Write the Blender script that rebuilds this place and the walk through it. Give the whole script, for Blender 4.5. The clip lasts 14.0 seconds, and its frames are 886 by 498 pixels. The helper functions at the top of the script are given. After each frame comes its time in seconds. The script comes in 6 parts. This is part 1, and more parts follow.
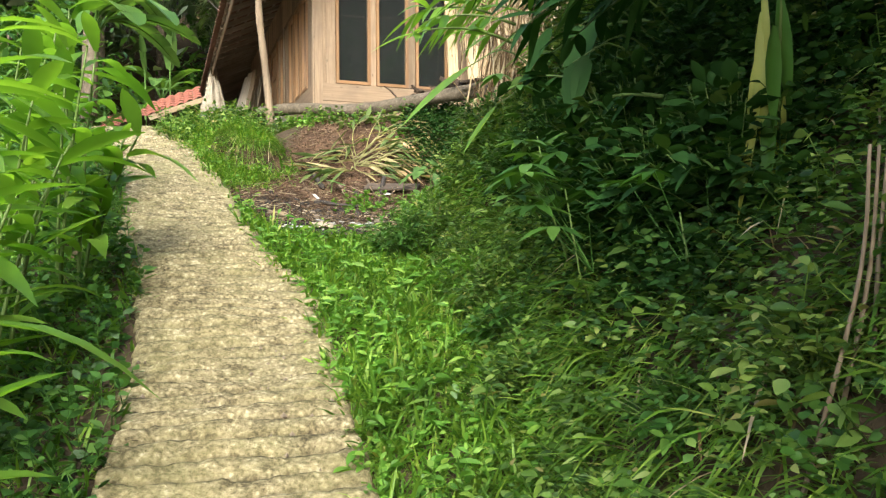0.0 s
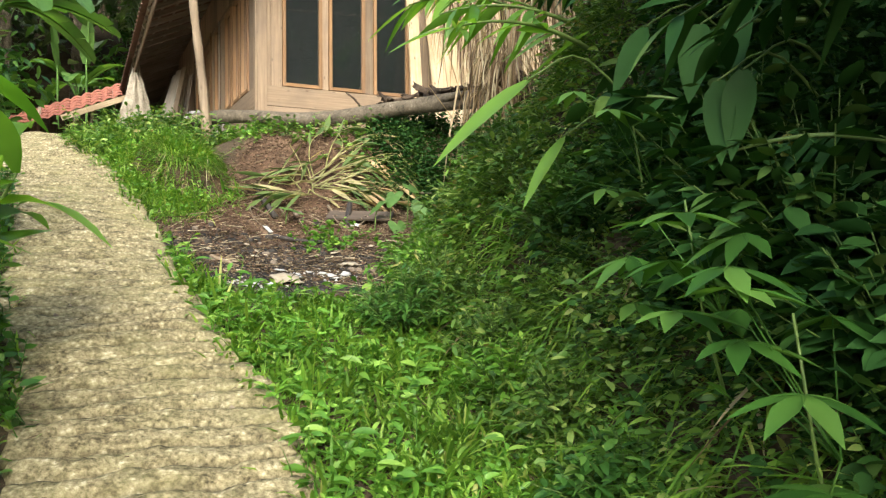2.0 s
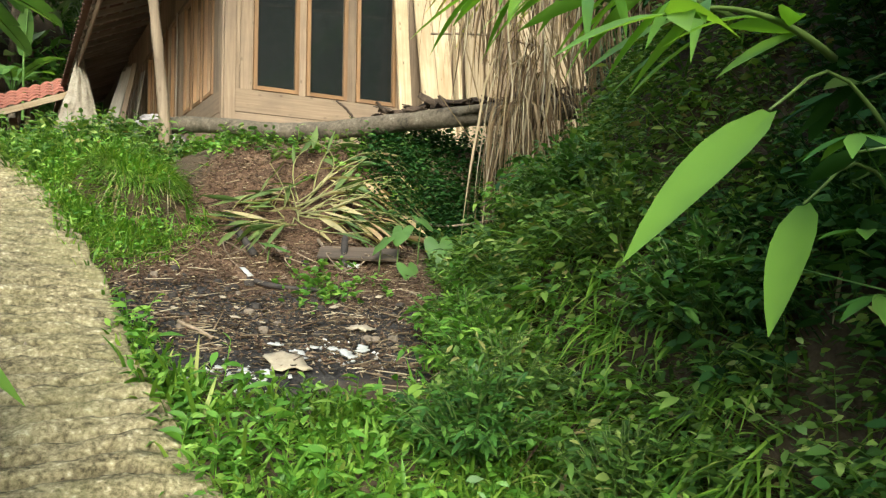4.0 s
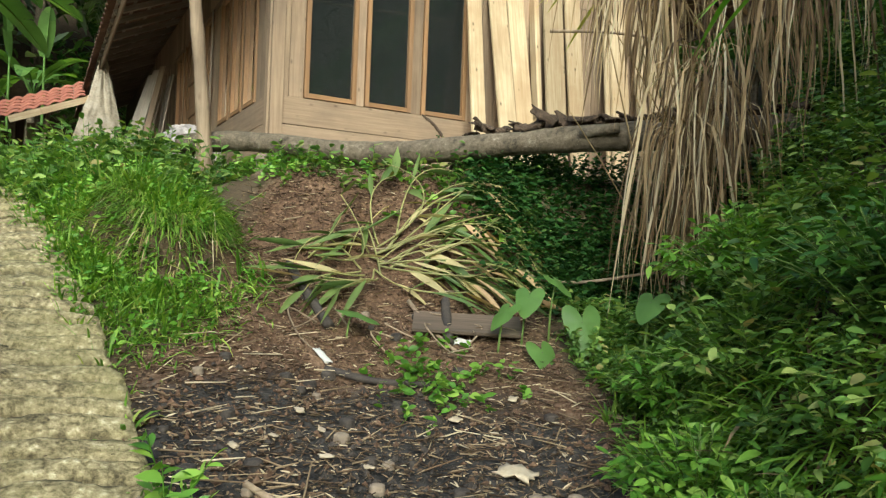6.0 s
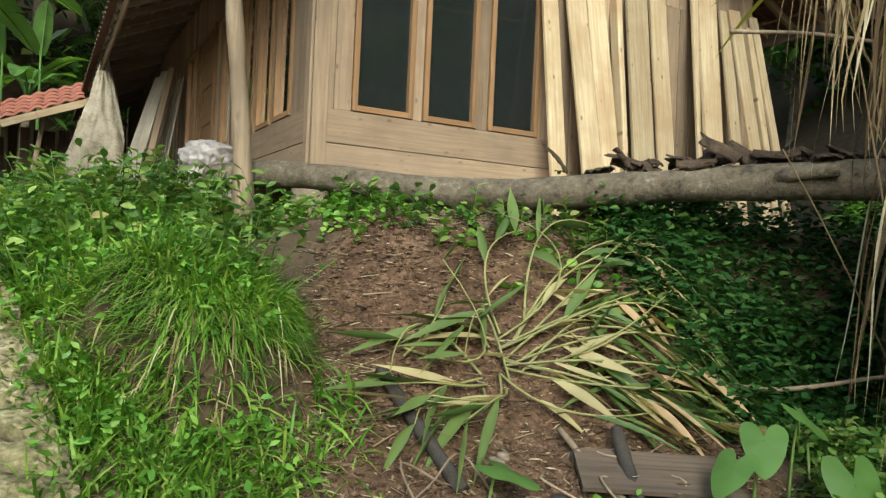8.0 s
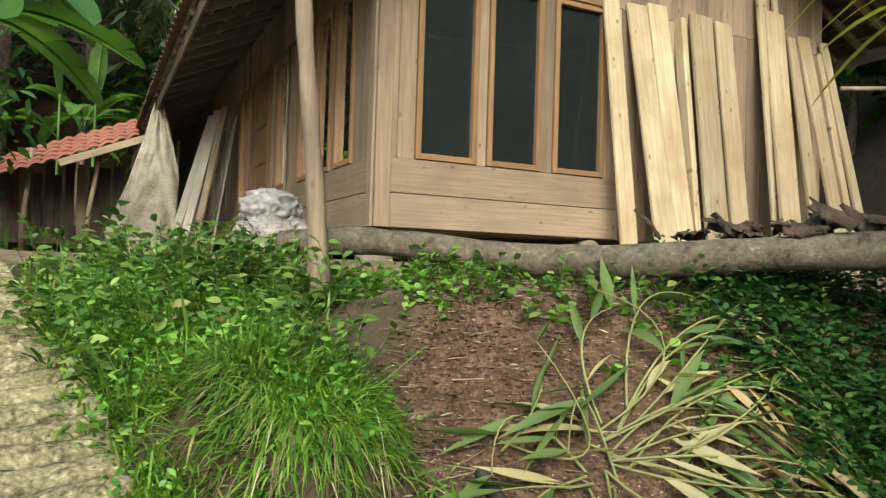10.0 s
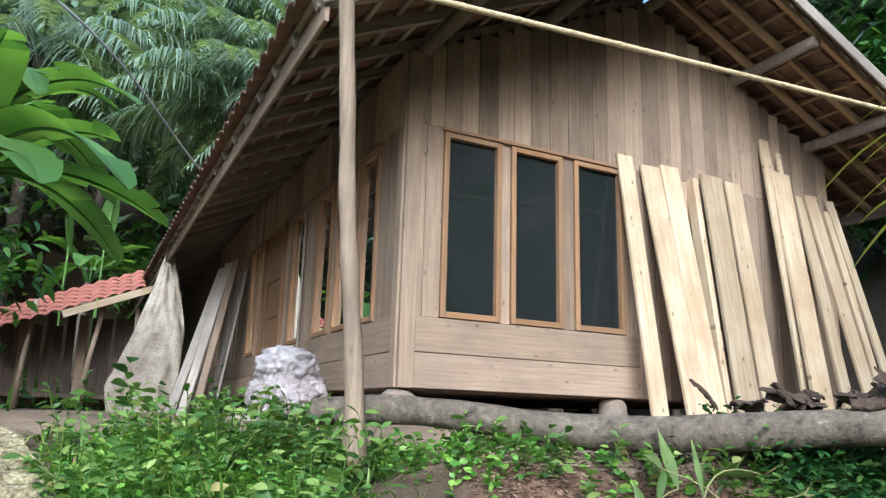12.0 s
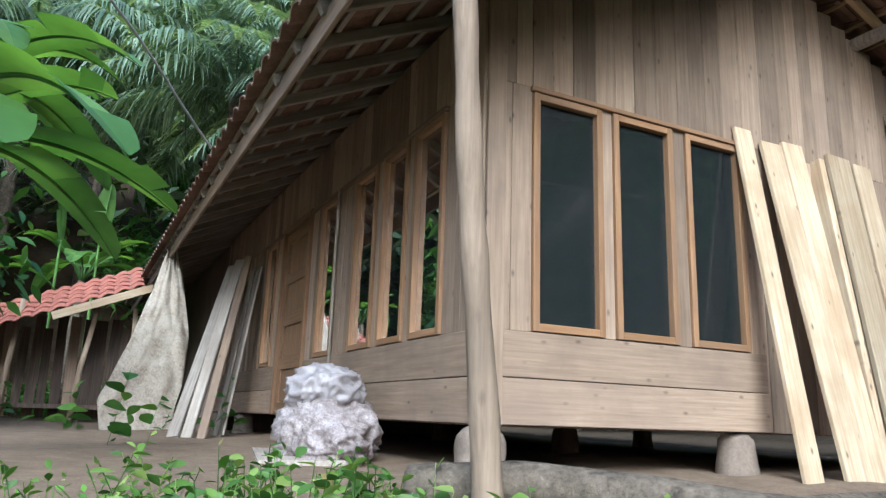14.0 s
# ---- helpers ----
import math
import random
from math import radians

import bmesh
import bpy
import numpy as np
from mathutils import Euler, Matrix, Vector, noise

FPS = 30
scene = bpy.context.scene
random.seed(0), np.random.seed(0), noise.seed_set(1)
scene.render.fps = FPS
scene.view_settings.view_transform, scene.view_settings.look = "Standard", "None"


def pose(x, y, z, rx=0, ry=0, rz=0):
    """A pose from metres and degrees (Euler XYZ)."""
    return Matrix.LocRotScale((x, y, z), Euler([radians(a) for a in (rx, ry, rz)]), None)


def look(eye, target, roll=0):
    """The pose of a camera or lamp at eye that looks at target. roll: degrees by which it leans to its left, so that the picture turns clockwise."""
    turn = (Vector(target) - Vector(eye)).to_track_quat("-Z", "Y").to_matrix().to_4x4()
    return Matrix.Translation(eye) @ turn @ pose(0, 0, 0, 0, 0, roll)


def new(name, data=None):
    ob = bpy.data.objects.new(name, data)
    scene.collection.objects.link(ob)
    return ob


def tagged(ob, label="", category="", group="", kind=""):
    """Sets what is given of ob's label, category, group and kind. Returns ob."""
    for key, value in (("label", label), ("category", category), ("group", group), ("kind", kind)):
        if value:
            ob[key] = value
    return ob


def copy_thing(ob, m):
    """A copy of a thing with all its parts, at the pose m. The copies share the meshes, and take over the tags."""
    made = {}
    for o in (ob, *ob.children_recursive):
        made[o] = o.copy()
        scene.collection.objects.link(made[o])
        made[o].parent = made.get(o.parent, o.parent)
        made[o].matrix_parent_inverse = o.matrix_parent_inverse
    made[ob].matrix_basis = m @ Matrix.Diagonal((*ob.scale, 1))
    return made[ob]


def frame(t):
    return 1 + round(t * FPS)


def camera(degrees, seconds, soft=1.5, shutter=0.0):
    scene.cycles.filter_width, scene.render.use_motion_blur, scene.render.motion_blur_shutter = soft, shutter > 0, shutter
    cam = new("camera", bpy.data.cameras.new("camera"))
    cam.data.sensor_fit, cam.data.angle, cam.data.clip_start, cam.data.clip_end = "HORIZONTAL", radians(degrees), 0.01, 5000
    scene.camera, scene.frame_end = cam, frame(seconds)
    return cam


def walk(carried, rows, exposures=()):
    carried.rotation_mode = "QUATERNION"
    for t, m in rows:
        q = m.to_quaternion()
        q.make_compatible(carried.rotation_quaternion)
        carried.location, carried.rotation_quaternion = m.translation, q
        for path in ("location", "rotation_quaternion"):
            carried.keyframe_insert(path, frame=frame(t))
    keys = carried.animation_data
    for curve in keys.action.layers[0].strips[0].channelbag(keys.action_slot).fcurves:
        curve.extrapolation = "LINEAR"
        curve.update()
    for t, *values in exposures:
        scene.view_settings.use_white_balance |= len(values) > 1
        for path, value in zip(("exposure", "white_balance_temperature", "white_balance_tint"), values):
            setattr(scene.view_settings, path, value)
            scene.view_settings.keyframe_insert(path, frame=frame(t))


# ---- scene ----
cam = camera(63.1, 14.0, soft=1.3)
PATH = [
    (0, (0.56, 0.372, 1.718), (0.444, 2.369, 1.694), -0.3),
    (0.5, (0.383, 0.689, 1.761), (0.292, 2.687, 1.746), -0.1),
    (1, (0.253, 0.923, 1.891), (0.176, 2.921, 1.889), 0.1),
    (1.5, (0.214, 1.282, 1.97), (0.215, 3.282, 1.951), -0.5),
    (2, (0.095, 1.581, 2.045), (0.169, 3.58, 2.024), -0.1),
    (2.5, (-0.065, 1.885, 2.16), (0.044, 3.882, 2.152), 1.0),
    (2.7, (-0.085, 1.988, 2.153), (0.034, 3.985, 2.152), 0.9),
    (4.8, (-0.518, 3.251, 2.432), (-0.281, 5.237, 2.426), 1.3),
    (5, (-0.57, 3.417, 2.454), (-0.341, 5.404, 2.458), 1.3),
    (5.5, (-0.751, 3.722, 2.571), (-0.542, 5.711, 2.587), 2.0),
    (6, (-0.804, 4.014, 2.596), (-0.638, 6.006, 2.615), 2.2),
    (6.5, (-0.854, 4.357, 2.723), (-0.69, 6.35, 2.727), 1.7),
    (7, (-1.032, 4.626, 2.776), (-0.887, 6.62, 2.792), 2.2),
    (7.5, (-1.174, 4.88, 2.858), (-1.046, 6.875, 2.884), 2.7),
    (8, (-1.316, 5.28, 2.95), (-1.147, 7.273, 2.967), 2.6),
    (8.2, (-1.373, 5.369, 2.96), (-1.192, 7.359, 2.99), 2.3),
    (10.3, (-1.580, 5.491, 3.238), (-1.530, 7.49, 3.307), 1.7),
    (10.4, (-1.606, 5.531, 3.248), (-1.550, 7.527, 3.380), 1.7),
    (10.5, (-1.621, 5.578, 3.261), (-1.573, 7.561, 3.515), 1.5),
    (11, (-1.645, 5.48, 3.323), (-1.593, 7.424, 3.787), 1.7),
    (11.5, (-1.672, 5.454, 3.338), (-1.609, 7.398, 3.804), 1.6),
    (12, (-1.744, 5.542, 3.301), (-1.684, 7.488, 3.756), 1.7),
    (12.5, (-1.8, 5.903, 3.303), (-1.734, 7.857, 3.726), 1.7),
    (13, (-1.909, 6.245, 3.389), (-1.842, 8.198, 3.814), 1.5),
    (13.5, (-2.132, 6.485, 3.516), (-2.088, 8.433, 3.967), 2.2),
    (14, (-2.253, 6.771, 3.53), (-2.185, 8.717, 3.983), 2.0),
]
EXPOSURES = [(0, 1.76, 6150, 3), (2.7, 1.55, 6100, 1), (5, 1.30, 6000, -6), (8.2, 1.0, 5900, -6), (10.4, 1.1, 6000, -3), (11, 1.42, 5350, 6), (14, 1.40, 4850, 4)]
walk(cam, [(t, look(eye, target, roll)) for t, eye, target, roll in PATH], EXPOSURES)

# ---- light: bright hazy sky, soft sun from behind, over the hillside ----
SUN_UP, SUN_FROM = 35.0, 179.0      # elevation; compass direction it shines from (0 = +y, clockwise)
world = bpy.data.worlds.new("sky")
scene.world = world
world.use_nodes = True
wn = world.node_tree.nodes
sky = wn.new("ShaderNodeTexSky")
sky.sky_type, sky.sun_disc = "NISHITA", False
sky.sun_elevation, sky.sun_rotation = radians(SUN_UP), radians(SUN_FROM)
sky.air_density, sky.dust_density, sky.ozone_density = 1.0, 4.0, 1.0
wn["Background"].inputs["Strength"].default_value = 0.15
world.node_tree.links.new(sky.outputs[0], wn["Background"].inputs["Color"])
sun = new("sun", bpy.data.lights.new("sun", "SUN"))
sun.data.energy, sun.data.angle, sun.data.color = 1.5, radians(24), (1.0, 0.96, 0.88)
az, el = radians(SUN_FROM), radians(SUN_UP)
sun.matrix_world = look((0, 0, 0), (-math.sin(az) * math.cos(el), -math.cos(az) * math.cos(el), -math.sin(el)))
sun.location = (-6, -6, 20)
# ---- materials ----
def nodes_of(name):
    m = bpy.data.materials.new(name)
    m.use_nodes = True
    return m, m.node_tree.nodes, m.node_tree.links, m.node_tree.nodes["Principled BSDF"]


def ramp(n, stops):
    r = n.new("ShaderNodeValToRGB")
    els = r.color_ramp.elements
    while len(els) < len(stops):
        els.new(0.5)
    for e, (p, c) in zip(els, stops):
        e.position, e.color = p, (*c, 1)
    return r


def mixed(n, l, kind, fac, a, b):
    x = n.new("ShaderNodeMix")
    x.data_type, x.blend_type = "RGBA", kind
    for sock, v in ((x.inputs[0], fac), (x.inputs[6], a), (x.inputs[7], b)):
        if hasattr(v, "links"):
            l.new(v, sock)
        else:
            sock.default_value = v if isinstance(v, float) else (*v, 1)
    return x.outputs[2]


def noise_tex(n, l, vec, scale, detail=6.0, rough=0.6):
    t = n.new("ShaderNodeTexNoise")
    t.inputs["Scale"].default_value, t.inputs["Detail"].default_value, t.inputs["Roughness"].default_value = scale, detail, rough
    if vec is not None:
        l.new(vec, t.inputs["Vector"])
    return t


def bumped(n, l, bsdf, height, strength, distance):
    b = n.new("ShaderNodeBump")
    b.inputs["Strength"].default_value, b.inputs["Distance"].default_value = strength, distance
    l.new(height, b.inputs["Height"])
    l.new(b.outputs[0], bsdf.inputs["Normal"])


def wood(name, dark, light, stain, rough=0.75, knots=0.0, spread=0.35, relief=0.3):
    """Sawn or weathered boards, grain along the object's own z."""
    m, n, l, bs = nodes_of(name)
    tc = n.new("ShaderNodeTexCoord")
    info = n.new("ShaderNodeObjectInfo")
    shift = n.new("ShaderNodeVectorMath")
    shift.operation = "MULTIPLY_ADD"
    l.new(info.outputs["Random"], shift.inputs[0])
    shift.inputs[1].default_value = (17.0, 9.0, 31.0)
    l.new(tc.outputs["Object"], shift.inputs[2])
    mp = n.new("ShaderNodeMapping")
    mp.inputs["Scale"].default_value = (26, 26, 1.1)
    l.new(shift.outputs[0], mp.inputs["Vector"])
    g = noise_tex(n, l, mp.outputs[0], 1.6, 8, 0.65)
    r = ramp(n, [(0.3, dark), (0.68, light)])
    l.new(g.outputs[0], r.inputs[0])
    big = noise_tex(n, l, shift.outputs[0], 1.7, 4, 0.6)
    rb = ramp(n, [(0.42, (0, 0, 0)), (0.66, (1, 1, 1))])
    l.new(big.outputs[0], rb.inputs[0])
    fac = n.new("ShaderNodeMath")
    fac.operation, fac.inputs[1].default_value = "MULTIPLY", 0.55
    l.new(rb.outputs[0], fac.inputs[0])
    col = mixed(n, l, "MIX", fac.outputs[0], r.outputs[0], stain)
    if knots:
        v = n.new("ShaderNodeTexVoronoi")
        v.inputs["Scale"].default_value = 1.0
        mk = n.new("ShaderNodeMapping")
        mk.inputs["Scale"].default_value = (10, 0.5, 5.0)
        l.new(shift.outputs[0], mk.inputs["Vector"])
        l.new(mk.outputs[0], v.inputs["Vector"])
        rk = ramp(n, [(0.04, (1, 1, 1)), (0.15, (0, 0, 0))])
        l.new(v.outputs["Distance"], rk.inputs[0])
        km = n.new("ShaderNodeMath")
        km.operation, km.inputs[1].default_value = "MULTIPLY", knots
        l.new(rk.outputs[0], km.inputs[0])
        col = mixed(n, l, "MIX", km.outputs[0], col, tuple(c * 0.3 for c in dark))
    # every board has its own tone
    tone = n.new("ShaderNodeMapRange")
    tone.inputs[3].default_value, tone.inputs[4].default_value = 1 - spread, 1 + spread * 0.55
    l.new(info.outputs["Random"], tone.inputs[0])
    hsv = n.new("ShaderNodeHueSaturation")
    l.new(tone.outputs[0], hsv.inputs["Value"])
    l.new(col, hsv.inputs["Color"])
    l.new(hsv.outputs[0], bs.inputs["Base Color"])
    bs.inputs["Roughness"].default_value = rough
    bs.inputs["Specular IOR Level"].default_value = 0.25
    bumped(n, l, bs, g.outputs[0], relief, 0.004)
    return m


def speckled(name, stops, scale, rough=0.9, relief=0.5, depth=0.01, fine=9.0, spec=0.3, space="Position", second=None):
    """Soil, stone, cloth: a colour ramp over noise at two scales."""
    m, n, l, bs = nodes_of(name)
    if space == "Position":
        vec = n.new("ShaderNodeNewGeometry").outputs["Position"]
    else:
        vec = n.new("ShaderNodeTexCoord").outputs["Object"]
    a = noise_tex(n, l, vec, scale, 8, 0.65)
    b = noise_tex(n, l, vec, scale * fine, 5, 0.7)
    mix = mixed(n, l, "MIX", 0.45, a.outputs[0], b.outputs[0])
    r = ramp(n, stops)
    l.new(mix, r.inputs[0])
    l.new(r.outputs[0], bs.inputs["Base Color"])
    bs.inputs["Roughness"].default_value = rough
    bs.inputs["Specular IOR Level"].default_value = spec
    bumped(n, l, bs, mix, relief, depth)
    return m


def foliage(name, stops, rough=0.45, through_light=0.35, vein=0.0):
    """Leaves: every leaf has its own green, light passes through them."""
    m, n, l, bs = nodes_of(name)
    geo = n.new("ShaderNodeNewGeometry")
    r = ramp(n, stops)
    l.new(geo.outputs["Random Per Island"], r.inputs[0])
    big = noise_tex(n, l, geo.outputs["Position"], 2.2, 3, 0.6)
    tone = n.new("ShaderNodeMapRange")
    tone.inputs[1].default_value, tone.inputs[2].default_value = 0.3, 0.7
    tone.inputs[3].default_value, tone.inputs[4].default_value = 0.72, 1.25
    l.new(big.outputs[0], tone.inputs[0])
    hsv = n.new("ShaderNodeHueSaturation")
    l.new(tone.outputs[0], hsv.inputs["Value"])
    l.new(r.outputs[0], hsv.inputs["Color"])
    l.new(hsv.outputs[0], bs.inputs["Base Color"])
    bs.inputs["Roughness"].default_value = rough
    bs.inputs["Specular IOR Level"].default_value = 0.35 if rough < 0.6 else 0.15
    tr = n.new("ShaderNodeBsdfTranslucent")
    warm = mixed(n, l, "MULTIPLY", 1.0, hsv.outputs[0], (1.5, 1.5, 0.5))
    l.new(warm, tr.inputs["Color"])
    mx = n.new("ShaderNodeMixShader")
    mx.inputs[0].default_value = through_light
    l.new(bs.outputs[0], mx.inputs[1])
    l.new(tr.outputs[0], mx.inputs[2])
    l.new(mx.outputs[0], n["Material Output"].inputs["Surface"])
    return m


WALL_WOOD = wood("weathered_board", (0.21, 0.145, 0.095), (0.335, 0.245, 0.165), (0.165, 0.12, 0.088), 0.8, 0.6, 0.42)
FRAME_WOOD = wood("window_frame_wood", (0.19, 0.10, 0.045), (0.30, 0.175, 0.085), (0.19, 0.12, 0.075), 0.6, 0.0, 0.15, 0.15)
NEW_WOOD = wood("fresh_sawn_wood", (0.34, 0.25, 0.145), (0.555, 0.445, 0.295), (0.30, 0.19, 0.10), 0.8, 0.9, 0.28)
DOOR_WOOD = wood("door_wood", (0.13, 0.07, 0.035), (0.24, 0.14, 0.07), (0.14, 0.09, 0.05), 0.5, 0.0, 0.12, 0.12)
GREY_WOOD = wood("grey_board", (0.22, 0.18, 0.14), (0.40, 0.35, 0.29), (0.16, 0.13, 0.10), 0.85, 0.1, 0.3)
DARK_WOOD = wood("old_dark_wood", (0.12, 0.09, 0.065), (0.27, 0.205, 0.15), (0.10, 0.08, 0.062), 0.85, 0.1, 0.35)
# Darkened wood: the shed's shade is put into the colour; also burnt wood.
SHADED_BURNT_WOOD = wood("shaded_burnt_wood", (0.05, 0.038, 0.028), (0.14, 0.10, 0.072), (0.05, 0.04, 0.032), 0.85, 0.1, 0.4)
RAFTER_WOOD = wood("rafter_wood", (0.24, 0.16, 0.08), (0.42, 0.29, 0.16), (0.2, 0.14, 0.09), 0.7, 0.1, 0.25)
POLE_WOOD = wood("peeled_pole", (0.17, 0.12, 0.078), (0.34, 0.255, 0.175), (0.13, 0.095, 0.065), 0.75, 0.35, 0.2)
BAMBOO = wood("dry_bamboo", (0.40, 0.30, 0.16), (0.62, 0.50, 0.30), (0.3, 0.23, 0.13), 0.45, 0.0, 0.15, 0.1)
CHARRED = speckled("charred_wood", [(0.3, (0.012, 0.011, 0.011)), (0.7, (0.07, 0.055, 0.045))], 14, 0.8, 0.7, 0.008)
BARK = speckled("log_bark", [(0.36, (0.03, 0.023, 0.016)), (0.47, (0.095, 0.075, 0.052)), (0.57, (0.15, 0.12, 0.085)), (0.62, (0.22, 0.19, 0.15)), (0.67, (0.36, 0.335, 0.29))], 7, 0.9, 1.0, 0.02, 5)
BARK_PIECE = speckled("loose_bark", [(0.35, (0.022, 0.015, 0.010)), (0.6, (0.085, 0.056, 0.036)), (0.75, (0.24, 0.17, 0.11))], 16, 0.9, 0.7, 0.01, 5)
TILE_RED = speckled("clay_tile", [(0.3, (0.17, 0.06, 0.042)), (0.55, (0.33, 0.125, 0.085)), (0.75, (0.42, 0.20, 0.145))], 5, 0.85, 0.4, 0.006)
TILE_OLD = speckled("old_clay_tile", [(0.3, (0.10, 0.062, 0.045)), (0.6, (0.23, 0.14, 0.10)), (0.78, (0.33, 0.22, 0.16))], 5, 0.9, 0.4, 0.006)
STONE = speckled("footing_stone", [(0.3, (0.10, 0.075, 0.055)), (0.7, (0.28, 0.22, 0.165))], 6, 0.9, 0.6, 0.012)
TARP = speckled("dirty_tarpaulin", [(0.34, (0.15, 0.115, 0.08)), (0.52, (0.33, 0.28, 0.215)), (0.72, (0.46, 0.41, 0.34))], 3.5, 0.7, 0.3, 0.01)
SACK = speckled("plastic_sack", [(0.3, (0.19, 0.168, 0.165)), (0.5, (0.28, 0.25, 0.245)), (0.75, (0.40, 0.37, 0.37))], 4, 0.45, 0.3, 0.008, 14, 0.5)
SACK_OLD = speckled("stained_sack", [(0.34, (0.09, 0.066, 0.054)), (0.5, (0.24, 0.20, 0.185)), (0.66, (0.42, 0.375, 0.365))], 7, 0.5, 0.5, 0.01, 8, 0.4)
PAPER = speckled("waste_paper", [(0.3, (0.30, 0.28, 0.25)), (0.7, (0.62, 0.60, 0.57))], 12, 0.8, 0.3, 0.004)
CARDBOARD = speckled("burnt_cardboard", [(0.3, (0.26, 0.20, 0.13)), (0.7, (0.50, 0.42, 0.31))], 8, 0.85, 0.3, 0.004)
# Near-black, with the unlit room's shade put into the colour.
ROOM_SHADE = speckled("room_shade", [(0.3, (0.02, 0.017, 0.014)), (0.7, (0.05, 0.04, 0.032))], 3, 0.9)
CABLE = speckled("grey_cable", [(0.3, (0.25, 0.26, 0.27)), (0.7, (0.42, 0.43, 0.44))], 9, 0.5, 0.1, 0.001)

GLASS, gn, gl, gb = nodes_of("window_glass")
gb.inputs["Base Color"].default_value = (0.62, 0.70, 0.70, 1)
gb.inputs["Transmission Weight"].default_value, gb.inputs["Roughness"].default_value, gb.inputs["IOR"].default_value = 0.99, 0.02, 1.42     # the slight diffuse tint stands in for reflected sky

GRASS = foliage("grass", [(0.0, (0.06, 0.14, 0.013)), (0.5, (0.125, 0.235, 0.024)), (0.9, (0.22, 0.335, 0.045)), (1.0, (0.32, 0.32, 0.10))], 0.5, 0.35)
WEED = foliage("weeds", [(0.0, (0.03, 0.085, 0.014)), (0.6, (0.065, 0.155, 0.025)), (1.0, (0.13, 0.24, 0.045))], 0.42, 0.3)
BRIGHT_WEED = foliage("bright_weeds", [(0.0, (0.065, 0.16, 0.016)), (0.6, (0.13, 0.27, 0.033)), (1.0, (0.25, 0.38, 0.065))], 0.42, 0.35)
HILL_WEED = foliage("hill_weeds", [(0.0, (0.038, 0.085, 0.014)), (0.45, (0.085, 0.165, 0.028)), (0.8, (0.17, 0.26, 0.05)), (0.95, (0.26, 0.33, 0.09)), (1.0, (0.26, 0.20, 0.08))], 0.5, 0.35)
GINGER = foliage("ginger_leaf", [(0.0, (0.09, 0.20, 0.025)), (0.6, (0.18, 0.32, 0.045)), (1.0, (0.31, 0.43, 0.09))], 0.33, 0.5)
BANANA = foliage("banana_leaf", [(0.0, (0.07, 0.15, 0.035)), (1.0, (0.14, 0.25, 0.06))], 0.5, 0.42)
# Darkened leaf green: the hillside's shade is put into the colour.
SHADED_LEAF = foliage("shaded_leaf", [(0.0, (0.014, 0.045, 0.010)), (0.8, (0.035, 0.09, 0.017)), (1.0, (0.08, 0.13, 0.028))], 0.62, 0.2)
# Paled and greyed green: distance haze is put into the leaf colour.
HAZED_FOREST = foliage("hazed_forest_leaf", [(0.0, (0.09, 0.135, 0.085)), (0.6, (0.17, 0.235, 0.155)), (1.0, (0.28, 0.345, 0.25))], 0.4, 0.35)
DRY_LEAF = foliage("dry_leaf", [(0.0, (0.045, 0.03, 0.018)), (0.4, (0.14, 0.09, 0.048)), (0.75, (0.32, 0.235, 0.135)), (1.0, (0.52, 0.45, 0.32))], 0.7, 0.2)
CUT_LEAF = foliage("wilted_leaf", [(0.0, (0.06, 0.11, 0.03)), (0.35, (0.14, 0.19, 0.055)), (0.52, (0.25, 0.265, 0.095)), (0.70, (0.40, 0.34, 0.17)), (1.0, (0.46, 0.30, 0.17))], 0.5, 0.3)
YELLOW_LEAF = foliage("yellowing_leaf", [(0.0, (0.30, 0.28, 0.05)), (0.6, (0.38, 0.40, 0.10)), (1.0, (0.42, 0.45, 0.20))], 0.45, 0.35)
LITTER = foliage("litter", [(0.0, (0.03, 0.02, 0.014)), (0.45, (0.12, 0.08, 0.05)), (0.8, (0.27, 0.20, 0.125)), (1.0, (0.48, 0.40, 0.28))], 0.85, 0.1)
STEM = foliage("green_stem", [(0.0, (0.08, 0.13, 0.03)), (1.0, (0.14, 0.2, 0.05))], 0.5, 0.1)
# ---- helpers of this scene ----
rng = np.random.default_rng(7)


def smooth(a, b, x):
    t = np.clip((np.asarray(x, float) - a) / (b - a), 0, 1)
    return t * t * (3 - 2 * t)


def waves(x, y, f, seed=0):
    """Cheap smooth noise in -1..1, for arrays."""
    r = np.random.default_rng(seed)
    v = 0
    for k in range(6):
        a, p, g = r.uniform(0, 6.28), r.uniform(0, 6.28), f * r.uniform(0.6, 1.7)
        v = v + np.sin((np.cos(a) * x + np.sin(a) * y) * g + p + 1.3 * np.sin((np.sin(a) * x - np.cos(a) * y) * g * 0.7 + p))
    return v / 6


def link(mesh, name, mat, parent=None, label=""):
    ob = new(name, mesh)
    if mat is not None:
        mesh.materials.append(mat)
    if parent is not None:
        ob.parent = parent
    if label:
        ob["label"] = label
    return ob


def part(name, bm, mat, parent=None, label="", shade=False):
    me = bpy.data.meshes.new(name)
    bm.to_mesh(me)
    bm.free()
    if shade:
        me.shade_smooth()
    return link(me, name, mat, parent, label)


def sheet(name, verts, faces, mat, parent=None, label="", shade=True):
    me = bpy.data.meshes.new(name)
    verts, faces = np.asarray(verts, np.float32), np.asarray(faces, np.int32)
    k = faces.shape[1]
    me.vertices.add(len(verts))
    me.vertices.foreach_set("co", verts.ravel())
    me.loops.add(faces.size)
    me.loops.foreach_set("vertex_index", faces.ravel())
    me.polygons.add(len(faces))
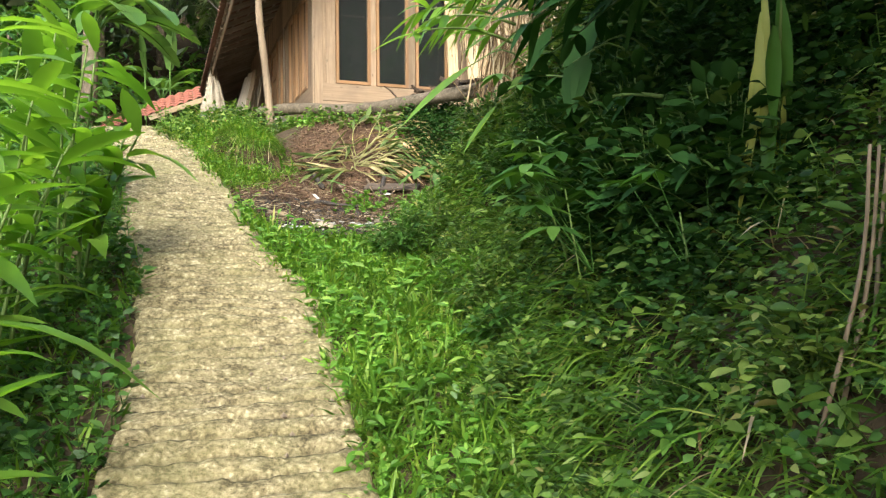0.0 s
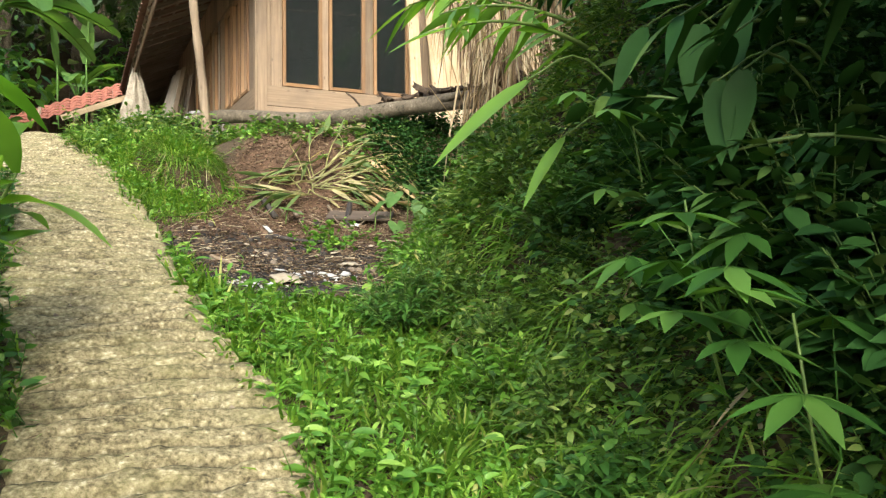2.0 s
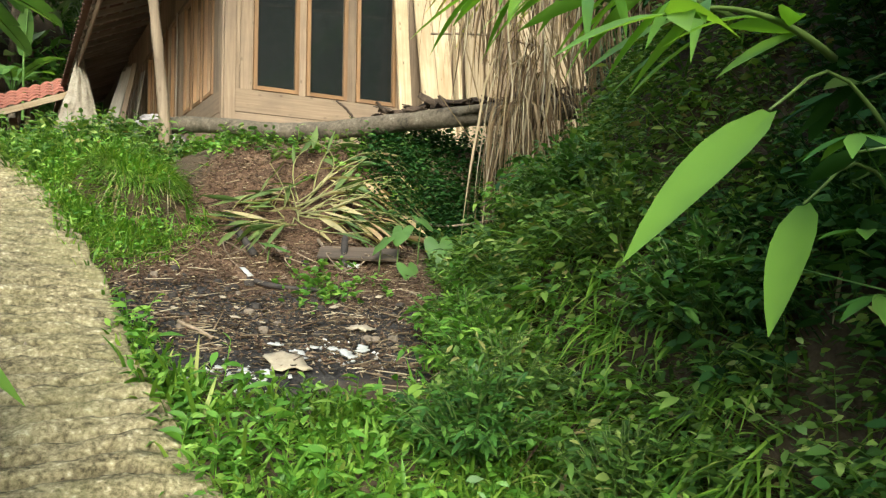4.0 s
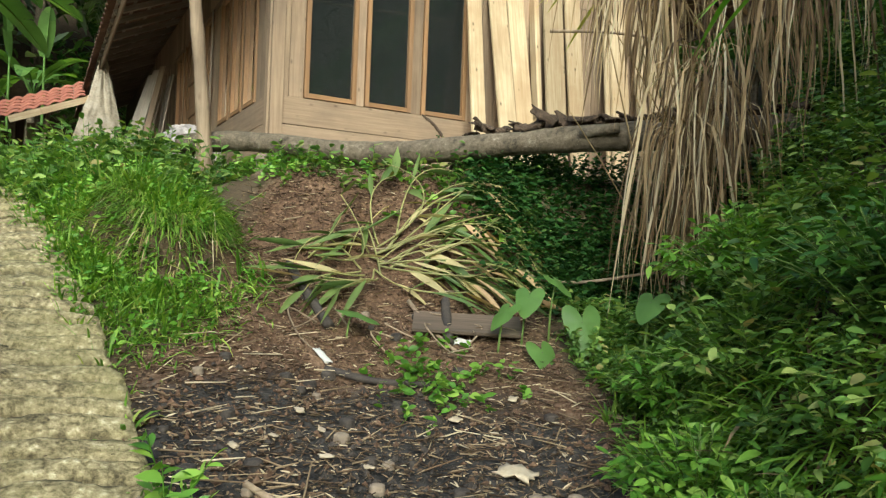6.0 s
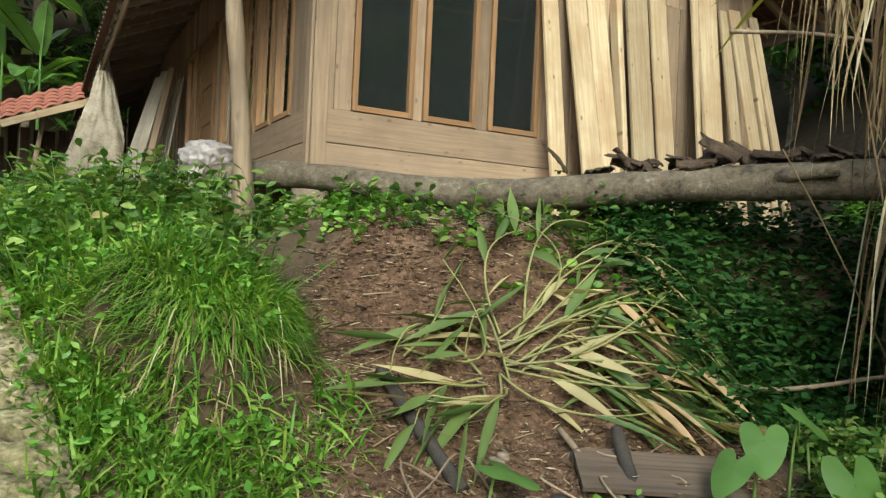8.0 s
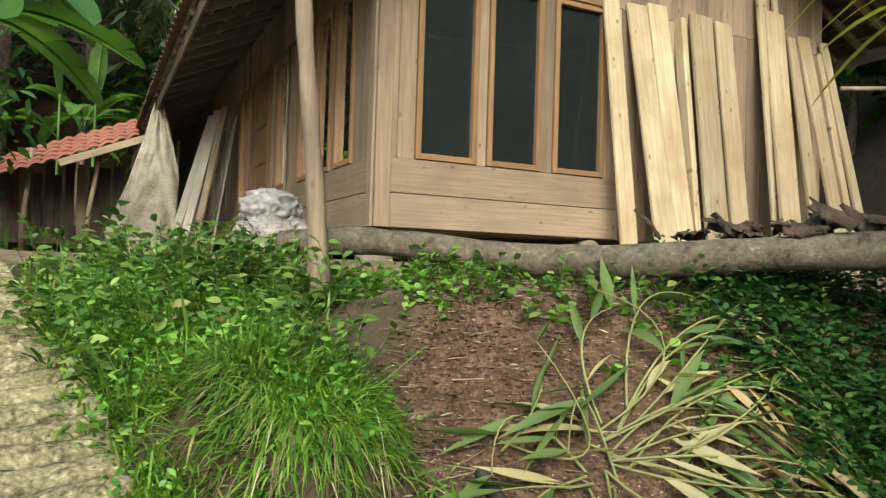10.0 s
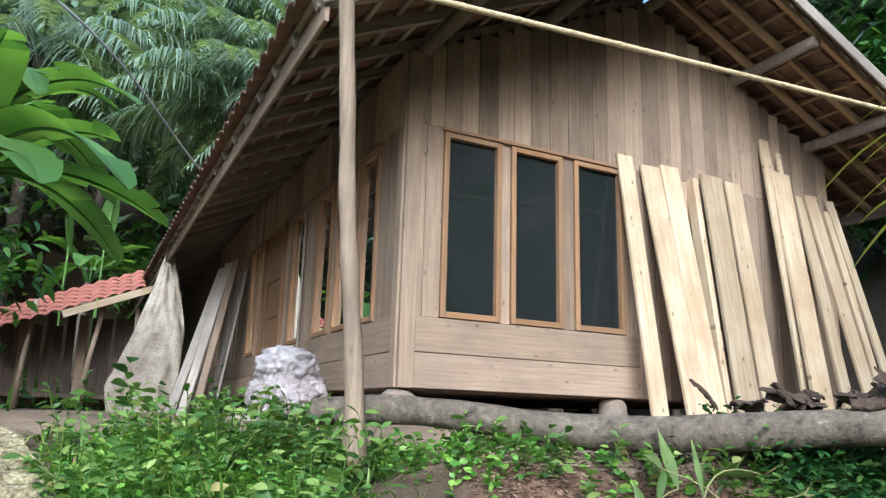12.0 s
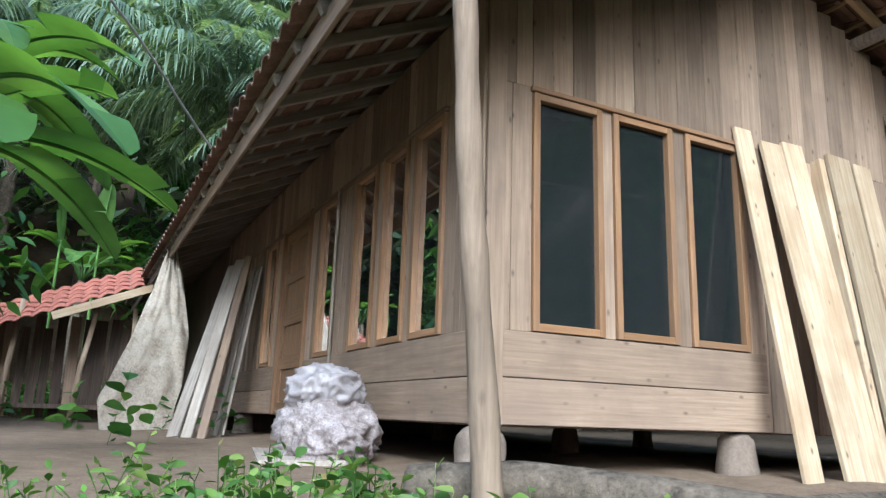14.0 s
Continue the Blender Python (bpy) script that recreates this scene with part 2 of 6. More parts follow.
    me.polygons.foreach_set("loop_start", np.arange(0, faces.size, k, dtype=np.int32))
    me.polygons.foreach_set("use_smooth", np.full(len(faces), shade))
    me.update(calc_edges=True)
    return link(me, name, mat, parent, label)


def grid_faces(r, c):
    i = np.arange(r * c).reshape(r, c)
    return np.stack([i[:-1, :-1], i[:-1, 1:], i[1:, 1:], i[1:, :-1]], -1).reshape(-1, 4)


def board_mesh(w, t, h, c=0.004, warp=0.0, taper=1.0):
    """A sawn board: x across, -y its face, z along it; edges chamfered, slightly out of true."""
    bm = bmesh.new()
    rows = []
    n = 3 if h > 0.6 else 1
    for i in range(n + 1):
        f = i / n
        dx, dy = (random.uniform(-1, 1) * warp, random.uniform(-1, 1) * warp) if 0 < i < n else (0, 0)
        k = 1 + (taper - 1) * f
        x0, x1 = w / 2 - w * k / 2 + dx, w / 2 + w * k / 2 + dx
        rows.append([bm.verts.new(p) for p in ((x0, dy, h * f), (x0, dy - t + c, h * f), (x0 + c, dy - t, h * f), (x1 - c, dy - t, h * f), (x1, dy - t + c, h * f), (x1, dy, h * f))])
    for a, b in zip(rows, rows[1:]):
        for k in range(6):
            bm.faces.new((a[k], a[(k + 1) % 6], b[(k + 1) % 6], b[k]))
    bm.faces.new(rows[0][::-1])
    bm.faces.new(rows[-1])
    bmesh.ops.recalc_face_normals(bm, faces=bm.faces[:])
    me = bpy.data.meshes.new("board")
    bm.to_mesh(me)
    bm.free()
    return me


def beam(a, b, w, t, name, mat, parent=None, label="", up=(0, 0, 1), c=0.006):
    """A squared timber from a to b, w wide and t deep."""
    a, b = Vector(a), Vector(b)
    z = (b - a).normalized()
    x = Vector(up).cross(z)
    x = x.normalized() if x.length > 1e-4 else Vector((1, 0, 0))
    y = z.cross(x)
    ob = link(board_mesh(w, t, (b - a).length, c, 0.0), name, mat, parent, label)
    m = Matrix((x, y, z)).transposed().to_4x4()
    m.translation = a - x * w / 2 + y * t / 2
    ob.matrix_local = m
    return ob


def tube_arrays(pts, radii, sides=10, rough=0.0, seed=0, close=True):
    """A round, uneven rod along pts."""
    pts, radii = np.asarray(pts, float), np.asarray(radii, float)
    r = np.random.default_rng(seed)
    tan = np.gradient(pts, axis=0)
    tan /= np.linalg.norm(tan, axis=1)[:, None]
    ref = np.array([0, 0, 1.0]) if abs(tan[0, 2]) < 0.9 else np.array([1.0, 0, 0])
    x = np.cross(tan, ref)
    x /= np.linalg.norm(x, axis=1)[:, None]
    y = np.cross(tan, x)
    a = np.linspace(0, 2 * np.pi, sides, endpoint=False)
    rad = radii[:, None] * (1 + rough * r.uniform(-1, 1, (len(pts), sides)))
    v = pts[:, None] + rad[..., None] * (np.cos(a)[None, :, None] * x[:, None] + np.sin(a)[None, :, None] * y[:, None])
    i = np.arange(len(pts) * sides).reshape(len(pts), sides)
    j = np.roll(i, -1, 1)
    f = np.stack([i[:-1], j[:-1], j[1:], i[1:]], -1).reshape(-1, 4)
    v = v.reshape(-1, 3)
    if close:
        v = np.vstack([v, pts[0], pts[-1]])
        k = len(v)
        f0 = np.stack([np.full(sides, k - 2), j[0], i[0], np.full(sides, k - 2)], -1)
        f1 = np.stack([np.full(sides, k - 1), i[-1], j[-1], np.full(sides, k - 1)], -1)
        return v, f, np.vstack([f0[:, :3], f1[:, :3]])
    return v, f, np.zeros((0, 3), int)


def tube(name, pts, radii, mat, parent=None, label="", sides=10, rough=0.0, seed=0):
    v, f, caps = tube_arrays(pts, radii, sides, rough, seed)
    me = bpy.data.meshes.new(name)
    me.from_pydata(v.tolist(), [], f.tolist() + caps.tolist())
    me.shade_smooth()
    return link(me, name, mat, parent, label)


def curve_pts(ctrl, n):
    """A smooth curve through control points (Catmull-Rom)."""
    c = np.asarray(ctrl, float)
    p = np.vstack([2 * c[0] - c[1], c, 2 * c[-1] - c[-2]])
    out = []
    for s in np.linspace(0, len(c) - 1 - 1e-6, n):
        k, t = int(s), s - int(s)
        a, b, d, e = p[k], p[k + 1], p[k + 2], p[k + 3]
        out.append(0.5 * (2 * b + (d - a) * t + (2 * a - 5 * b + 4 * d - e) * t * t + (3 * b - a - 3 * d + e) * t ** 3))
    return np.array(out)


# ---- the lie of the land ----
PATH_Y = np.array([-6.0, 0.3, 1.5, 2.7, 3.6, 4.2, 5.1, 6.3, 7.15, 8.46, 10.0, 12.5])
PATH_X = np.array([1.6, 0.42, 0.12, -0.25, -0.57, -0.85, -1.43, -2.02, -2.56, -3.52, -4.9, -7.2])
FOOT_Y = np.array([-6.0, 2.0, 3.0, 4.0, 5.0, 5.7, 6.5, 7.3, 8.0, 8.8, 10.5, 12.0, 14.0, 20.0])
FOOT_X = np.array([1.7, 0.72, 0.6, 0.45, 0.26, 0.0, 0.12, 0.45, 1.1, 2.1, 3.3, 4.1, 4.9, 7.0])
YARD = 3.24
LOG = [(-2.25, 9.22, 3.31), (-1.75, 9.06, 3.33), (-0.85, 8.79, 3.255), (0.14, 8.36, 3.32), (0.9, 8.02, 3.35), (1.7, 7.72, 3.39)]


def path_x(y):
    return np.interp(y, PATH_Y, PATH_X)


def log_y(x):
    return np.interp(x, [p[0] for p in LOG], [p[1] for p in LOG])


def hump_in(x, y):
    """Metres inside the ragged rim of the grassy hump beside the path."""
    return 0.34 - np.hypot((x + 1.88) * 0.9, (y - 7.80) * 0.85) + 0.07 * waves(x, y, 8, 18)


def land(x, y, fine=True):
    """Height of the ground: the climbing path, the dug bank, the yard, the hillside and the far slopes."""
    x, y = np.asarray(x, float), np.asarray(y, float)
    slope = 0.181 - 0.114 * np.clip(x, -3.4, 1.0) + 0.28 * np.clip(y, -8, 12)
    d = slope - YARD
    z = YARD + np.minimum(d, 0) - 0.04 * np.log1p(np.exp(-np.abs(d) / 0.06))          # flattens out into the yard
    z = z - 0.23 * np.exp(-((x + 0.72) / 0.85) ** 2 - ((y - 7.05) / 0.95) ** 2)         # burnt hollow
    edge = log_y(x) + 0.02 + 0.62 * smooth(-1.0, 0.8, x)
    rise = smooth(-0.98, 0.02, y - edge) * smooth(-2.3, -1.45, x)
    z = z + (np.maximum(YARD - 0.09, z) - z) * rise
    z = z + 0.25 * smooth(-0.03, 0.14, hump_in(x, y)) * smooth(8.4, 7.7, y) + 0.10 * np.exp(-((x + 2.15) / 0.4) ** 2 - ((y - 7.9) / 0.45) ** 2)               # grassy hump with a steep face
    z = z + 0.16 * np.exp(-((x + 2.5) / 0.4) ** 2 - ((y - 8.6) / 0.5) ** 2)
    z = z - 0.42 * np.exp(-((x - 0.70) / 0.60) ** 4 - ((y - 8.24) / 0.34) ** 4)         # dark hollow under the log
    h = x - np.interp(y, FOOT_Y, FOOT_X)
    up = 1.25 * np.maximum(h, 0) ** 1.08 * smooth(0, 0.5, h)
    z = z + np.where(up > 3, 3 + (up - 3) * 0.55, up)
    left = path_x(y) - 0.55 - x
    z = z - 0.30 * np.clip(left, 0, 9) * smooth(9.5, 6.0, y)
    far = (-0.45 * (x + 4) + 0.9 * (y - 22))
    z = z + 0.62 * np.maximum(far - 6, 0) * smooth(0, 12, far - 4) * smooth(420, 120, np.hypot(x, y)) + 0.0
    side = -(x + 22)
    z = z + 0.45 * np.maximum(side, 0) * smooth(300, 90, np.hypot(x, y))
    if fine:
        soil = smooth(0.05, 0.4, bare(x, y))
        z = z + 0.012 * waves(x, y, 9, 3) + soil * (0.012 * waves(x, y, 14, 4) + 0.010 * waves(x, y, 47, 5) * (0.4 + 1.4 * waves(x, y, 6, 55))) + 0.03 * waves(x, y, 2.3, 6) * smooth(0.55, 1.1, np.abs(x - path_x(y)))
        z = z - 0.06 * smooth(0.42, 0.30, np.abs(x - path_x(y))) * smooth(10.2, 9.0, y)
    return z


def bare(x, y):
    """1 on the dug, burnt soil between the path and the log."""
    s = smooth(6.7, 5.5, y)
    a = np.exp(-(((x + 0.78 - 0.25 * s) / (0.92 - 0.27 * s)) ** 4) - (((y - 6.5) / 1.06) ** 4))
    b = np.exp(-(((x + 0.75) / 0.85) ** 4) - (((y - 8.1) / 0.8) ** 4))
    return np.clip(np.maximum(a, b) + 0.10 * waves(x, y, 6, 8), 0, 1)


def yard(x, y):
    """1 on the trodden earth round the house."""
    u = (x + 1.87) * 0.91 + (y - 10.72) * 0.415
    v = -(x + 1.87) * 0.415 + (y - 10.72) * 0.91
    on = smooth(8.9, 9.5, y + 0.25 * (x + 3)) * smooth(6.5, 5.0, u) * smooth(14, 11, v)
    return np.clip(on + 0.12 * waves(x, y, 4, 9) * on, 0, 1)


def graded(lo, hi, step, far, grow=1.13):
    mid = list(np.arange(lo, hi + 1e-6, step))
    a, s, b = [], step, lo
    while b > -far:
        s *= grow
        b -= s
        a.append(b)
    c, s, b = [], step, hi
    while b < far:
        s *= grow
        b += s
        c.append(b)
    return np.array(a[::-1] + mid + c)


gx, gy = graded(-4.2, 2.6, 0.045, 620), graded(0.4, 10.2, 0.045, 620)
GX, GY = np.meshgrid(gx, gy)
ground = sheet("ground", np.stack([GX, GY, land(GX, GY)], -1).reshape(-1, 3), grid_faces(len(gy), len(gx)), None)
for key, fn in (("soil", bare), ("yard", yard), ("char", lambda x, y: np.exp(-((x + 0.70) / 0.80) ** 2 - ((y - 6.2) / 0.80) ** 2) * (1.5 + 0.8 * waves(x, y, 7, 12)))):
    at = ground.data.attributes.new(key, "FLOAT", "POINT")
    at.data.foreach_set("value", np.clip(fn(GX, GY), 0, 1).ravel().astype(np.float32))

GROUND, n, l, bs = nodes_of("earth")
geo = n.new("ShaderNodeNewGeometry")
big, tiny = noise_tex(n, l, geo.outputs["Position"], 5, 8, 0.7), noise_tex(n, l, geo.outputs["Position"], 55, 4, 0.7)
both = mixed(n, l, "MIX", 0.5, big.outputs[0], tiny.outputs[0])
cols = {}
for key, stops in (("base", [(0.35, (0.032, 0.023, 0.013)), (0.58, (0.085, 0.060, 0.036)), (0.75, (0.14, 0.105, 0.06))]),
                   ("soil", [(0.38, (0.026, 0.014, 0.008)), (0.51, (0.10, 0.058, 0.034)), (0.64, (0.23, 0.15, 0.095))]),
                   ("char", [(0.40, (0.010, 0.009, 0.009)), (0.60, (0.05, 0.044, 0.04)), (0.74, (0.22, 0.20, 0.18))]),
                   ("yard", [(0.36, (0.12, 0.08, 0.05)), (0.55, (0.20, 0.145, 0.095)), (0.7, (0.30, 0.225, 0.155))])):
    r = ramp(n, stops)
    l.new(both, r.inputs[0])
    cols[key] = r.outputs[0]
col = cols["base"]
for key in ("soil", "char", "yard"):
    at = n.new("ShaderNodeAttribute")
    at.attribute_name = key
    add = n.new("ShaderNodeMath")
    add.operation = "MULTIPLY_ADD"
    l.new(tiny.outputs[0], add.inputs[0])
    add.inputs[1].default_value, add.inputs[2].default_value = 0.6, -0.3
    add2 = n.new("ShaderNodeMath")
    l.new(add.outputs[0], add2.inputs[0])
    l.new(at.outputs["Fac"], add2.inputs[1])
    rr = ramp(n, [(0.32, (0, 0, 0)), (0.58, (1, 1, 1))])
    l.new(add2.outputs[0], rr.inputs[0])
    col = mixed(n, l, "MIX", rr.outputs[0], col, cols[key])
l.new(col, bs.inputs["Base Color"])
bs.inputs["Roughness"].default_value, bs.inputs["Specular IOR Level"].default_value = 0.95, 0.2
bumped(n, l, bs, both, 0.9, 0.016)
ground.data.materials.append(GROUND)
tagged(ground, "brown earth with dug and burnt soil, climbing to a trodden yard", "ground", kind="structure")

# ---- the footpath: rough concrete with cross grooves ----
rows = np.arange(-1.6, 9.9, 0.011)
cols_n = 46
T = np.linspace(-1, 1, cols_n)
Y0 = np.repeat(rows[:, None], cols_n, 1)
width = 0.43 + 0.035 * waves(rows, rows * 0, 5, 21) + 0.02 * waves(rows, rows * 0, 17, 22)
X0 = path_x(rows)[:, None] + T[None] * width[:, None] + (np.abs(T[None]) > 0.9) * 0.02 * waves(Y0, Y0 * 0 + T[None] * 5, 25, 23)
Y1 = Y0 + T[None] * 0.16 + 0.0
s = Y0 / 0.098 + 0.42 * waves(X0, Y0, 4, 24) + 0.16 * waves(X0, Y0, 13, 25) + 0.10 * waves(X0, Y0, 31, 37)
tooth = (s % 1.0)
ridge = np.where(tooth < 0.80, 0.55 + 0.45 * np.sin(tooth / 0.80 * np.pi), -1.4)
live = np.clip(0.75 + 0.7 * waves(X0, Y0, 5.1, 26) + 0.6 * waves(X0, Y0, 13, 31), 0.0, 1.15)
Z1 = land(X0, Y1, False) + 0.02 + 0.027 * ridge * live + 0.008 * waves(X0, Y1, 18, 27) + 0.008 * waves(X0, Y1, 41, 28) + 0.006 * waves(X0, Y1, 95, 29)
Z1 -= 0.10 * smooth(0.90, 1.0, np.abs(T))[None] + 0.05 * smooth(8.9, 9.8, Y0)
path = sheet("footpath", np.stack([X0, Y1, Z1], -1).reshape(-1, 3), grid_faces(len(rows), cols_n), None)
PATHMAT, n, l, bs = nodes_of("rough_concrete")
geo = n.new("ShaderNodeNewGeometry")
big, mid, tiny = (noise_tex(n, l, geo.outputs["Position"], sc, 7, 0.65) for sc in (2.2, 14, 75))
two = mixed(n, l, "MIX", 0.5, mid.outputs[0], tiny.outputs[0])
peb = n.new("ShaderNodeTexVoronoi")
peb.inputs["Scale"].default_value = 38.0
l.new(geo.outputs["Position"], peb.inputs["Vector"])
rp = ramp(n, [(0.0, (0.75, 0.75, 0.75)), (0.6, (0.25, 0.25, 0.25))])
l.new(peb.outputs["Distance"], rp.inputs[0])
two = mixed(n, l, "MIX", 0.22, two, rp.outputs[0])     # pebbles in the concrete
r = ramp(n, [(0.36, (0.05, 0.04, 0.02)), (0.435, (0.17, 0.138, 0.073)), (0.53, (0.34, 0.285, 0.165)), (0.615, (0.60, 0.53, 0.37))])
l.new(two, r.inputs[0])
rb = ramp(n, [(0.44, (0, 0, 0)), (0.66, (1, 1, 1))])
l.new(big.outputs[0], rb.inputs[0])
fm = n.new("ShaderNodeMath")
fm.operation, fm.inputs[1].default_value = "MULTIPLY", 0.45
l.new(rb.outputs[0], fm.inputs[0])
col = mixed(n, l, "MIX", fm.outputs[0], r.outputs[0], (0.22, 0.20, 0.085))
groove_shade = n.new("ShaderNodeAttribute")
groove_shade.attribute_name = "groove_shade"
col = mixed(n, l, "MIX", groove_shade.outputs["Fac"], col, (0.05, 0.04, 0.022))     # shade in the grooves, put into the colour
l.new(col, bs.inputs["Base Color"])
bs.inputs["Roughness"].default_value, bs.inputs["Specular IOR Level"].default_value = 0.9, 0.25
bumped(n, l, bs, two, 1.0, 0.022)
path.data.materials.append(PATHMAT)
# dark tone that follows the grooves as shade would, broken up by noise
at = path.data.attributes.new("groove_shade", "FLOAT", "POINT")
at.data.foreach_set("value", np.clip((tooth >= 0.74) * np.minimum(1, live * 1.5) * (0.85 + 0.5 * waves(X0, Y0, 13, 35)), 0, 1).ravel().astype(np.float32))
tagged(path, "worn tan concrete footpath with rough cross grooves, climbing the slope", "path", kind="structure")
# ---- the wooden house (its own axes: x along the front wall, y back along the side wall) ----
HOUSE = pose(-1.869, 10.719, 0, 0, 0, 24.5)
house = new("house")
house.matrix_world = HOUSE
tagged(house, "unpainted weathered wooden house raised on stone footings, with tiled gable roof", "house")
BASE, FLOOR_TOP, WIN0, WIN1 = 3.50, 4.015, 4.02, 5.475
LEN_U, LEN_V = 4.82, 8.0
RIDGE_U, RIDGE_Z, PITCH = 2.41, 7.25, 0.47


def roof_z(u):
    return RIDGE_Z - PITCH * abs(u - RIDGE_U)


def stand(ob, x, y, z, rx=0, ry=0, rz=0):
    ob.matrix_local = pose(x, y, z, rx, ry, rz)
    return ob


def wall_group(name, label):
    w = new(name)
    w.parent = house
    w["label"] = label
    return w


def put_board(wall, side, s, z0, w, h, t=0.022, mat=None, lie=False, out=0.0, taper=1.0):
    """One board on the front wall (side 0) or the side wall (side 1), s metres along it from the corner."""
    ob = link(board_mesh(w, t, h, 0.003, 0.0008, taper), "board", mat or WALL_WOOD, wall)
    o = out + random.uniform(0, 0.004)
    if lie:     # lying board: its length runs along the wall
        m = Matrix.Translation((s, -o, z0)) @ Matrix(((0, 0, 1, 0), (0, 1, 0, 0), (1, 0, 0, 0), (0, 0, 0, 1)))
    else:
        m = pose(s, -o, z0, 0, random.uniform(-0.12, 0.12), 0)
    if side == 1:
        m = Matrix(((0, 1, 0, 0), (1, 0, 0, 0), (0, 0, 1, 0), (0, 0, 0, 1))) @ m
    ob.matrix_local = m
    if m.to_3x3().determinant() < 0:
        ob.data.flip_normals()
    return ob


def window(side, s, w, name, label, kind="window"):
    """A tall fixed light: frame of four timbers, and one pane."""
    win = new(name)
    win.parent = house
    win["label"] = label
    f, dep = 0.045, 0.06
    bits = [("jamb", s, WIN0, f, WIN1 - WIN0, False), ("jamb", s + w - f, WIN0, f, WIN1 - WIN0, False),
            ("sill", s + f, WIN0, f, w - 2 * f, True), ("head", s + f, WIN1 - f, f, w - 2 * f, True)]
    for nm, a, z0, ww, hh, lie in bits:
        ob = put_board(win, side, a, z0, ww, hh, dep, FRAME_WOOD, lie, -0.02)
        ob.name = nm
    bm = bmesh.new()
    x0, x1, z0, z1 = s + f - 0.004, s + w - f + 0.004, WIN0 + f - 0.004, WIN1 - f + 0.004
    for y in (0.0, 0.004):
        q = [(x0, y, z0), (x1, y, z0), (x1, y, z1), (x0, y, z1)]
        if side == 1:
            q = [(b, a, c) for a, b, c in q]
        bm.faces.new([bm.verts.new(p) for p in q])
    pane = part("pane", bm, GLASS, win, "dark window glass")
    pane.visible_shadow = False
    return win


# openings: start and width along each wall
FRONT = [(0.29, 0.52), (0.90, 0.50), (1.52, 0.52)]
SIDE = [(0.50, 0.47), (1.08, 0.47), (1.68, 0.50), (2.62, 0.50), (4.78, 0.50)]
DOOR = (3.42, 1.05)
wall_front = wall_group("wall_front", "weathered vertical boards over lying sill boards")
wall_side = wall_group("wall_side", "weathered boards with windows and a door under the eave")


def board_run(wall, side, a, b, z0, top, lo=0.11, hi=0.2):
    s = a
    while s < b - 1e-3:
        w = min(random.uniform(lo, hi), b - s)
        if b - s - w < 0.06:
            w = b - s
        h = top(s + w / 2) - z0
        put_board(wall, side, s, z0, w - 0.004, h)
        s += w


for side, wall, spans, length in ((0, wall_front, FRONT, LEN_U), (1, wall_side, SIDE + [DOOR], LEN_V)):
    spans = sorted(spans)
    last = spans[-1][0] + spans[-1][1]
    top = (lambda s: roof_z(s) - 0.02) if side == 0 else (lambda s: roof_z(0) - 0.02)
    # lying boards at the foot
    end = 2.18 if side == 0 else DOOR[0]
    for z0, h in ((BASE, 0.255), (BASE + 0.257, 0.258)):
        cuts = [0.0, end] if side == 0 else [0.02, end]
        for a, b in zip(cuts, cuts[1:]):
            put_board(wall, side, a, z0, h - 0.004, b - a - 0.004, 0.03, None, True, 0.006)
    if side == 1:
        for z0, h in ((BASE, 0.255), (BASE + 0.257, 0.258)):
            put_board(wall, side, DOOR[0] + DOOR[1], z0, h - 0.004, LEN_V - DOOR[0] - DOOR[1], 0.03, None, True, 0.006)
    # boards between and beside the openings
    s = 0.0
    for a, w in spans:
        if a - s > 0.03:
            board_run(wall, side, s + 0.002, a - 0.002, FLOOR_TOP if s < end else BASE, lambda q: WIN1 + 0.03, 0.08, 0.15)
        s = a + w
    board_run(wall, side, s + 0.002, length, FLOOR_TOP if side else BASE, (lambda q: WIN1 + 0.03) if side else (lambda q: WIN1 + 0.03), 0.12, 0.19)
    # head board, then boards up to the roof
    put_board(wall, side, 0.27 if side == 0 else 0.48, WIN1 + 0.002, 0.03, last - 0.2, 0.05, FRAME_WOOD if side == 0 else None, True, 0.004)
    board_run(wall, side, 0.0, length, WIN1 + 0.034, top, 0.12, 0.21)
put_board(wall_front, 0, -0.03, BASE, 0.12, WIN1 + 0.6 - BASE, 0.02, None, False, 0.030)
put_board(wall_side, 1, -0.02, BASE, 0.10, WIN1 + 0.6 - BASE, 0.02, None, False, 0.030)
for a, w in FRONT:
    window(0, a, w, "window_front", "tall narrow window with orange-brown wooden frame")
for a, w in SIDE:
    window(1, a, w, "window_side", "tall narrow window with brown wooden frame")

# panelled door on the side wall
door = new("door")
door.parent = house
door["label"] = "closed brown panelled wooden door"
d0, dw = DOOR
for nm, a, z0, ww, hh, lie, t in [("jamb", d0, BASE, 0.06, 2.0, False, 0.07), ("jamb", d0 + dw - 0.06, BASE, 0.06, 2.0, False, 0.07), ("lintel", d0, BASE + 1.97, 0.06, dw, True, 0.07),
                               ("stile", d0 + 0.06, BASE, 0.12, 1.95, False, 0.035), ("stile", d0 + dw - 0.18, BASE, 0.12, 1.95, False, 0.035)]:
    put_board(door, 1, a, z0, ww, hh, t, DOOR_WOOD, lie, -0.01).name = nm
for k in range(5):
    put_board(door, 1, d0 + 0.18, BASE + k * 0.4575, 0.12, dw - 0.36, 0.034, DOOR_WOOD, True, -0.01).name = "rail"
for k in range(4):
    put_board(door, 1, d0 + 0.19, BASE + 0.13 + k * 0.4575, dw - 0.38, 0.32, 0.016, DOOR_WOOD, False, -0.01).name = "panel"

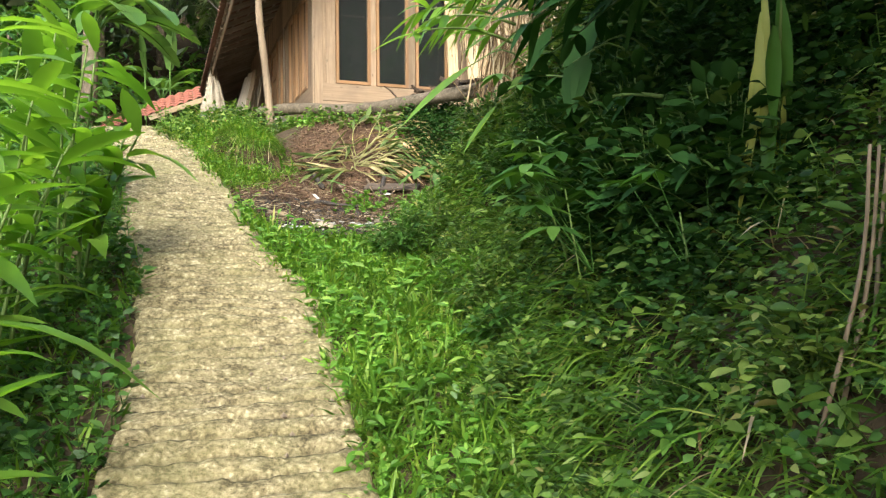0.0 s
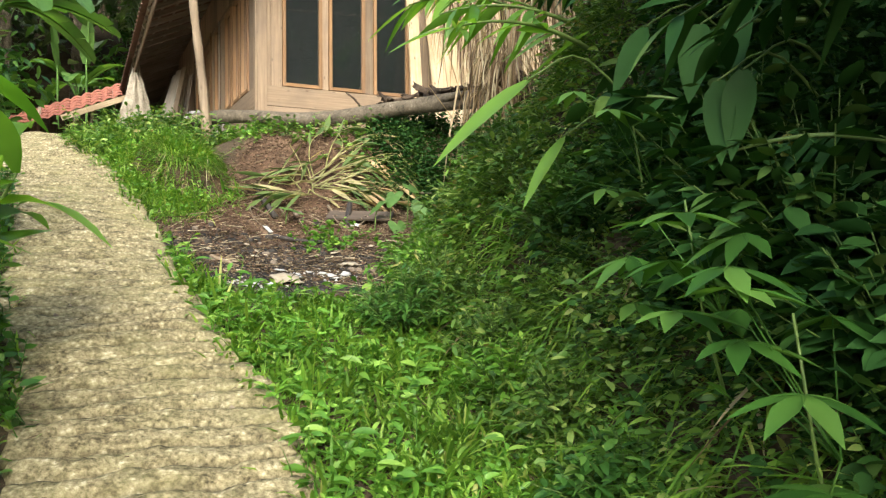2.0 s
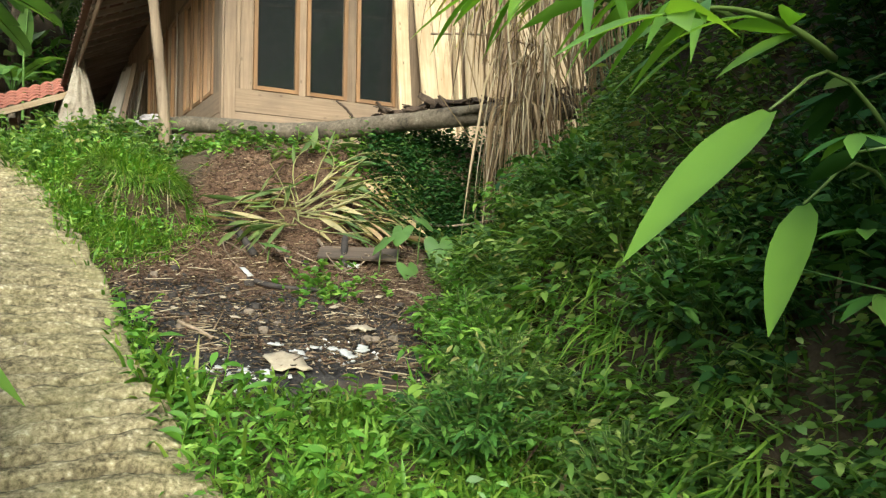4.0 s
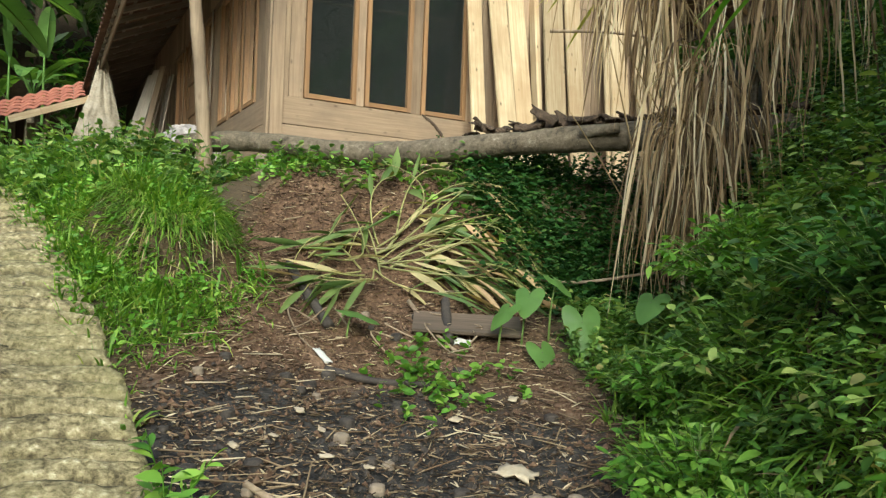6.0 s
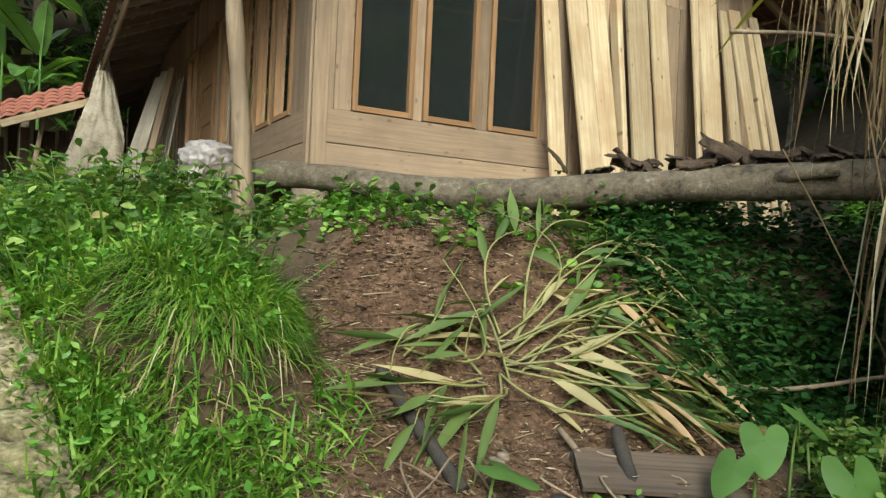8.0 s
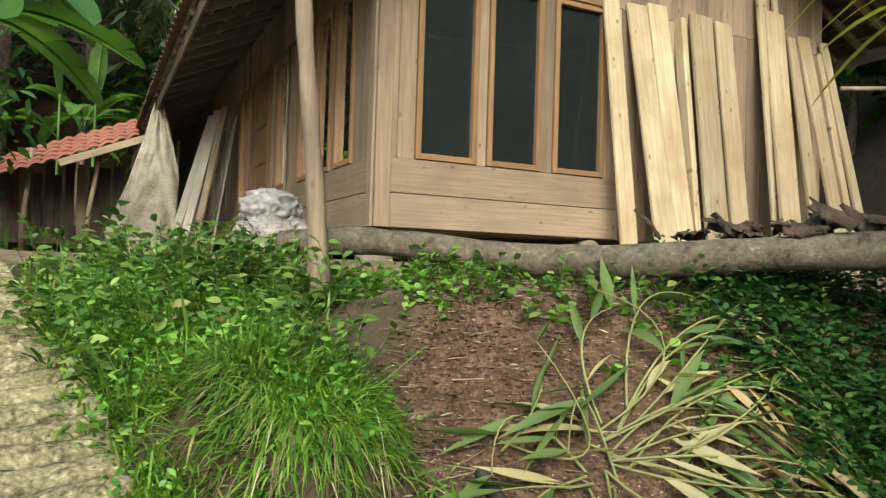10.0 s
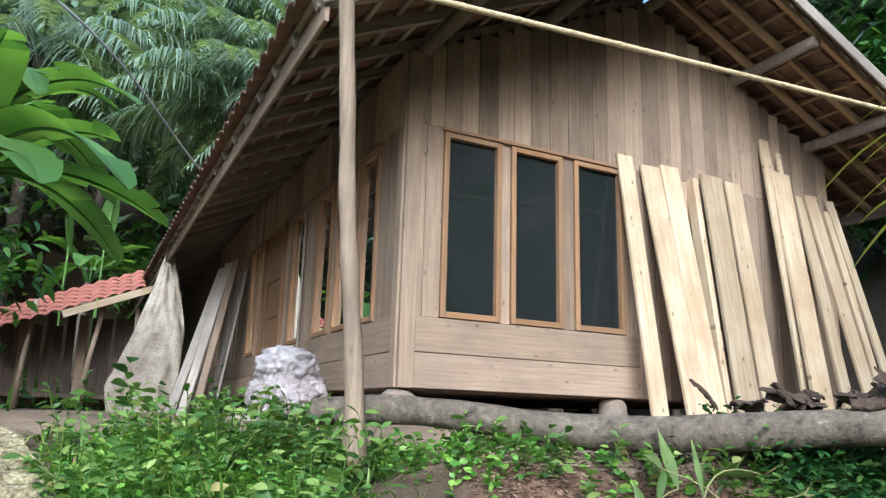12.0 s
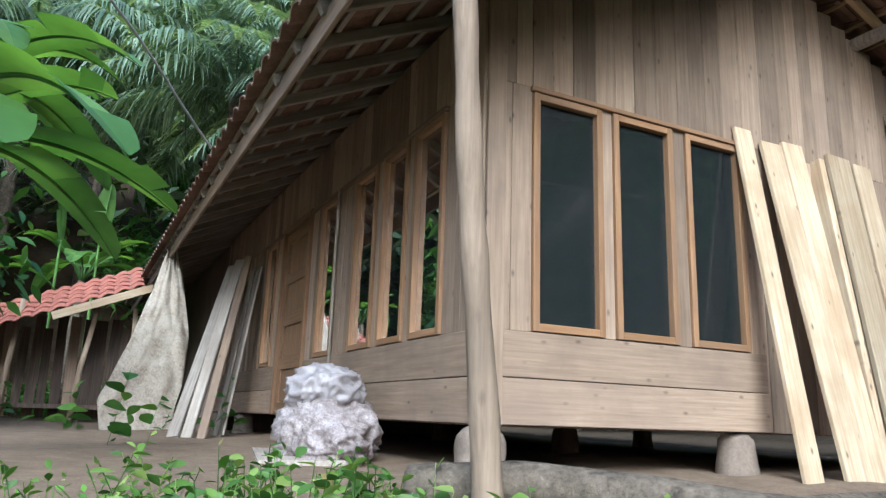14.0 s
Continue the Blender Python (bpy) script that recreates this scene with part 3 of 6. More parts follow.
# floor, back and right walls; near-black sheets make the inside dark
def slab(name, x0, y0, z0, x1, y1, z1, mat, parent, label=""):
    bm = bmesh.new()
    bmesh.ops.create_cube(bm, size=1, matrix=Matrix.LocRotScale(((x0 + x1) / 2, (y0 + y1) / 2, (z0 + z1) / 2), None, (x1 - x0, y1 - y0, z1 - z0)))
    return part(name, bm, mat, parent, label)


slab("floor", 0.03, 0.03, BASE - 0.01, LEN_U - 0.03, LEN_V - 0.03, BASE + 0.05, DARK_WOOD, house, "dark plank floor on joists")
slab("wall_back", 0.0, LEN_V - 0.03, BASE, LEN_U, LEN_V, 6.1, DARK_WOOD, house)
slab("wall_right", LEN_U - 0.03, 0.035, BASE, LEN_U, LEN_V - 0.035, 6.1, DARK_WOOD, house)
slab("back_room", 0.0, LEN_V + 0.01, BASE - 0.3, LEN_U, 13.4, 6.05, DARK_WOOD, house, "dark boarded back rooms")
# sheets added behind the windows, coloured as dark as the unlit room
slab("shade_lining", 0.04, 0.30, BASE + 0.06, LEN_U - 0.04, 0.32, 3.9, ROOM_SHADE, house)
slab("ceiling", 0.05, 0.05, 5.9, LEN_U - 0.05, LEN_V - 0.05, 5.93, ROOM_SHADE, house)
slab("shade_partition", 0.05, 2.6, BASE + 0.05, LEN_U - 0.05, 2.63, 5.9, ROOM_SHADE, house)
slab("shade_partition", 2.9, 0.05, BASE + 0.05, 2.93, 2.6, 5.9, ROOM_SHADE, house)

# stone footings
def stone(name, x, y, z0, z1, r0, r1, mat, parent, seed, label=""):
    r = np.random.default_rng(seed)
    bm = bmesh.new()
    bmesh.ops.create_icosphere(bm, subdivisions=3, radius=1)
    for v in bm.verts:
        k = 1 + 0.10 * noise.noise(v.co * 1.7 + Vector((seed, 0, 0))) + 0.05 * noise.noise(v.co * 5 + Vector((0, seed, 0)))
        f = (v.co.z + 1) / 2
        rr = (r0 + (r1 - r0) * f) * k * (min(1, 1.35 * (1 - abs(v.co.z) ** 6)) ** 0.5 + 0.02) / max((1 - v.co.z ** 2) ** 0.5, 0.15)
        rr = min(rr, max(r0, r1) * 1.2)
        v.co = Vector((x + v.co.x * rr, y + v.co.y * rr, z0 + (z1 - z0) * f))
    return part(name, bm, mat, parent, label, True)


for k, (a, b, r0, r1) in enumerate([(0.02, 0.06, 0.15, 0.13), (1.95, 0.06, 0.15, 0.10), (3.7, 0.06, 0.14, 0.11), (4.75, 0.06, 0.14, 0.11), (0.05, 2.2, 0.14, 0.11), (0.05, 4.2, 0.14, 0.11), (0.05, 6.2, 0.14, 0.11), (2.3, 2.4, 0.14, 0.11), (2.3, 5.0, 0.14, 0.11), (0.05, 7.9, 0.14, 0.11), (4.7, 4.0, 0.14, 0.11), (4.7, 7.8, 0.14, 0.11)]):
    stone("footing", a, b, 3.10, BASE + 0.005, r0, r1, STONE, house, k + 3, "rounded brown footing stone")

# ---- roof ----
U0, U1, V0, V1 = -1.05, 5.75, -1.05, 14.0
roof = wall_group("roof", "old clay tiles on rafters and battens")


def slope_pt(sgn, d, v, lift=0.0):
    """A point on the right (1) or left (-1) slope, d metres out from the ridge line, measured level."""
    return (RIDGE_U + sgn * d, v, RIDGE_Z - PITCH * d + lift)


D_R, D_L = U1 - RIDGE_U, RIDGE_U - U0
# left slope's rafters and battens are paler grey, partly standing in for haze
for sgn, dmax in ((1, D_R), (-1, D_L)):
    v = V0 + 0.10
    while v < V1:
        beam(slope_pt(sgn, 0, v, 0.05), slope_pt(sgn, dmax, v, 0.05), 0.05, 0.075, "rafter", RAFTER_WOOD if sgn > 0 else GREY_WOOD, roof)
        v += 0.36 if sgn > 0 and v < 1 else 0.5
    d = 0.15
    while d < dmax:
        beam(slope_pt(sgn, d, V0, 0.105), slope_pt(sgn, d, V1, 0.105), 0.035, 0.022, "batten", RAFTER_WOOD if sgn > 0 else GREY_WOOD, roof)
        d += 0.235
for sgn, d in ((1, 1.10), (1, 2.16), (1, 0.02), (-1, 1.2), (-1, 2.3)):
    x, _, z = slope_pt(sgn, d, 0, -0.045)
    tube("purlin", [(x, V0 + 0.08, z), (x, 2.5, z + 0.01), (x, 5.0, z - 0.01), (x, V1 - 0.1, z)], [0.058, 0.06, 0.056, 0.06], DARK_WOOD, roof, "dark round purlin", 10, 0.05)
beam(slope_pt(-1, D_L - 0.05, V0, -0.045), slope_pt(-1, D_L - 0.05, 7.9, -0.045), 0.028, 0.15, "fascia", WALL_WOOD, roof, "long brown eave board")
beam(slope_pt(-1, D_L - 0.05, 7.92, -0.045), slope_pt(-1, D_L - 0.05, V1, -0.06), 0.028, 0.13, "fascia", DARK_WOOD, roof, "old dark eave board")
beam(slope_pt(1, D_R, V0, 0.0), slope_pt(1, D_R, V1, 0.0), 0.03, 0.14, "fascia", DARK_WOOD, roof)
beam(slope_pt(1, 0, V0 - 0.02, 0.05), slope_pt(1, D_R, V0 - 0.02, 0.05), 0.028, 0.11, "barge_board", GREY_WOOD, roof, "grey barge board")
beam(slope_pt(-1, 0, V0 - 0.02, 0.05), slope_pt(-1, D_L, V0 - 0.02, 0.05), 0.028, 0.11, "barge_board", GREY_WOOD, roof, "grey barge board")


def tile_arrays(w=0.235, length=0.30, t=0.012):
    """One clay pantile: S-shaped across x, running down -y, the near end raised; closed underside."""
    k = 7
    xs = np.linspace(-w / 2 - 0.012, w / 2 + 0.012, k)
    prof = 0.022 * np.sin(np.linspace(-2.2, 3.6, k))
    vs = []
    for dz in (0.0, -t):
        for y, lift in ((0.0, 0.0), (-length, 0.022)):
            for x, p in zip(xs, prof):
                vs.append((x, y, p + lift + dz))
    f = []
    for i in range(k - 1):
        f += [(k + i, k + i + 1, i + 1, i), (2 * k + i, 2 * k + i + 1, 3 * k + i + 1, 3 * k + i), (k + i, 3 * k + i, 3 * k + i + 1, k + i + 1), (i, i + 1, 2 * k + i + 1, 2 * k + i)]
    f += [(0, k, 3 * k, 2 * k)[::-1], (k - 1, 2 * k - 1, 4 * k - 1, 3 * k - 1)]
    return np.array(vs), np.array(f)


TV, TF = tile_arrays()
tile_mesh = bpy.data.meshes.new("tile")
tile_mesh.from_pydata(TV.tolist(), [], TF.tolist())
tile_mesh.materials.append(TILE_OLD)


def tile_pose(sgn, d, v):
    x, y, z = slope_pt(sgn, d, v, 0.135)
    down = Vector((sgn, 0, -PITCH)).normalized()
    yy = -down
    xx = Vector((0, 1, 0)) if sgn > 0 else Vector((0, -1, 0))
    zz = xx.cross(yy)
    m = Matrix((xx, yy, zz)).transposed().to_4x4()
    m.translation = (x, y, z)
    return m


def tiled(parent, sgns, nearest, mat_mesh):
    rest_v, rest_f, base = [], [], 0
    for sgn, dmax in sgns:
        rows_n = int((dmax + 0.08) / 0.235)
        for i in range(rows_n):
            d = dmax + 0.06 - (i + 1) * 0.235
            if d < -0.1:
                continue
            for j in range(int((V1 - V0) / 0.235)):
                v = V0 + 0.12 + j * 0.235
                m = tile_pose(sgn, d, v) @ pose(0, 0, random.uniform(0, 0.004), 0, 0, random.uniform(-1.2, 1.2))
                if nearest(sgn, i, j):
                    ob = new("tile", mat_mesh)
                    ob.parent = parent
                    ob.matrix_local = m
                else:
                    a = np.array(m)
                    rest_v.append(TV @ a[:3, :3].T + a[:3, 3])
                    rest_f.append(TF + base)
                    base += len(TV)
    return np.vstack(rest_v), np.vstack(rest_f)
rv, rf = tiled(roof, ((1, D_R), (-1, D_L)), lambda s, i, j: (s < 0 and i < 3 and j < 34) or (s > 0 and j < 8), tile_mesh)
tagged(sheet("roof_tiles", rv, rf, TILE_OLD, roof, "rows of old clay roof tiles", False), kind="stuff")
for j in range(39):
    v = V0 + 0.2 + j * 0.38
    tube("ridge_tile", [(RIDGE_U, v - 0.2, RIDGE_Z + 0.17), (RIDGE_U, v + 0.2, RIDGE_Z + 0.19)], [0.10, 0.11], TILE_OLD, roof, "", 10)
# ---- leaf makers ----
UP = np.array([0, 0, 1.0])


def unit(v):
    return v / np.maximum(np.linalg.norm(v, axis=-1, keepdims=True), 1e-9)


def heading(az, el):
    """Unit vectors from azimuth (0 = +x, anticlockwise) and elevation, in radians."""
    return np.stack([np.cos(az) * np.cos(el), np.sin(az) * np.cos(el), np.sin(el)], -1)


class Bunch:
    """Collects the vertices and faces of many leaves for one mesh."""

    def __init__(self):
        self.v, self.f, self.n = [], [], 0

    def add(self, v, f):
        v = v.reshape(-1, 3)
        self.v.append(v)
        self.f.append(f + self.n)
        self.n += len(v)

    def leaves(self, P, D, L, W, bend=0.3, prof=(0.15, 1.0, 0.75, 0.04), fold=0.0, roll=0.0, curl=1.8):
        P, D = np.asarray(P, float), unit(np.asarray(D, float))
        n, k = len(P), len(prof)
        L, W, bend = (np.broadcast_to(np.asarray(a, float), (n,)) for a in (L, W, bend))
        s = np.linspace(0, 1, k)
        side = unit(np.cross(D, UP) + 1e-6)
        nor = np.cross(side, D)
        if np.any(roll):
            r = np.broadcast_to(np.asarray(roll, float), (n,))[:, None]
            side, nor = side * np.cos(r) + nor * np.sin(r), nor * np.cos(r) - side * np.sin(r)
        c = P[:, None] + D[:, None] * (L[:, None] * s)[..., None]
        c[..., 2] -= (bend * L)[:, None] * s ** curl
        w = W[:, None] * np.array(prof) / 2
        a, b = c - side[:, None] * w[..., None], c + side[:, None] * w[..., None]
        if fold:
            m = c - nor[:, None] * (w * fold)[..., None]
            v = np.stack([a, m, b], 2)
        else:
            v = np.stack([a, b], 2)
        q = v.shape[2]
        base = (np.arange(n) * k * q)[:, None]
        one = np.array([(i * q + j, i * q + j + 1, (i + 1) * q + j + 1, (i + 1) * q + j) for i in range(k - 1) for j in range(q - 1)])
        self.add(v, (base[..., None] + one[None]).reshape(-1, 4))

    def rods(self, A, B, r, sag=0.0, sides=4, k=4):
        """Thin stems from A to B."""
        A, B = np.asarray(A, float), np.asarray(B, float)
        n = len(A)
        r = np.broadcast_to(np.asarray(r, float), (n,))
        s = np.linspace(0, 1, k)
        c = A[:, None] + (B - A)[:, None] * s[None, :, None]
        c[..., 2] -= np.broadcast_to(np.asarray(sag, float), (n,))[:, None] * (s * (1 - s) * 4)
        d = unit(B - A)
        x = unit(np.cross(d, np.where(np.abs(d[:, 2:]) > 0.9, np.array([1.0, 0, 0]), UP)))
        y = np.cross(d, x)
        a = np.linspace(0, 2 * np.pi, sides, endpoint=False)
        rad = r[:, None] * (1 - 0.45 * s)
        v = c[:, :, None] + rad[:, :, None, None] * (np.cos(a)[:, None] * x[:, None, None] + np.sin(a)[:, None] * y[:, None, None])
        one = np.array([(i * sides + j, i * sides + (j + 1) % sides, (i + 1) * sides + (j + 1) % sides, (i + 1) * sides + j) for i in range(k - 1) for j in range(sides)])
        self.add(v, ((np.arange(n) * k * sides)[:, None, None] + one[None]).reshape(-1, 4))

    def make(self, name, mat, parent=None, label=""):
        return sheet(name, np.vstack(self.v), np.vstack(self.f), mat, parent, label)


LONG = (0.25, 0.75, 1.0, 0.9, 0.55, 0.03)
OVAL = (0.12, 0.8, 1.0, 0.7, 0.04)
BLADE = (0.7, 1.0, 0.8, 0.05)
SMALL = (0.15, 1.0, 0.75, 0.05)


def scatter(n, x0, x1, y0, y1, keep, seed):
    """Up to n places in a stretch of the plan, where keep(x, y) gives the chance."""
    r = np.random.default_rng(seed)
    x, y = r.uniform(x0, x1, n), r.uniform(y0, y1, n)
    ok = r.uniform(0, 1, n) < keep(x, y)
    return x[ok], y[ok]


def slope_dir(x, y, e=0.06):
    """Upright direction leaning out of steep ground."""
    gx_, gy_ = (land(x + e, y, False) - land(x - e, y, False)) / (2 * e), (land(x, y + e, False) - land(x, y - e, False)) / (2 * e)
    return unit(np.stack([-gx_, -gy_, np.ones_like(gx_) * 1.25], -1))


def weeds(bunch, x, y, h, leaves_n, L, W, r, prof=SMALL, fold=0.0, droop=0.35, z=None, spread=0.5):
    """Small leafy plants: leaves set round an invisible thin stem."""
    z = land(x, y) if z is None else z
    n = len(x)
    P = np.stack([x, y, z], -1)
    S = unit(slope_dir(x, y) + 0.35 * r.normal(size=(n, 3)))
    H = h * r.uniform(0.4, 1.25, n)
    if L >= 0.055:
        bunch.rods(P - S * 0.02, P + S * H[:, None], 0.0025, 0.0, 4, 3)
    for k in range(leaves_n):
        f = (k + r.uniform(0.2, 1.0, n)) / leaves_n
        at = P + S * (H * f)[:, None]
        az = r.uniform(0, 2 * np.pi, n)
        D = unit(heading(az, r.uniform(-0.2, 0.7, n)) + spread * S)
        l = L * r.uniform(0.55, 1.35, n)
        bunch.leaves(at, D, l, l * (W / L) * r.uniform(0.8, 1.2, n), droop, prof, fold, r.uniform(-1.1, 1.1, n))


def grass(bunch, x, y, L, W, r, lean=0.5, bend=0.55):
    P = np.stack([x, y, land(x, y) - 0.01], -1)
    n = len(x)
    D = unit(slope_dir(x, y) + lean * r.normal(size=(n, 3)) * np.array([1, 1, 0.4]))
    l = L * r.uniform(0.45, 1.4, n)
    bunch.leaves(P, D, l, W * r.uniform(0.7, 1.3, n), bend * r.uniform(0.3, 1.3, n), BLADE, 0.0, r.uniform(-0.6, 0.6, n))


def tufts(bunch, x, y, count, L, W, r, spread=0.035, out=0.75, bend=0.75, fold=0.3):
    """Tussocks: blades that spring from one place and arch outwards."""
    n = len(x) * count
    size = np.repeat(r.uniform(0.55, 1.35, len(x)), count)
    az = r.uniform(0, 2 * np.pi, n)
    d = np.abs(r.normal(size=n)) * spread * size
    px, py = np.repeat(x, count) + np.cos(az) * d, np.repeat(y, count) + np.sin(az) * d
    P = np.stack([px, py, land(px, py, False) - 0.01], -1)
    D = unit(np.repeat(slope_dir(x, y), count, 0) + out * r.uniform(0.15, 1.2, n)[:, None] * np.stack([np.cos(az), np.sin(az), 0 * az], -1))
    l = L * size * r.uniform(0.5, 1.3, n)
    bunch.leaves(P, D, l, W * r.uniform(0.7, 1.3, n), bend * r.uniform(0.2, 1.3, n), BLADE, fold, r.uniform(-0.5, 0.5, n))


def off_path(x, y, gap=0.40):
    """0 on the footpath, 1 beside it, ragged."""
    return smooth(gap - 0.03, gap + 0.07, np.abs(x - path_x(y)) + 0.05 * waves(x, y, 9, 33)) + smooth(9.4, 9.9, y)
# ---- loose things round the house ----
def in_house(ob):
    ob.matrix_basis = HOUSE @ ob.matrix_basis
    return ob


def hp(u, v, z):
    return tuple(HOUSE @ Vector((u, v, z)))


def leaning(u0, u1, v0, z0, v1, z1, w, t, mat=None, label="fresh pale sawn plank leaning on the house wall", name="plank", group="planks leaning on the front wall", up=(0, 1, 0)):
    ob = beam((u0, v0, z0), (u1, v1, z1), w, t, name, mat or NEW_WOOD, None, "", up)
    in_house(ob)
    return tagged(ob, label, "plank", group)


def sunk(u, v):
    p = HOUSE @ Vector((u, v, 0))
    return float(land(p.x, p.y)) - 0.006


for u0, u1, v0, v1, z1, w, t in [
    (2.02, 2.06, -0.44, -0.050, 5.61, 0.165, 0.03), (2.40, 2.345, -0.46, -0.052, 5.56, 0.215, 0.03), (2.62, 2.575, -0.45, -0.05, 5.60, 0.215, 0.03),
    (2.795, 2.85, -0.38, -0.05, 5.52, 0.065, 0.10), (3.02, 3.10, -0.42, -0.052, 5.60, 0.26, 0.035), (3.33, 3.38, -0.40, -0.05, 5.58, 0.21, 0.03),
    (3.80, 3.86, -0.40, -0.05, 6.12, 0.13, 0.03), (3.86, 4.00, -0.50, -0.10, 5.78, 0.25, 0.035), (3.98, 4.06, -0.38, -0.05, 6.02, 0.07, 0.03),
    (4.36, 4.34, -0.40, -0.05, 5.60, 0.15, 0.03), (4.62, 4.44, -0.48, -0.085, 5.62, 0.17, 0.03), (4.86, 4.72, -0.42, -0.05, 5.50, 0.09, 0.05),
    (5.02, 4.78, -0.46, -0.06, 5.62, 0.11, 0.03)]:
    leaning(u0, u1, v0, sunk(u0, v0), v1, z1, w, t)

for k, (u0, v0, u1, v1, z1, w, mat, lab) in enumerate([
    (-0.98, 4.75, -0.30, 6.10, 5.36, 0.13, GREY_WOOD, "grey old board leaning under the eave"), (-0.86, 4.62, -0.26, 5.85, 5.40, 0.12, GREY_WOOD, "grey old board leaning under the eave"),
    (-0.72, 4.55, -0.2, 5.62, 5.42, 0.10, WALL_WOOD, "brown old board leaning under the eave"), (-0.42, 5.10, -0.07, 5.55, 5.25, 0.24, GREY_WOOD, "wide grey board leaning on the side wall"),
    (-0.40, 5.60, -0.07, 5.85, 5.3, 0.2, GREY_WOOD, "wide grey board leaning on the side wall"), (-0.5, 6.3, -0.07, 6.5, 5.2, 0.25, DARK_WOOD, "dark old board leaning on the side wall"),
    (-0.55, 6.8, -0.07, 7.0, 5.1, 0.25, DARK_WOOD, "dark old board leaning on the side wall")]):
    leaning(u0, u1, v0, sunk(u0, v0), v1, z1, w, 0.025, mat, lab, "old_board", "old boards on the side wall", (1, 0, 0) if k > 2 else (0.6, 0.8, 0))
# grey upright strip of the window framing, built as a thin tube
pipe = tube("pipe", [hp(-0.055, 2.56, 3.55), hp(-0.055, 2.56, 4.6), hp(-0.055, 2.57, 5.5)], [0.013] * 3, GREY_WOOD, None, "", 10)
tagged(pipe, "thin grey upright strip on the side wall", "pipe")

# fallen log and what lies on it
lp = curve_pts(LOG, 80)
lr = np.linspace(0.066, 0.088, 80) * (1 + 0.05 * np.sin(np.linspace(0, 19, 80)) + 0.03 * np.sin(np.linspace(0, 53, 80)))
log = new("log")
log.location = (-0.85, 8.79, 3.2)
tagged(log, "long bent fallen log with grey mottled bark on the bank", "log")


def under(ob, parent):
    ob.parent = parent
    ob.matrix_parent_inverse = parent.matrix_basis.inverted() if not parent.parent else Matrix()
    return ob


under(tube("trunk", lp, lr, BARK, None, "", 22, 0.035, 4), log)
under(tube("branch_stub", [(0.30, 8.26, 3.33), (0.42, 8.13, 3.36), (0.52, 8.06, 3.37)], [0.035, 0.032, 0.028], BARK, None, "broken branch stub", 9, 0.08, 2), log)
pole2 = tube("pole", curve_pts([hp(0.1, -1.35, sunk(0.1, -1.35) + 0.06), hp(1.4, -1.2, sunk(1.4, -1.2) + 0.06), hp(2.9, -1.05, sunk(2.9, -1.05) + 0.06)], 24), np.linspace(0.045, 0.055, 24), BARK, None, "", 12, 0.05, 6)
tagged(pole2, "thin grey pole lying on the yard behind the log", "pole")
stake = tube("stake", [(-0.42, 8.74, 2.7), (-0.38, 8.78, 3.0), (-0.33, 8.72, 3.22)], [0.05, 0.045, 0.045], BARK, None, "", 10, 0.08, 9)
tagged(stake, "short rough stake propping the log from below", "stake")


def bark_slab(x, y, z, length, w, curl, seed, m):
    r = np.random.default_rng(seed)
    a, b = np.linspace(-1, 1, 7), np.linspace(0, 1, 9)
    A, B = np.meshgrid(a, b)
    ragged = 1 + 0.25 * r.uniform(-1, 1, A.shape) * (np.abs(A) > 0.9)
    wid = w / 2 * (0.55 + 0.6 * np.sin(np.pi * (0.15 + 0.75 * B))) * ragged
    top = np.stack([A * wid, B * length + 0.03 * r.uniform(-1, 1, A.shape) * (B > 0.95), curl * w * (1 - A ** 2) + 0.06 * np.sin(B * 3 + seed) * length + 0.004 * r.uniform(-1, 1, A.shape)], -1)
    low = top - np.array([0, 0, 0.009])
    f = grid_faces(9, 7)
    v = np.vstack([top.reshape(-1, 3), low.reshape(-1, 3)])
    rim = [(k, k + 1) for k in range(6)] + [(k * 7 + 6, k * 7 + 13) for k in range(8)] + [(62 - k, 61 - k) for k in range(6)] + [(56 - k * 7, 49 - k * 7) for k in range(8)]
    rimf = np.array([(p, p + 63, q + 63, q) for p, q in rim])
    ob = sheet("bark_piece", v, np.vstack([f, f[:, ::-1] + 63, rimf]), BARK_PIECE, None, "", False)
    ob.matrix_local = Matrix.Translation((x, y, z)) @ m
    return tagged(ob, "dark curled piece of bark resting on the log", "bark", "bark pieces on the log")


r = np.random.default_rng(31)
for k in range(84):
    f = 0.50 + 0.49 * (k / 83) ** 0.9
    p = lp[int(f * 79)]
    tilt = r.uniform(15, 42) if k % 4 == 0 else r.uniform(-4, 22)
    bark_slab(p[0] + r.uniform(-0.08, 0.08), p[1] + r.uniform(-0.06, 0.14 + 0.3 * (k % 2) * f), p[2] + 0.07 + r.uniform(0, 0.06), r.uniform(0.08, 0.20), r.uniform(0.035, 0.08), r.uniform(0.2, 0.5), 50 + k,
              pose(0, 0, 0, tilt, r.uniform(-30, 30), r.uniform(-130, 100)))

# crooked post and bamboo pole before the house
post = tube("post", curve_pts([hp(-0.855, -1.54, 3.05), hp(-0.89, -1.55, 3.5), hp(-0.94, -1.56, 3.95), hp(-0.985, -1.58, 4.35), hp(-1.01, -1.58, 4.8), hp(-1.06, -1.6, 5.4), hp(-1.10, -1.6, 6.05)], 40),
            (0.043 + 0.016 * np.exp(-np.linspace(0, 9, 40))) * (1 - 0.1 * np.linspace(0, 1, 40)) * (1 + 0.05 * np.sin(np.linspace(0, 40, 40))), POLE_WOOD, None, "", 14, 0.04, 12)
tagged(post, "crooked peeled wooden post in front of the house", "post")
bam = new("bamboo_pole")
bam.location = hp(-1.0, -1.66, 5.5)
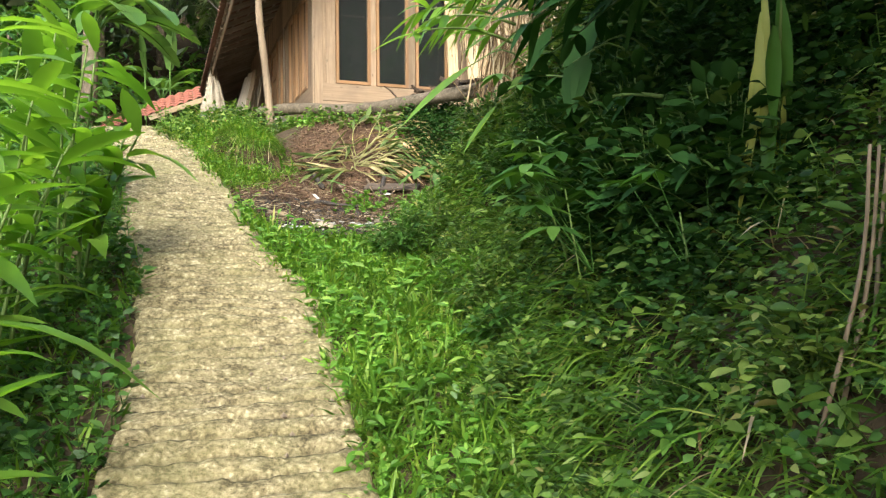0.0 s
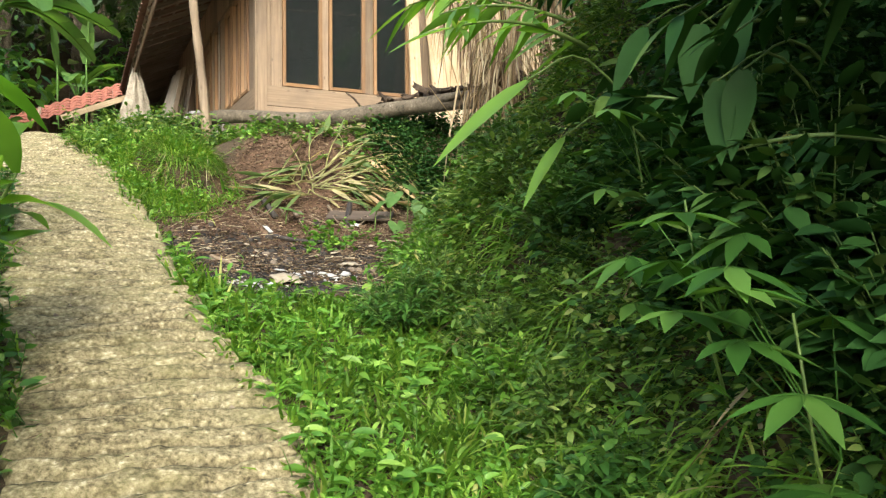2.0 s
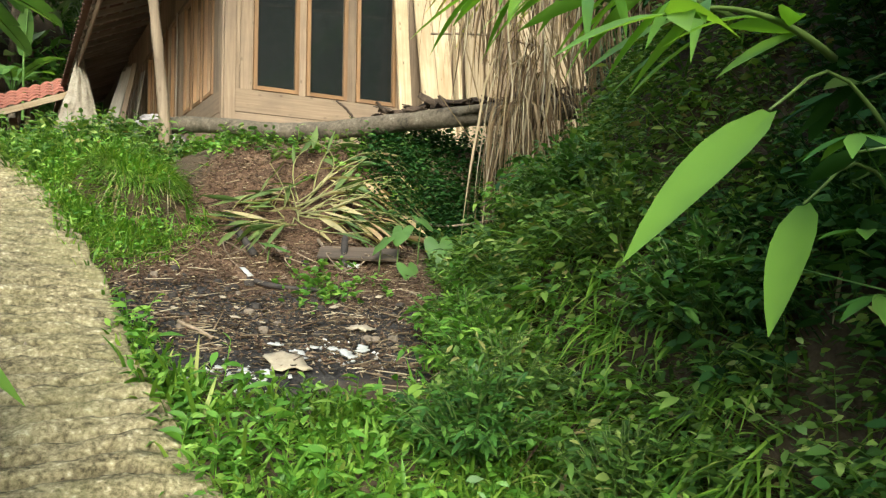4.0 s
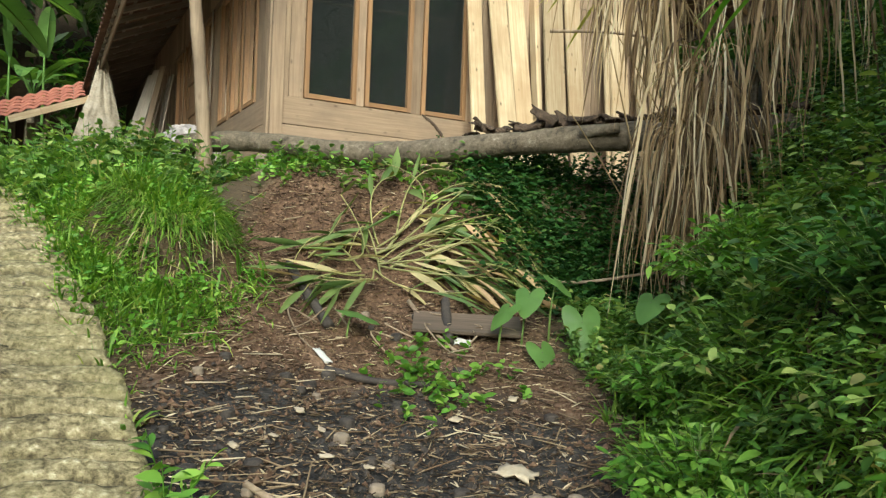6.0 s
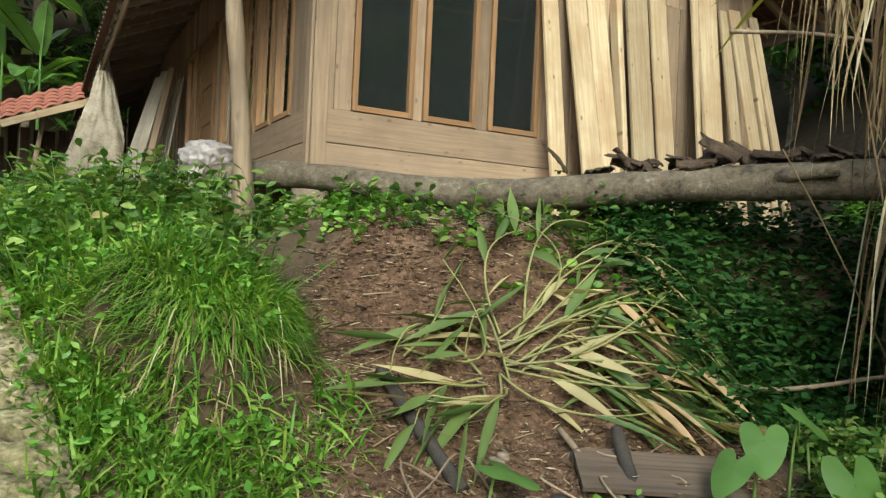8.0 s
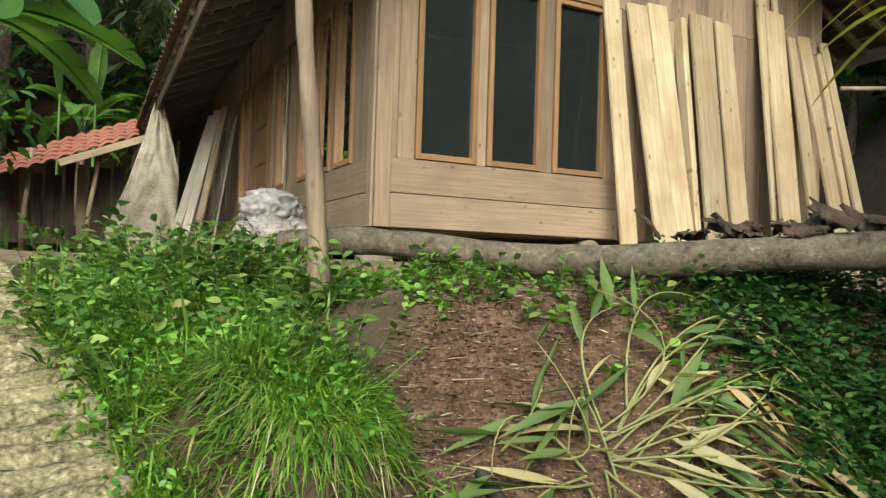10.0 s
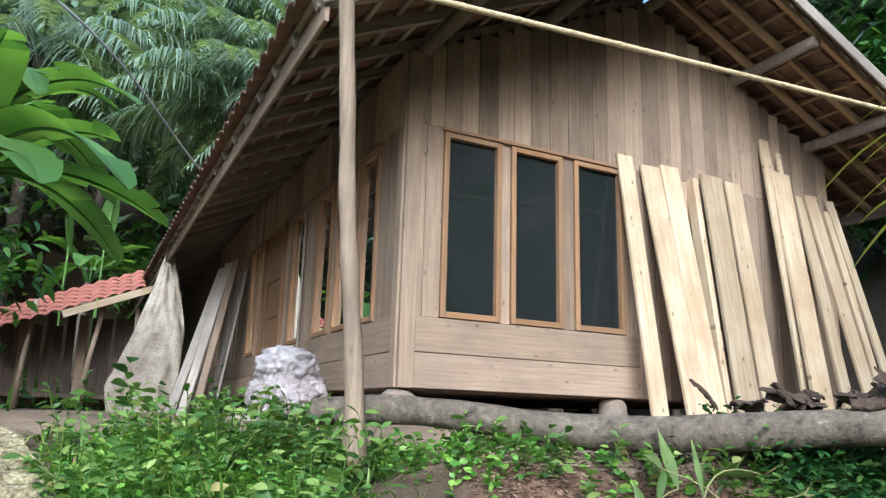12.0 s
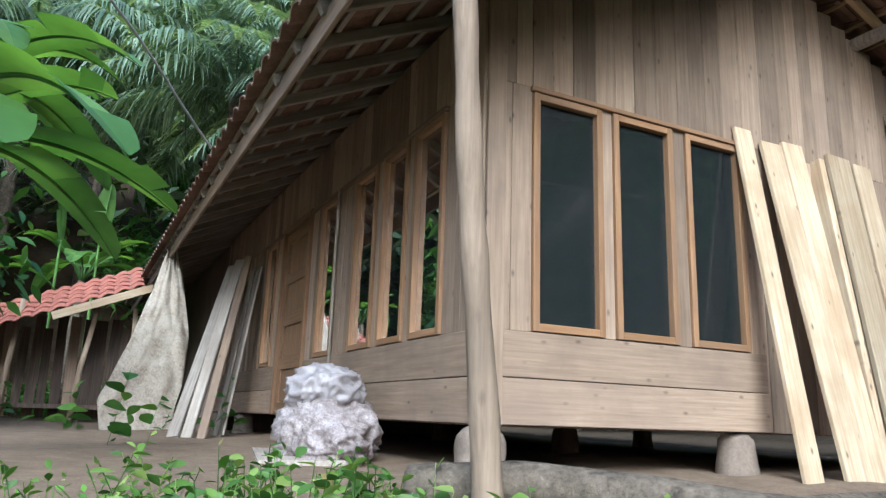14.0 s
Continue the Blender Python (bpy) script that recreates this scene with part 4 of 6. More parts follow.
tagged(bam, "long pale bamboo pole hung level across the gable", "pole")
for k in range(13):
    a, b = (np.array(hp(-1.15 + 0.36 * q, -1.66, 5.42 + 0.0225 * q)) for q in (k, k + 1))
    under(tube("segment", [a, a + (b - a) * 0.04, a + (b - a) * 0.5, b - (b - a) * 0.04, b], [0.021, 0.0185, 0.018, 0.0185, 0.021], BAMBOO, None, "", 10), bam)
under(tube("lashing", [hp(-1.06, -1.64, 5.40), hp(-1.06, -1.64, 5.50)], [0.06, 0.06], DRY_LEAF, None, "dry fibre lashing", 12, 0.1, 5), bam)
cable = tube("cable", curve_pts([hp(-1.08, 3.2, 5.85), (-4.7, 10.6, 6.4), (-6.8, 9.2, 7.0), (-10, 7.0, 8.2)], 40), [0.011] * 40, CABLE, None, "", 6)
tagged(cable, "thin grey cable slung from the eave", "cable")

# hanging tarpaulin at the far end of the eave
tb = np.linspace(0, 1, 46)
ta = np.linspace(-1, 1, 34)
zz = 5.80 + (3.16 - 5.80) * tb
left = np.interp(tb, [0, 0.3, 0.6, 0.76, 0.84, 1.0], [-1.0, -1.19, -1.43, -1.60, -1.68, -1.60])
right = np.interp(tb, [0, 0.3, 0.5, 0.76, 0.84, 1.0], [-0.93, -0.76, -0.66, -0.70, -0.76, -0.80])
A, B = np.meshgrid(ta, tb)
UU = left[:, None] + (right - left)[:, None] * (A + 1) / 2
VV = 7.0 - 0.55 * B + 0.04 * np.sin(A * 6 + B * 3) * B * (1 - 0.5 * B) + 0.05 * waves(A * 1.5 + B, B * 4 - A, 3.2, 15) + 0.03 * waves(A * 3 - B * 2, B * 9, 4.0, 16) - 0.05 * (1 - A ** 2) * np.exp(-((B - 0.74) / 0.12) ** 2) + 0.03 * waves(A * 3, B * 9, 3, 5)
W3 = np.stack([UU, VV, zz[:, None] + 0.03 * waves(A * 2, B * 6, 4, 6)], -1).reshape(-1, 3)
W3 = np.array([HOUSE @ Vector(p) for p in W3])
tarp = sheet("tarpaulin", W3, grid_faces(46, 34), TARP)
tagged(tarp, "dirty pale tarpaulin bundled and hanging from the eave", "tarpaulin")
so = tarp.modifiers.new("thick", "SOLIDIFY")
so.thickness = 0.006


def sack(name, u, v, z, sx, sy, sz, mat, seed, label):
    bm = bmesh.new()
    bmesh.ops.create_icosphere(bm, subdivisions=5, radius=1)
    for w in bm.verts:
        c = w.co.copy()
        q = Vector([math.copysign(abs(a) ** 0.88, a) for a in c])
        n1 = noise.noise(c * 1.4 + Vector((seed, 3, 0)))
        fold = 1 - abs(noise.noise(Vector((c.x * 1.9, c.y * 1.9, c.z * 2.2)) + Vector((0, seed, 5)) + 0.8 * Vector((n1, n1, n1))))
        fine = 1 - abs(noise.noise(c * 4.5 + Vector((seed, 0, 9)) + Vector((n1, 0, n1))))
        k = 0.76 + 0.18 * fold ** 3 + 0.12 * fine ** 3 + 0.09 * n1
        w.co = Vector((q.x * sx * k, q.y * sy * k, q.z * sz * k))
    ob = part(name, bm, mat, None, "", True)
    ob.matrix_local = HOUSE @ pose(u, v, z, random.uniform(-8, 8), random.uniform(-8, 8), random.uniform(0, 90))
    return tagged(ob, label, "sack", "sacks beside the house")


sack("sack", -0.46, 1.22, sunk(-0.46, 1.22) + 0.19, 0.39, 0.36, 0.25, SACK_OLD, 3, "crumpled stained plastic sack on the ground by the wall")
sack("sack", -0.50, 0.98, sunk(-0.5, 0.98) + 0.12, 0.26, 0.22, 0.17, SACK_OLD, 8, "small crumpled sack beside a larger sack")
sack("sack", -0.48, 1.26, sunk(-0.48, 1.26) + 0.44, 0.27, 0.27, 0.19, SACK, 5, "full white plastic sack on top of the pile")
flat = beam(hp(-0.75, 0.75, sunk(-0.75, 0.75) + 0.02), hp(-0.55, 1.8, sunk(-0.55, 1.8) + 0.02), 0.5, 0.03, "board", GREY_WOOD)
tagged(flat, "flat grey board lying under the sacks", "board")

# ---- shed behind, with a red tiled roof ----
shed = new("shed")
shed.matrix_world = pose(-8.0, 18.4, 3.2, 0, 0, 24)
tagged(shed, "old wooden shed with shade-darkened boards and a red clay tile roof", "shed")
# most boards are darkened for the shade under the roof
for k in range(16):
    w = random.uniform(0.13, 0.2)
    ob = link(board_mesh(w, 0.02, random.uniform(1.45, 1.8), 0.003, 0.002), "board", SHADED_BURNT_WOOD if k % 5 else WALL_WOOD, shed)
    ob.matrix_local = pose(-1.6 + k * 0.19, 0.95, 0.1, random.uniform(-1, 1), random.uniform(-1.5, 1.5), 0)
for a, lean in ((-0.55, 5), (0.45, 10), (1.3, -4)):
    tube("prop", [(a, 0.3, -0.05), (a + 0.3 * math.sin(radians(lean)), 0.32, 0.9), (a + 0.02 * lean, 0.35, 1.95)], [0.05, 0.045, 0.04], POLE_WOOD, shed, "leaning round prop", 9, 0.06, 3)
slab("bench", -1.5, 0.5, 0.25, 1.4, 0.95, 0.32, SHADED_BURNT_WOOD, shed)
SH = 0.42


def shed_pt(a, b, lift=0.0):
    return (a, b, 1.72 + SH * a + 0.42 * b + lift)


beam(shed_pt(0.0, -0.10, -0.01), shed_pt(1.5, -0.10, -0.01), 0.03, 0.13, "fascia", NEW_WOOD, shed, "pale sawn roof edge board")
for k in range(3):
    beam(shed_pt(0.1 + k * 0.5, 0.02, 0.02), shed_pt(0.1 + k * 0.5, 1.2, 0.02), 0.05, 0.06, "rafter", DARK_WOOD, shed)
red_tile = bpy.data.meshes.new("tile")
red_tile.from_pydata(TV.tolist(), [], TF.tolist())
red_tile.materials.append(TILE_RED)
dn = Vector((0, -1, -0.42)).normalized()
xx = Vector((1, 0, SH)).normalized()
for i in range(5):
    for j in range(11):
        a, b = -1.1 + j * 0.225, -0.05 + (i + 1) * 0.245
        m = Matrix((xx, -dn, xx.cross(-dn).normalized())).transposed().to_4x4()
        m.translation = shed_pt(a, b, 0.07 + random.uniform(0, 0.008))
        ob = new("tile", red_tile)
        ob.parent = shed
        ob.matrix_local = m

# ---- the dug bank and the fire place ----
def ground_pt(x, y, lift=0.0):
    return np.array([x, y, float(land(x, y)) + lift])


cut = new("cut_foliage")
cut.location = ground_pt(-0.85, 7.85)
tagged(cut, "pile of wilting cut ginger stalks lying on the dug bank", "cut plants")
r = np.random.default_rng(5)
SLIM = (0.12, 0.55, 0.92, 1.0, 0.88, 0.6, 0.28, 0.02)
# fans of stalks: foot, bearing, spread, how many, length, how far the tips stand off the ground
fans = [(-0.84, 8.03, 2, 9, 6, 1.25, 0.10), (-0.80, 8.02, -10, 8, 4, 0.95, 0.05), (-0.80, 8.06, 14, 9, 4, 1.05, 0.12), (-0.78, 8.10, 34, 9, 2, 0.85, 0.10), (-0.78, 8.10, 78, 9, 2, 0.50, 0.22),
        (-1.29, 8.08, 48, 7, 2, 0.52, 0.12), (-0.86, 8.02, 206, 5, 2, 0.72, 0.05), (-0.88, 8.0, 230, 10, 4, 0.62, 0.05), (-0.85, 8.03, 190, 12, 2, 0.42, 0.10), (-0.45, 8.02, -18, 12, 4, 0.65, 0.05)]
for x0, y0, a0, fan, count, ln0, stand_off in fans:
    for k in range(count):
        b = Bunch()
        a = radians(a0 + fan * (2 * (k + r.uniform(0.2, 0.8)) / count - 1) * 1.4)
        x, y, ln = x0 + r.uniform(-0.06, 0.08), y0 + r.uniform(-0.06, 0.06), ln0 * r.uniform(0.75, 1.05)
        m = 11
        t = np.linspace(0, 1, m)
        bow = r.normal() * 0.22
        reach = ln - 0.2
        sx, sy = x + np.cos(a) * reach * t - np.sin(a) * bow * t * (1 - t) * 2, y + np.sin(a) * reach * t + np.cos(a) * bow * t * (1 - t) * 2
        lift = 0.02 + 0.07 * np.sin(t * 2.6) * r.uniform(0.4, 1.3) + stand_off * t * r.uniform(0.3, 1.2)
        C = np.stack([sx, sy, land(sx, sy, False) + lift], -1)
        v, f, _ = tube_arrays(C, np.linspace(0.006, 0.0025, m), 5)
        b.add(v[:-2], f)
        q = max(4, int(reach * r.uniform(8, 12)))
        f_ = np.linspace(0.22, 1, q)
        at = np.stack([np.interp(f_, t, C[:, j]) for j in range(3)], -1)
        az = a + np.where(np.arange(q) % 2, 1, -1) * r.uniform(0.10, 0.75, q) * (1.2 - 0.6 * f_)
        ahead = at[:, :2] + 0.25 * np.stack([np.cos(az), np.sin(az)], -1)
        rise = np.arctan2(land(ahead[:, 0], ahead[:, 1], False) + 0.04 + stand_off * 0.5 - at[:, 2], 0.25)
        b.leaves(at, heading(az, rise + r.uniform(0.0, 0.3, q)), r.uniform(0.20, 0.38, q), r.uniform(0.022, 0.056, q), r.uniform(0.0, 0.5, q), SLIM, 0.5, r.uniform(-0.9, 0.9, q))
        under(b.make("stalk", CUT_LEAF), cut)


def stick(name, pts, r0, r1, mat, label, seed):
    c = curve_pts(pts, 14)
    return tagged(tube(name, c, np.linspace(r0, r1, 14), mat, None, "", 8, 0.1, seed), label, "stick")


g = ground_pt
stick("stick", [g(-1.30, 7.90, 0.05), g(-1.20, 7.72, 0.03), g(-1.04, 7.45, 0.02)], 0.022, 0.026, CHARRED, "half-burnt stick lying on the dug soil", 1)
stick("stick", [g(-1.03, 7.10, 0.015), g(-0.8, 7.07, 0.02), g(-0.52, 7.12, 0.015)], 0.017, 0.014, CHARRED, "charred thin branch lying on the ash", 2)
stick("stick", [g(-0.47, 7.75, 0.10), g(-0.47, 7.62, 0.06), g(-0.47, 7.48, 0.03)], 0.024, 0.026, CHARRED, "short charred stub of wood on the burnt board", 3)
stick("stick", [g(-0.66, 7.8, 0.05), g(-0.56, 7.6, 0.03), g(-0.44, 7.42, 0.02)], 0.011, 0.009, POLE_WOOD, "thin pale twig beside the burnt board", 4)
stick("stick", [g(-0.2, 8.0, 0.1), g(0.25, 8.05, 0.28), g(0.75, 8.02, 0.42)], 0.012, 0.008, POLE_WOOD, "thin bent branch hanging from the bank", 5)
stick("stick", [(0.15, 8.3, 3.98), (0.55, 8.2, 3.96), (0.95, 7.9, 3.80)], 0.010, 0.007, POLE_WOOD, "thin bare twig sticking out over the log", 7)
stick("stick", [g(-1.15, 6.0, 0.02), g(-1.05, 5.93, 0.02), g(-0.97, 5.85, 0.02)], 0.010, 0.008, POLE_WOOD, "small pale stick at the edge of the ash", 6)
cb = beam(g(-0.64, 7.62, 0.035), g(-0.10, 7.58, 0.035), 0.22, 0.02, "burnt_board", SHADED_BURNT_WOOD, None, "", (0, -0.35, 1))
tagged(cb, "half-burnt black board lying on the ash", "board")
r = np.random.default_rng(17)
for k in range(7):
    x, y = -1.1 + 0.2 * k * r.uniform(0.6, 1.2), 7.55 + r.uniform(-0.15, 0.2)
    a = r.uniform(0, 6.28)
    stick("vine", [g(x, y, 0.02), g(x + 0.14 * math.cos(a), y + 0.1 * math.sin(a), 0.07), g(x + 0.2 * math.cos(a + 0.9), y + 0.2 * math.sin(a + 0.9), 0.03), g(x + 0.32 * math.cos(a + 1.3), y + 0.25 * math.sin(a + 1.3), 0.015)], 0.0045, 0.003, POLE_WOOD, "dry curled vine lying on the dug soil", k)


def scrap(x, y, w, h, mat, label, seed, name="paper"):
    r = np.random.default_rng(seed)
    a = np.linspace(-1, 1, 6)
    A, B = np.meshgrid(a, a)
    c, s_ = math.cos(seed * 1.7), math.sin(seed * 1.7)
    X = A * w / 2 * (1 + 0.15 * r.uniform(-1, 1, A.shape) * (np.abs(A) > 0.9))
    Y = B * h / 2 * (1 + 0.2 * r.uniform(-1, 1, A.shape) * (np.abs(B) > 0.9))
    px, py = x + c * X - s_ * Y, y + s_ * X + c * Y
    Z = land(px, py) + 0.018 + 0.22 * min(w, h) * np.abs(waves(A * 2 + seed, B * 2, 1.6, seed))
    ob = sheet(name, np.stack([px, py, Z], -1).reshape(-1, 3), grid_faces(6, 6), mat)
    so = ob.modifiers.new("thick", "SOLIDIFY")
    so.thickness = 0.004
    return tagged(ob, label, "waste")


scrap(-0.64, 5.66, 0.20, 0.14, CARDBOARD, "singed beige cardboard piece on the ash", 3, "cardboard")
scrap(-1.05, 7.19, 0.11, 0.035, PAPER, "small white wrapper on the dug soil", 5)
scrap(-0.34, 6.35, 0.13, 0.10, CARDBOARD, "torn pale paper at the edge of the ash", 7)
scrap(-0.40, 7.50, 0.08, 0.06, PAPER, "crumpled white paper beside the burnt board", 9)
r = np.random.default_rng(77)
for k in range(22):
    a, d = r.uniform(0, 6.28), abs(r.normal()) * 0.13
    x, y = ((-0.41, 5.88), (-0.78, 5.52), (-0.62, 5.80))[k % 3]
    scrap(x + d * math.cos(a), y + d * math.sin(a) * 0.8, r.uniform(0.02, 0.07), r.uniform(0.015, 0.045), PAPER, "small white scrap of burnt paper on the ash", 20 + k)
for k in range(10):
    scrap(r.uniform(-1.3, -0.2), r.uniform(6.2, 7.3), r.uniform(0.02, 0.05), r.uniform(0.02, 0.04), CARDBOARD, "small pale scrap on the dug soil", 60 + k)
r = np.random.default_rng(78)
for k in range(46):
    x, y = r.uniform(-1.55, 0.0), r.uniform(5.9, 7.8)
    q = r.uniform(0.012, 0.035)
    tagged(stone("clod", x, y, float(land(x, y)) - q * 0.5, float(land(x, y)) + q, q, q * 0.8, CHARRED if k % 3 else STONE, None, 100 + k), "small dark clod of earth and ash", "clod", "clods on the burnt soil")
for k, (x, y) in enumerate([(0.02, 2.95), (-0.06, 3.05), (-0.12, 2.9), (-0.28, 2.86)]):
    b = Bunch()
    q = 3
    rr = np.random.default_rng(k)
    P = np.tile(ground_pt(x, y, 0.045), (q, 1)) + rr.normal(size=(q, 3)) * 0.012
    b.leaves(P, heading(rr.uniform(0, 6, q), np.full(q, 0.15)), 0.09, 0.05, 0.2, OVAL, 0.4)
    tagged(b.make("dead_leaf", LITTER if k < 3 else YELLOW_LEAF), "curled dead leaf lying on the footpath", "leaf", "dead leaves on the path")
# ---- ground cover ----
def foot(y):
    return np.interp(y, FOOT_Y, FOOT_X)


r = np.random.default_rng(101)
dug = lambda x, y: 1 - smooth(0.12, 0.45, bare(x, y))

# verge between the path and the hillside
b = Bunch()
keep = lambda x, y: off_path(x, y) * (x > path_x(y)) * smooth(0.55, 0.2, x - foot(y)) * dug(x, y) * smooth(6.7, 5.6, y) * (1 - 0.92 * np.exp(-((x + 0.50) / 0.42) ** 4 - ((y - 5.66) / 0.22) ** 4))
x, y = scatter(26000, -1.9, 1.3, 0.6, 6.6, keep, 1)
grass(b, x, y, 0.11, 0.010, r, 0.55, 0.6)
x, y = scatter(9500, -1.9, 1.3, 0.6, 6.6, lambda x, y: keep(x, y) * (0.25 + 0.75 * smooth(-0.25, 0.25, waves(x, y, 6, 92))), 101)
tufts(b, x, y, 11, 0.13, 0.015, r, 0.03, 0.8, 0.8)
x, y = scatter(420, -1.9, 1.3, 0.9, 6.6, keep, 102)
tufts(b, x, y, 16, 0.24, 0.013, r, 0.03, 0.6, 0.9)
tagged(b.make("verge_grass", GRASS), "bright green grass along the footpath verge", "grass", kind="stuff")
b = Bunch()
x, y = scatter(13000, -1.9, 1.3, 0.6, 6.6, keep, 2)
weeds(b, x[::2], y[::2], 0.09, 6, 0.045, 0.017, r, SMALL, 0.0, 0.3)
x, y = scatter(1300, -1.9, 1.2, 0.6, 6.3, keep, 3)
weeds(b, x, y, 0.16, 7, 0.085, 0.022, r, OVAL, 0.3, 0.45)
tagged(b.make("verge_weeds", BRIGHT_WEED), "low leafy weeds along the footpath verge", "weeds", kind="stuff")

# left of the path
b = Bunch()
keepl = lambda x, y: off_path(x, y, 0.42) * (x < path_x(y)) * smooth(-5.0, -3.6, x - path_x(y) + 0.0) * (1 - yard(x, y))
x, y = scatter(36000, -5.5, 0.1, 0.8, 9.6, keepl, 4)
grass(b, x, y, 0.15, 0.011, r, 0.6, 0.6)
tagged(b.make("left_grass", GRASS), "green grass on the low side of the path", "grass", kind="stuff")
b = Bunch()
x, y = scatter(13000, -5.0, 0.1, 0.8, 9.6, keepl, 5)
weeds(b, x, y, 0.16, 6, 0.055, 0.028, r, SMALL, 0.0, 0.3)
tagged(b.make("left_weeds", WEED), "leafy weeds on the low side of the path", "weeds", kind="stuff")

# grassy hump between the path and the dug bank, up to the yard edge
b = Bunch()
hump = lambda x, y: np.clip(np.exp(-((x + 2.3 + 0.45 * (y - 7.9)) / 0.58) ** 4 - ((y - 7.9) / 1.12) ** 4), 0, 1) * off_path(x, y) * (x > path_x(y)) * (1 - smooth(0.45, 0.8, bare(x, y))) * (0.45 + 0.55 * smooth(-0.3, 0.2, waves(x, y, 5, 64)))
face = lambda x, y: smooth(-0.07, -0.02, hump_in(x, y)) * smooth(0.15, 0.10, hump_in(x, y)) * smooth(7.95, 7.7, y)
hump2 = lambda x, y: hump(x, y) * (1 - 0.55 * face(x, y))
x, y = scatter(30000, -3.6, -0.9, 6.4, 9.4, hump2, 6)
grass(b, x, y, 0.10, 0.007, r, 0.6, 0.8)
x, y = scatter(7000, -3.6, -0.9, 6.4, 9.4, hump2, 103)
tufts(b, x, y, 12, 0.12, 0.009, r, 0.03, 0.8, 0.8)
x, y = scatter(500, -3.2, -1.2, 6.5, 8.6, hump2, 104)
tufts(b, x, y, 16, 0.16, 0.008, r, 0.03, 0.8, 0.9)
# the long grass of the hump hangs over its face
x, y = scatter(6500, -2.5, -1.5, 7.3, 8.3, lambda x, y: smooth(0.07, 0.13, hump_in(x, y)), 7)
grass(b, x, y, 0.11, 0.005, r, 0.8, 1.0)
x, y = scatter(16000, -2.6, -1.4, 7.2, 8.2, lambda x, y: smooth(0.05, 0.11, hump_in(x, y)) * smooth(0.21, 0.17, hump_in(x, y)), 105)
n = len(x)
out = np.arctan2(y - 7.80, x + 1.88) + r.normal(size=n) * 0.5
b.leaves(np.stack([x, y, land(x, y)], -1), heading(out, r.uniform(0.1, 0.9, n)), r.uniform(0.05, 0.14, n), 0.004, r.uniform(0.5, 1.5, n), BLADE, 0.0, r.uniform(-0.6, 0.6, n))
tagged(b.make("hump_grass", GRASS), "long bright grass on the hump beside the path", "grass", kind="stuff")
b = Bunch()
x, y = scatter(1000, -2.6, -1.4, 7.2, 8.0, lambda x, y: face(x, y), 106)
n = len(x)
b.leaves(np.stack([x, y, land(x, y) + 0.03], -1), heading(np.arctan2(y - 7.80, x + 1.88) + r.normal(size=n) * 0.5, r.uniform(-1.3, 0.2, n)), r.uniform(0.05, 0.20, n), 0.005, 0.5, BLADE)
tagged(b.make("dead_hump_grass", DRY_LEAF), "dead grass blades and roots on the earthen face of the hump", "dead grass", kind="stuff")
b = Bunch()
x, y = scatter(7000, -3.6, -1.2, 6.6, 9.4, lambda x, y: hump2(x, y) * (0.3 + 0.7 * smooth(7.7, 8.3, y + 0.15 * waves(x, y, 6, 93))), 8)
weeds(b, x, y, 0.15, 7, 0.036, 0.015, r, SMALL, 0.0, 0.3)
x, y = scatter(2200, -3.0, 0.2, 8.3, 9.6, lambda x, y: np.exp(-((y - log_y(x) + 0.05) / 0.16) ** 2) * smooth(-0.9, -1.5, x), 9)
weeds(b, x, y, 0.12, 7, 0.036, 0.02, r, OVAL, 0.25, 0.3)
x, y = scatter(500, -1.6, 0.9, 8.2, 9.4, lambda x, y: 0.5 * np.exp(-((y - log_y(x) + 0.2) / 0.16) ** 2), 10)
weeds(b, x, y, 0.10, 6, 0.05, 0.028, r, OVAL, 0.25, 0.3)
tagged(b.make("hump_weeds", BRIGHT_WEED), "bright leafy weeds on the bank below the house", "weeds", kind="stuff")

b = Bunch()
x, y = scatter(420, -2.9, -0.3, 8.4, 9.5, lambda x, y: np.exp(-((y - log_y(x) + 0.12) / 0.14) ** 2), 71)
weeds(b, x, y, 0.15, 9, 0.06, 0.026, r, OVAL, 0.3, 0.35)
x, y = scatter(2300, -3.6, -1.6, 7.9, 9.7, lambda x, y: np.maximum(hump(x, y), 0.8 * np.exp(-((x + 2.7) / 0.5) ** 4 - ((y - 9.1) / 0.35) ** 4) * off_path(x, y)), 72)
weeds(b, x[::2], y[::2], 0.28, 10, 0.062, 0.027, r, OVAL, 0.3, 0.35)
tufts(b, x[::9], y[::9], 9, 0.28, 0.012, r, 0.03, 0.6, 0.9)
x, y = scatter(70, -2.65, -1.85, 8.8, 9.12, lambda x, y: 1.0 + 0 * x, 84)
weeds(b, x, y, 0.30, 10, 0.07, 0.03, r, OVAL, 0.3, 0.35)
tagged(b.make("crest_sprigs", HILL_WEED), "leafy sprigs along the crest of the bank", "weeds", kind="stuff")
# weeds below the log, with the hollow's shade put into the leaf colour
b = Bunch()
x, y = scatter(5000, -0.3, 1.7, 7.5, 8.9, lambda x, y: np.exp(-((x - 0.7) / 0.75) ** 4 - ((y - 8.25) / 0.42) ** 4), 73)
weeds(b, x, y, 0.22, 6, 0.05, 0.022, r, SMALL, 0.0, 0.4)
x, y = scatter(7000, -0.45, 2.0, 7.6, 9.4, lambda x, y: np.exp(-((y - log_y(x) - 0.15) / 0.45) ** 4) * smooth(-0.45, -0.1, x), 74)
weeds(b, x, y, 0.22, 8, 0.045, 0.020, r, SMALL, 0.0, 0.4)
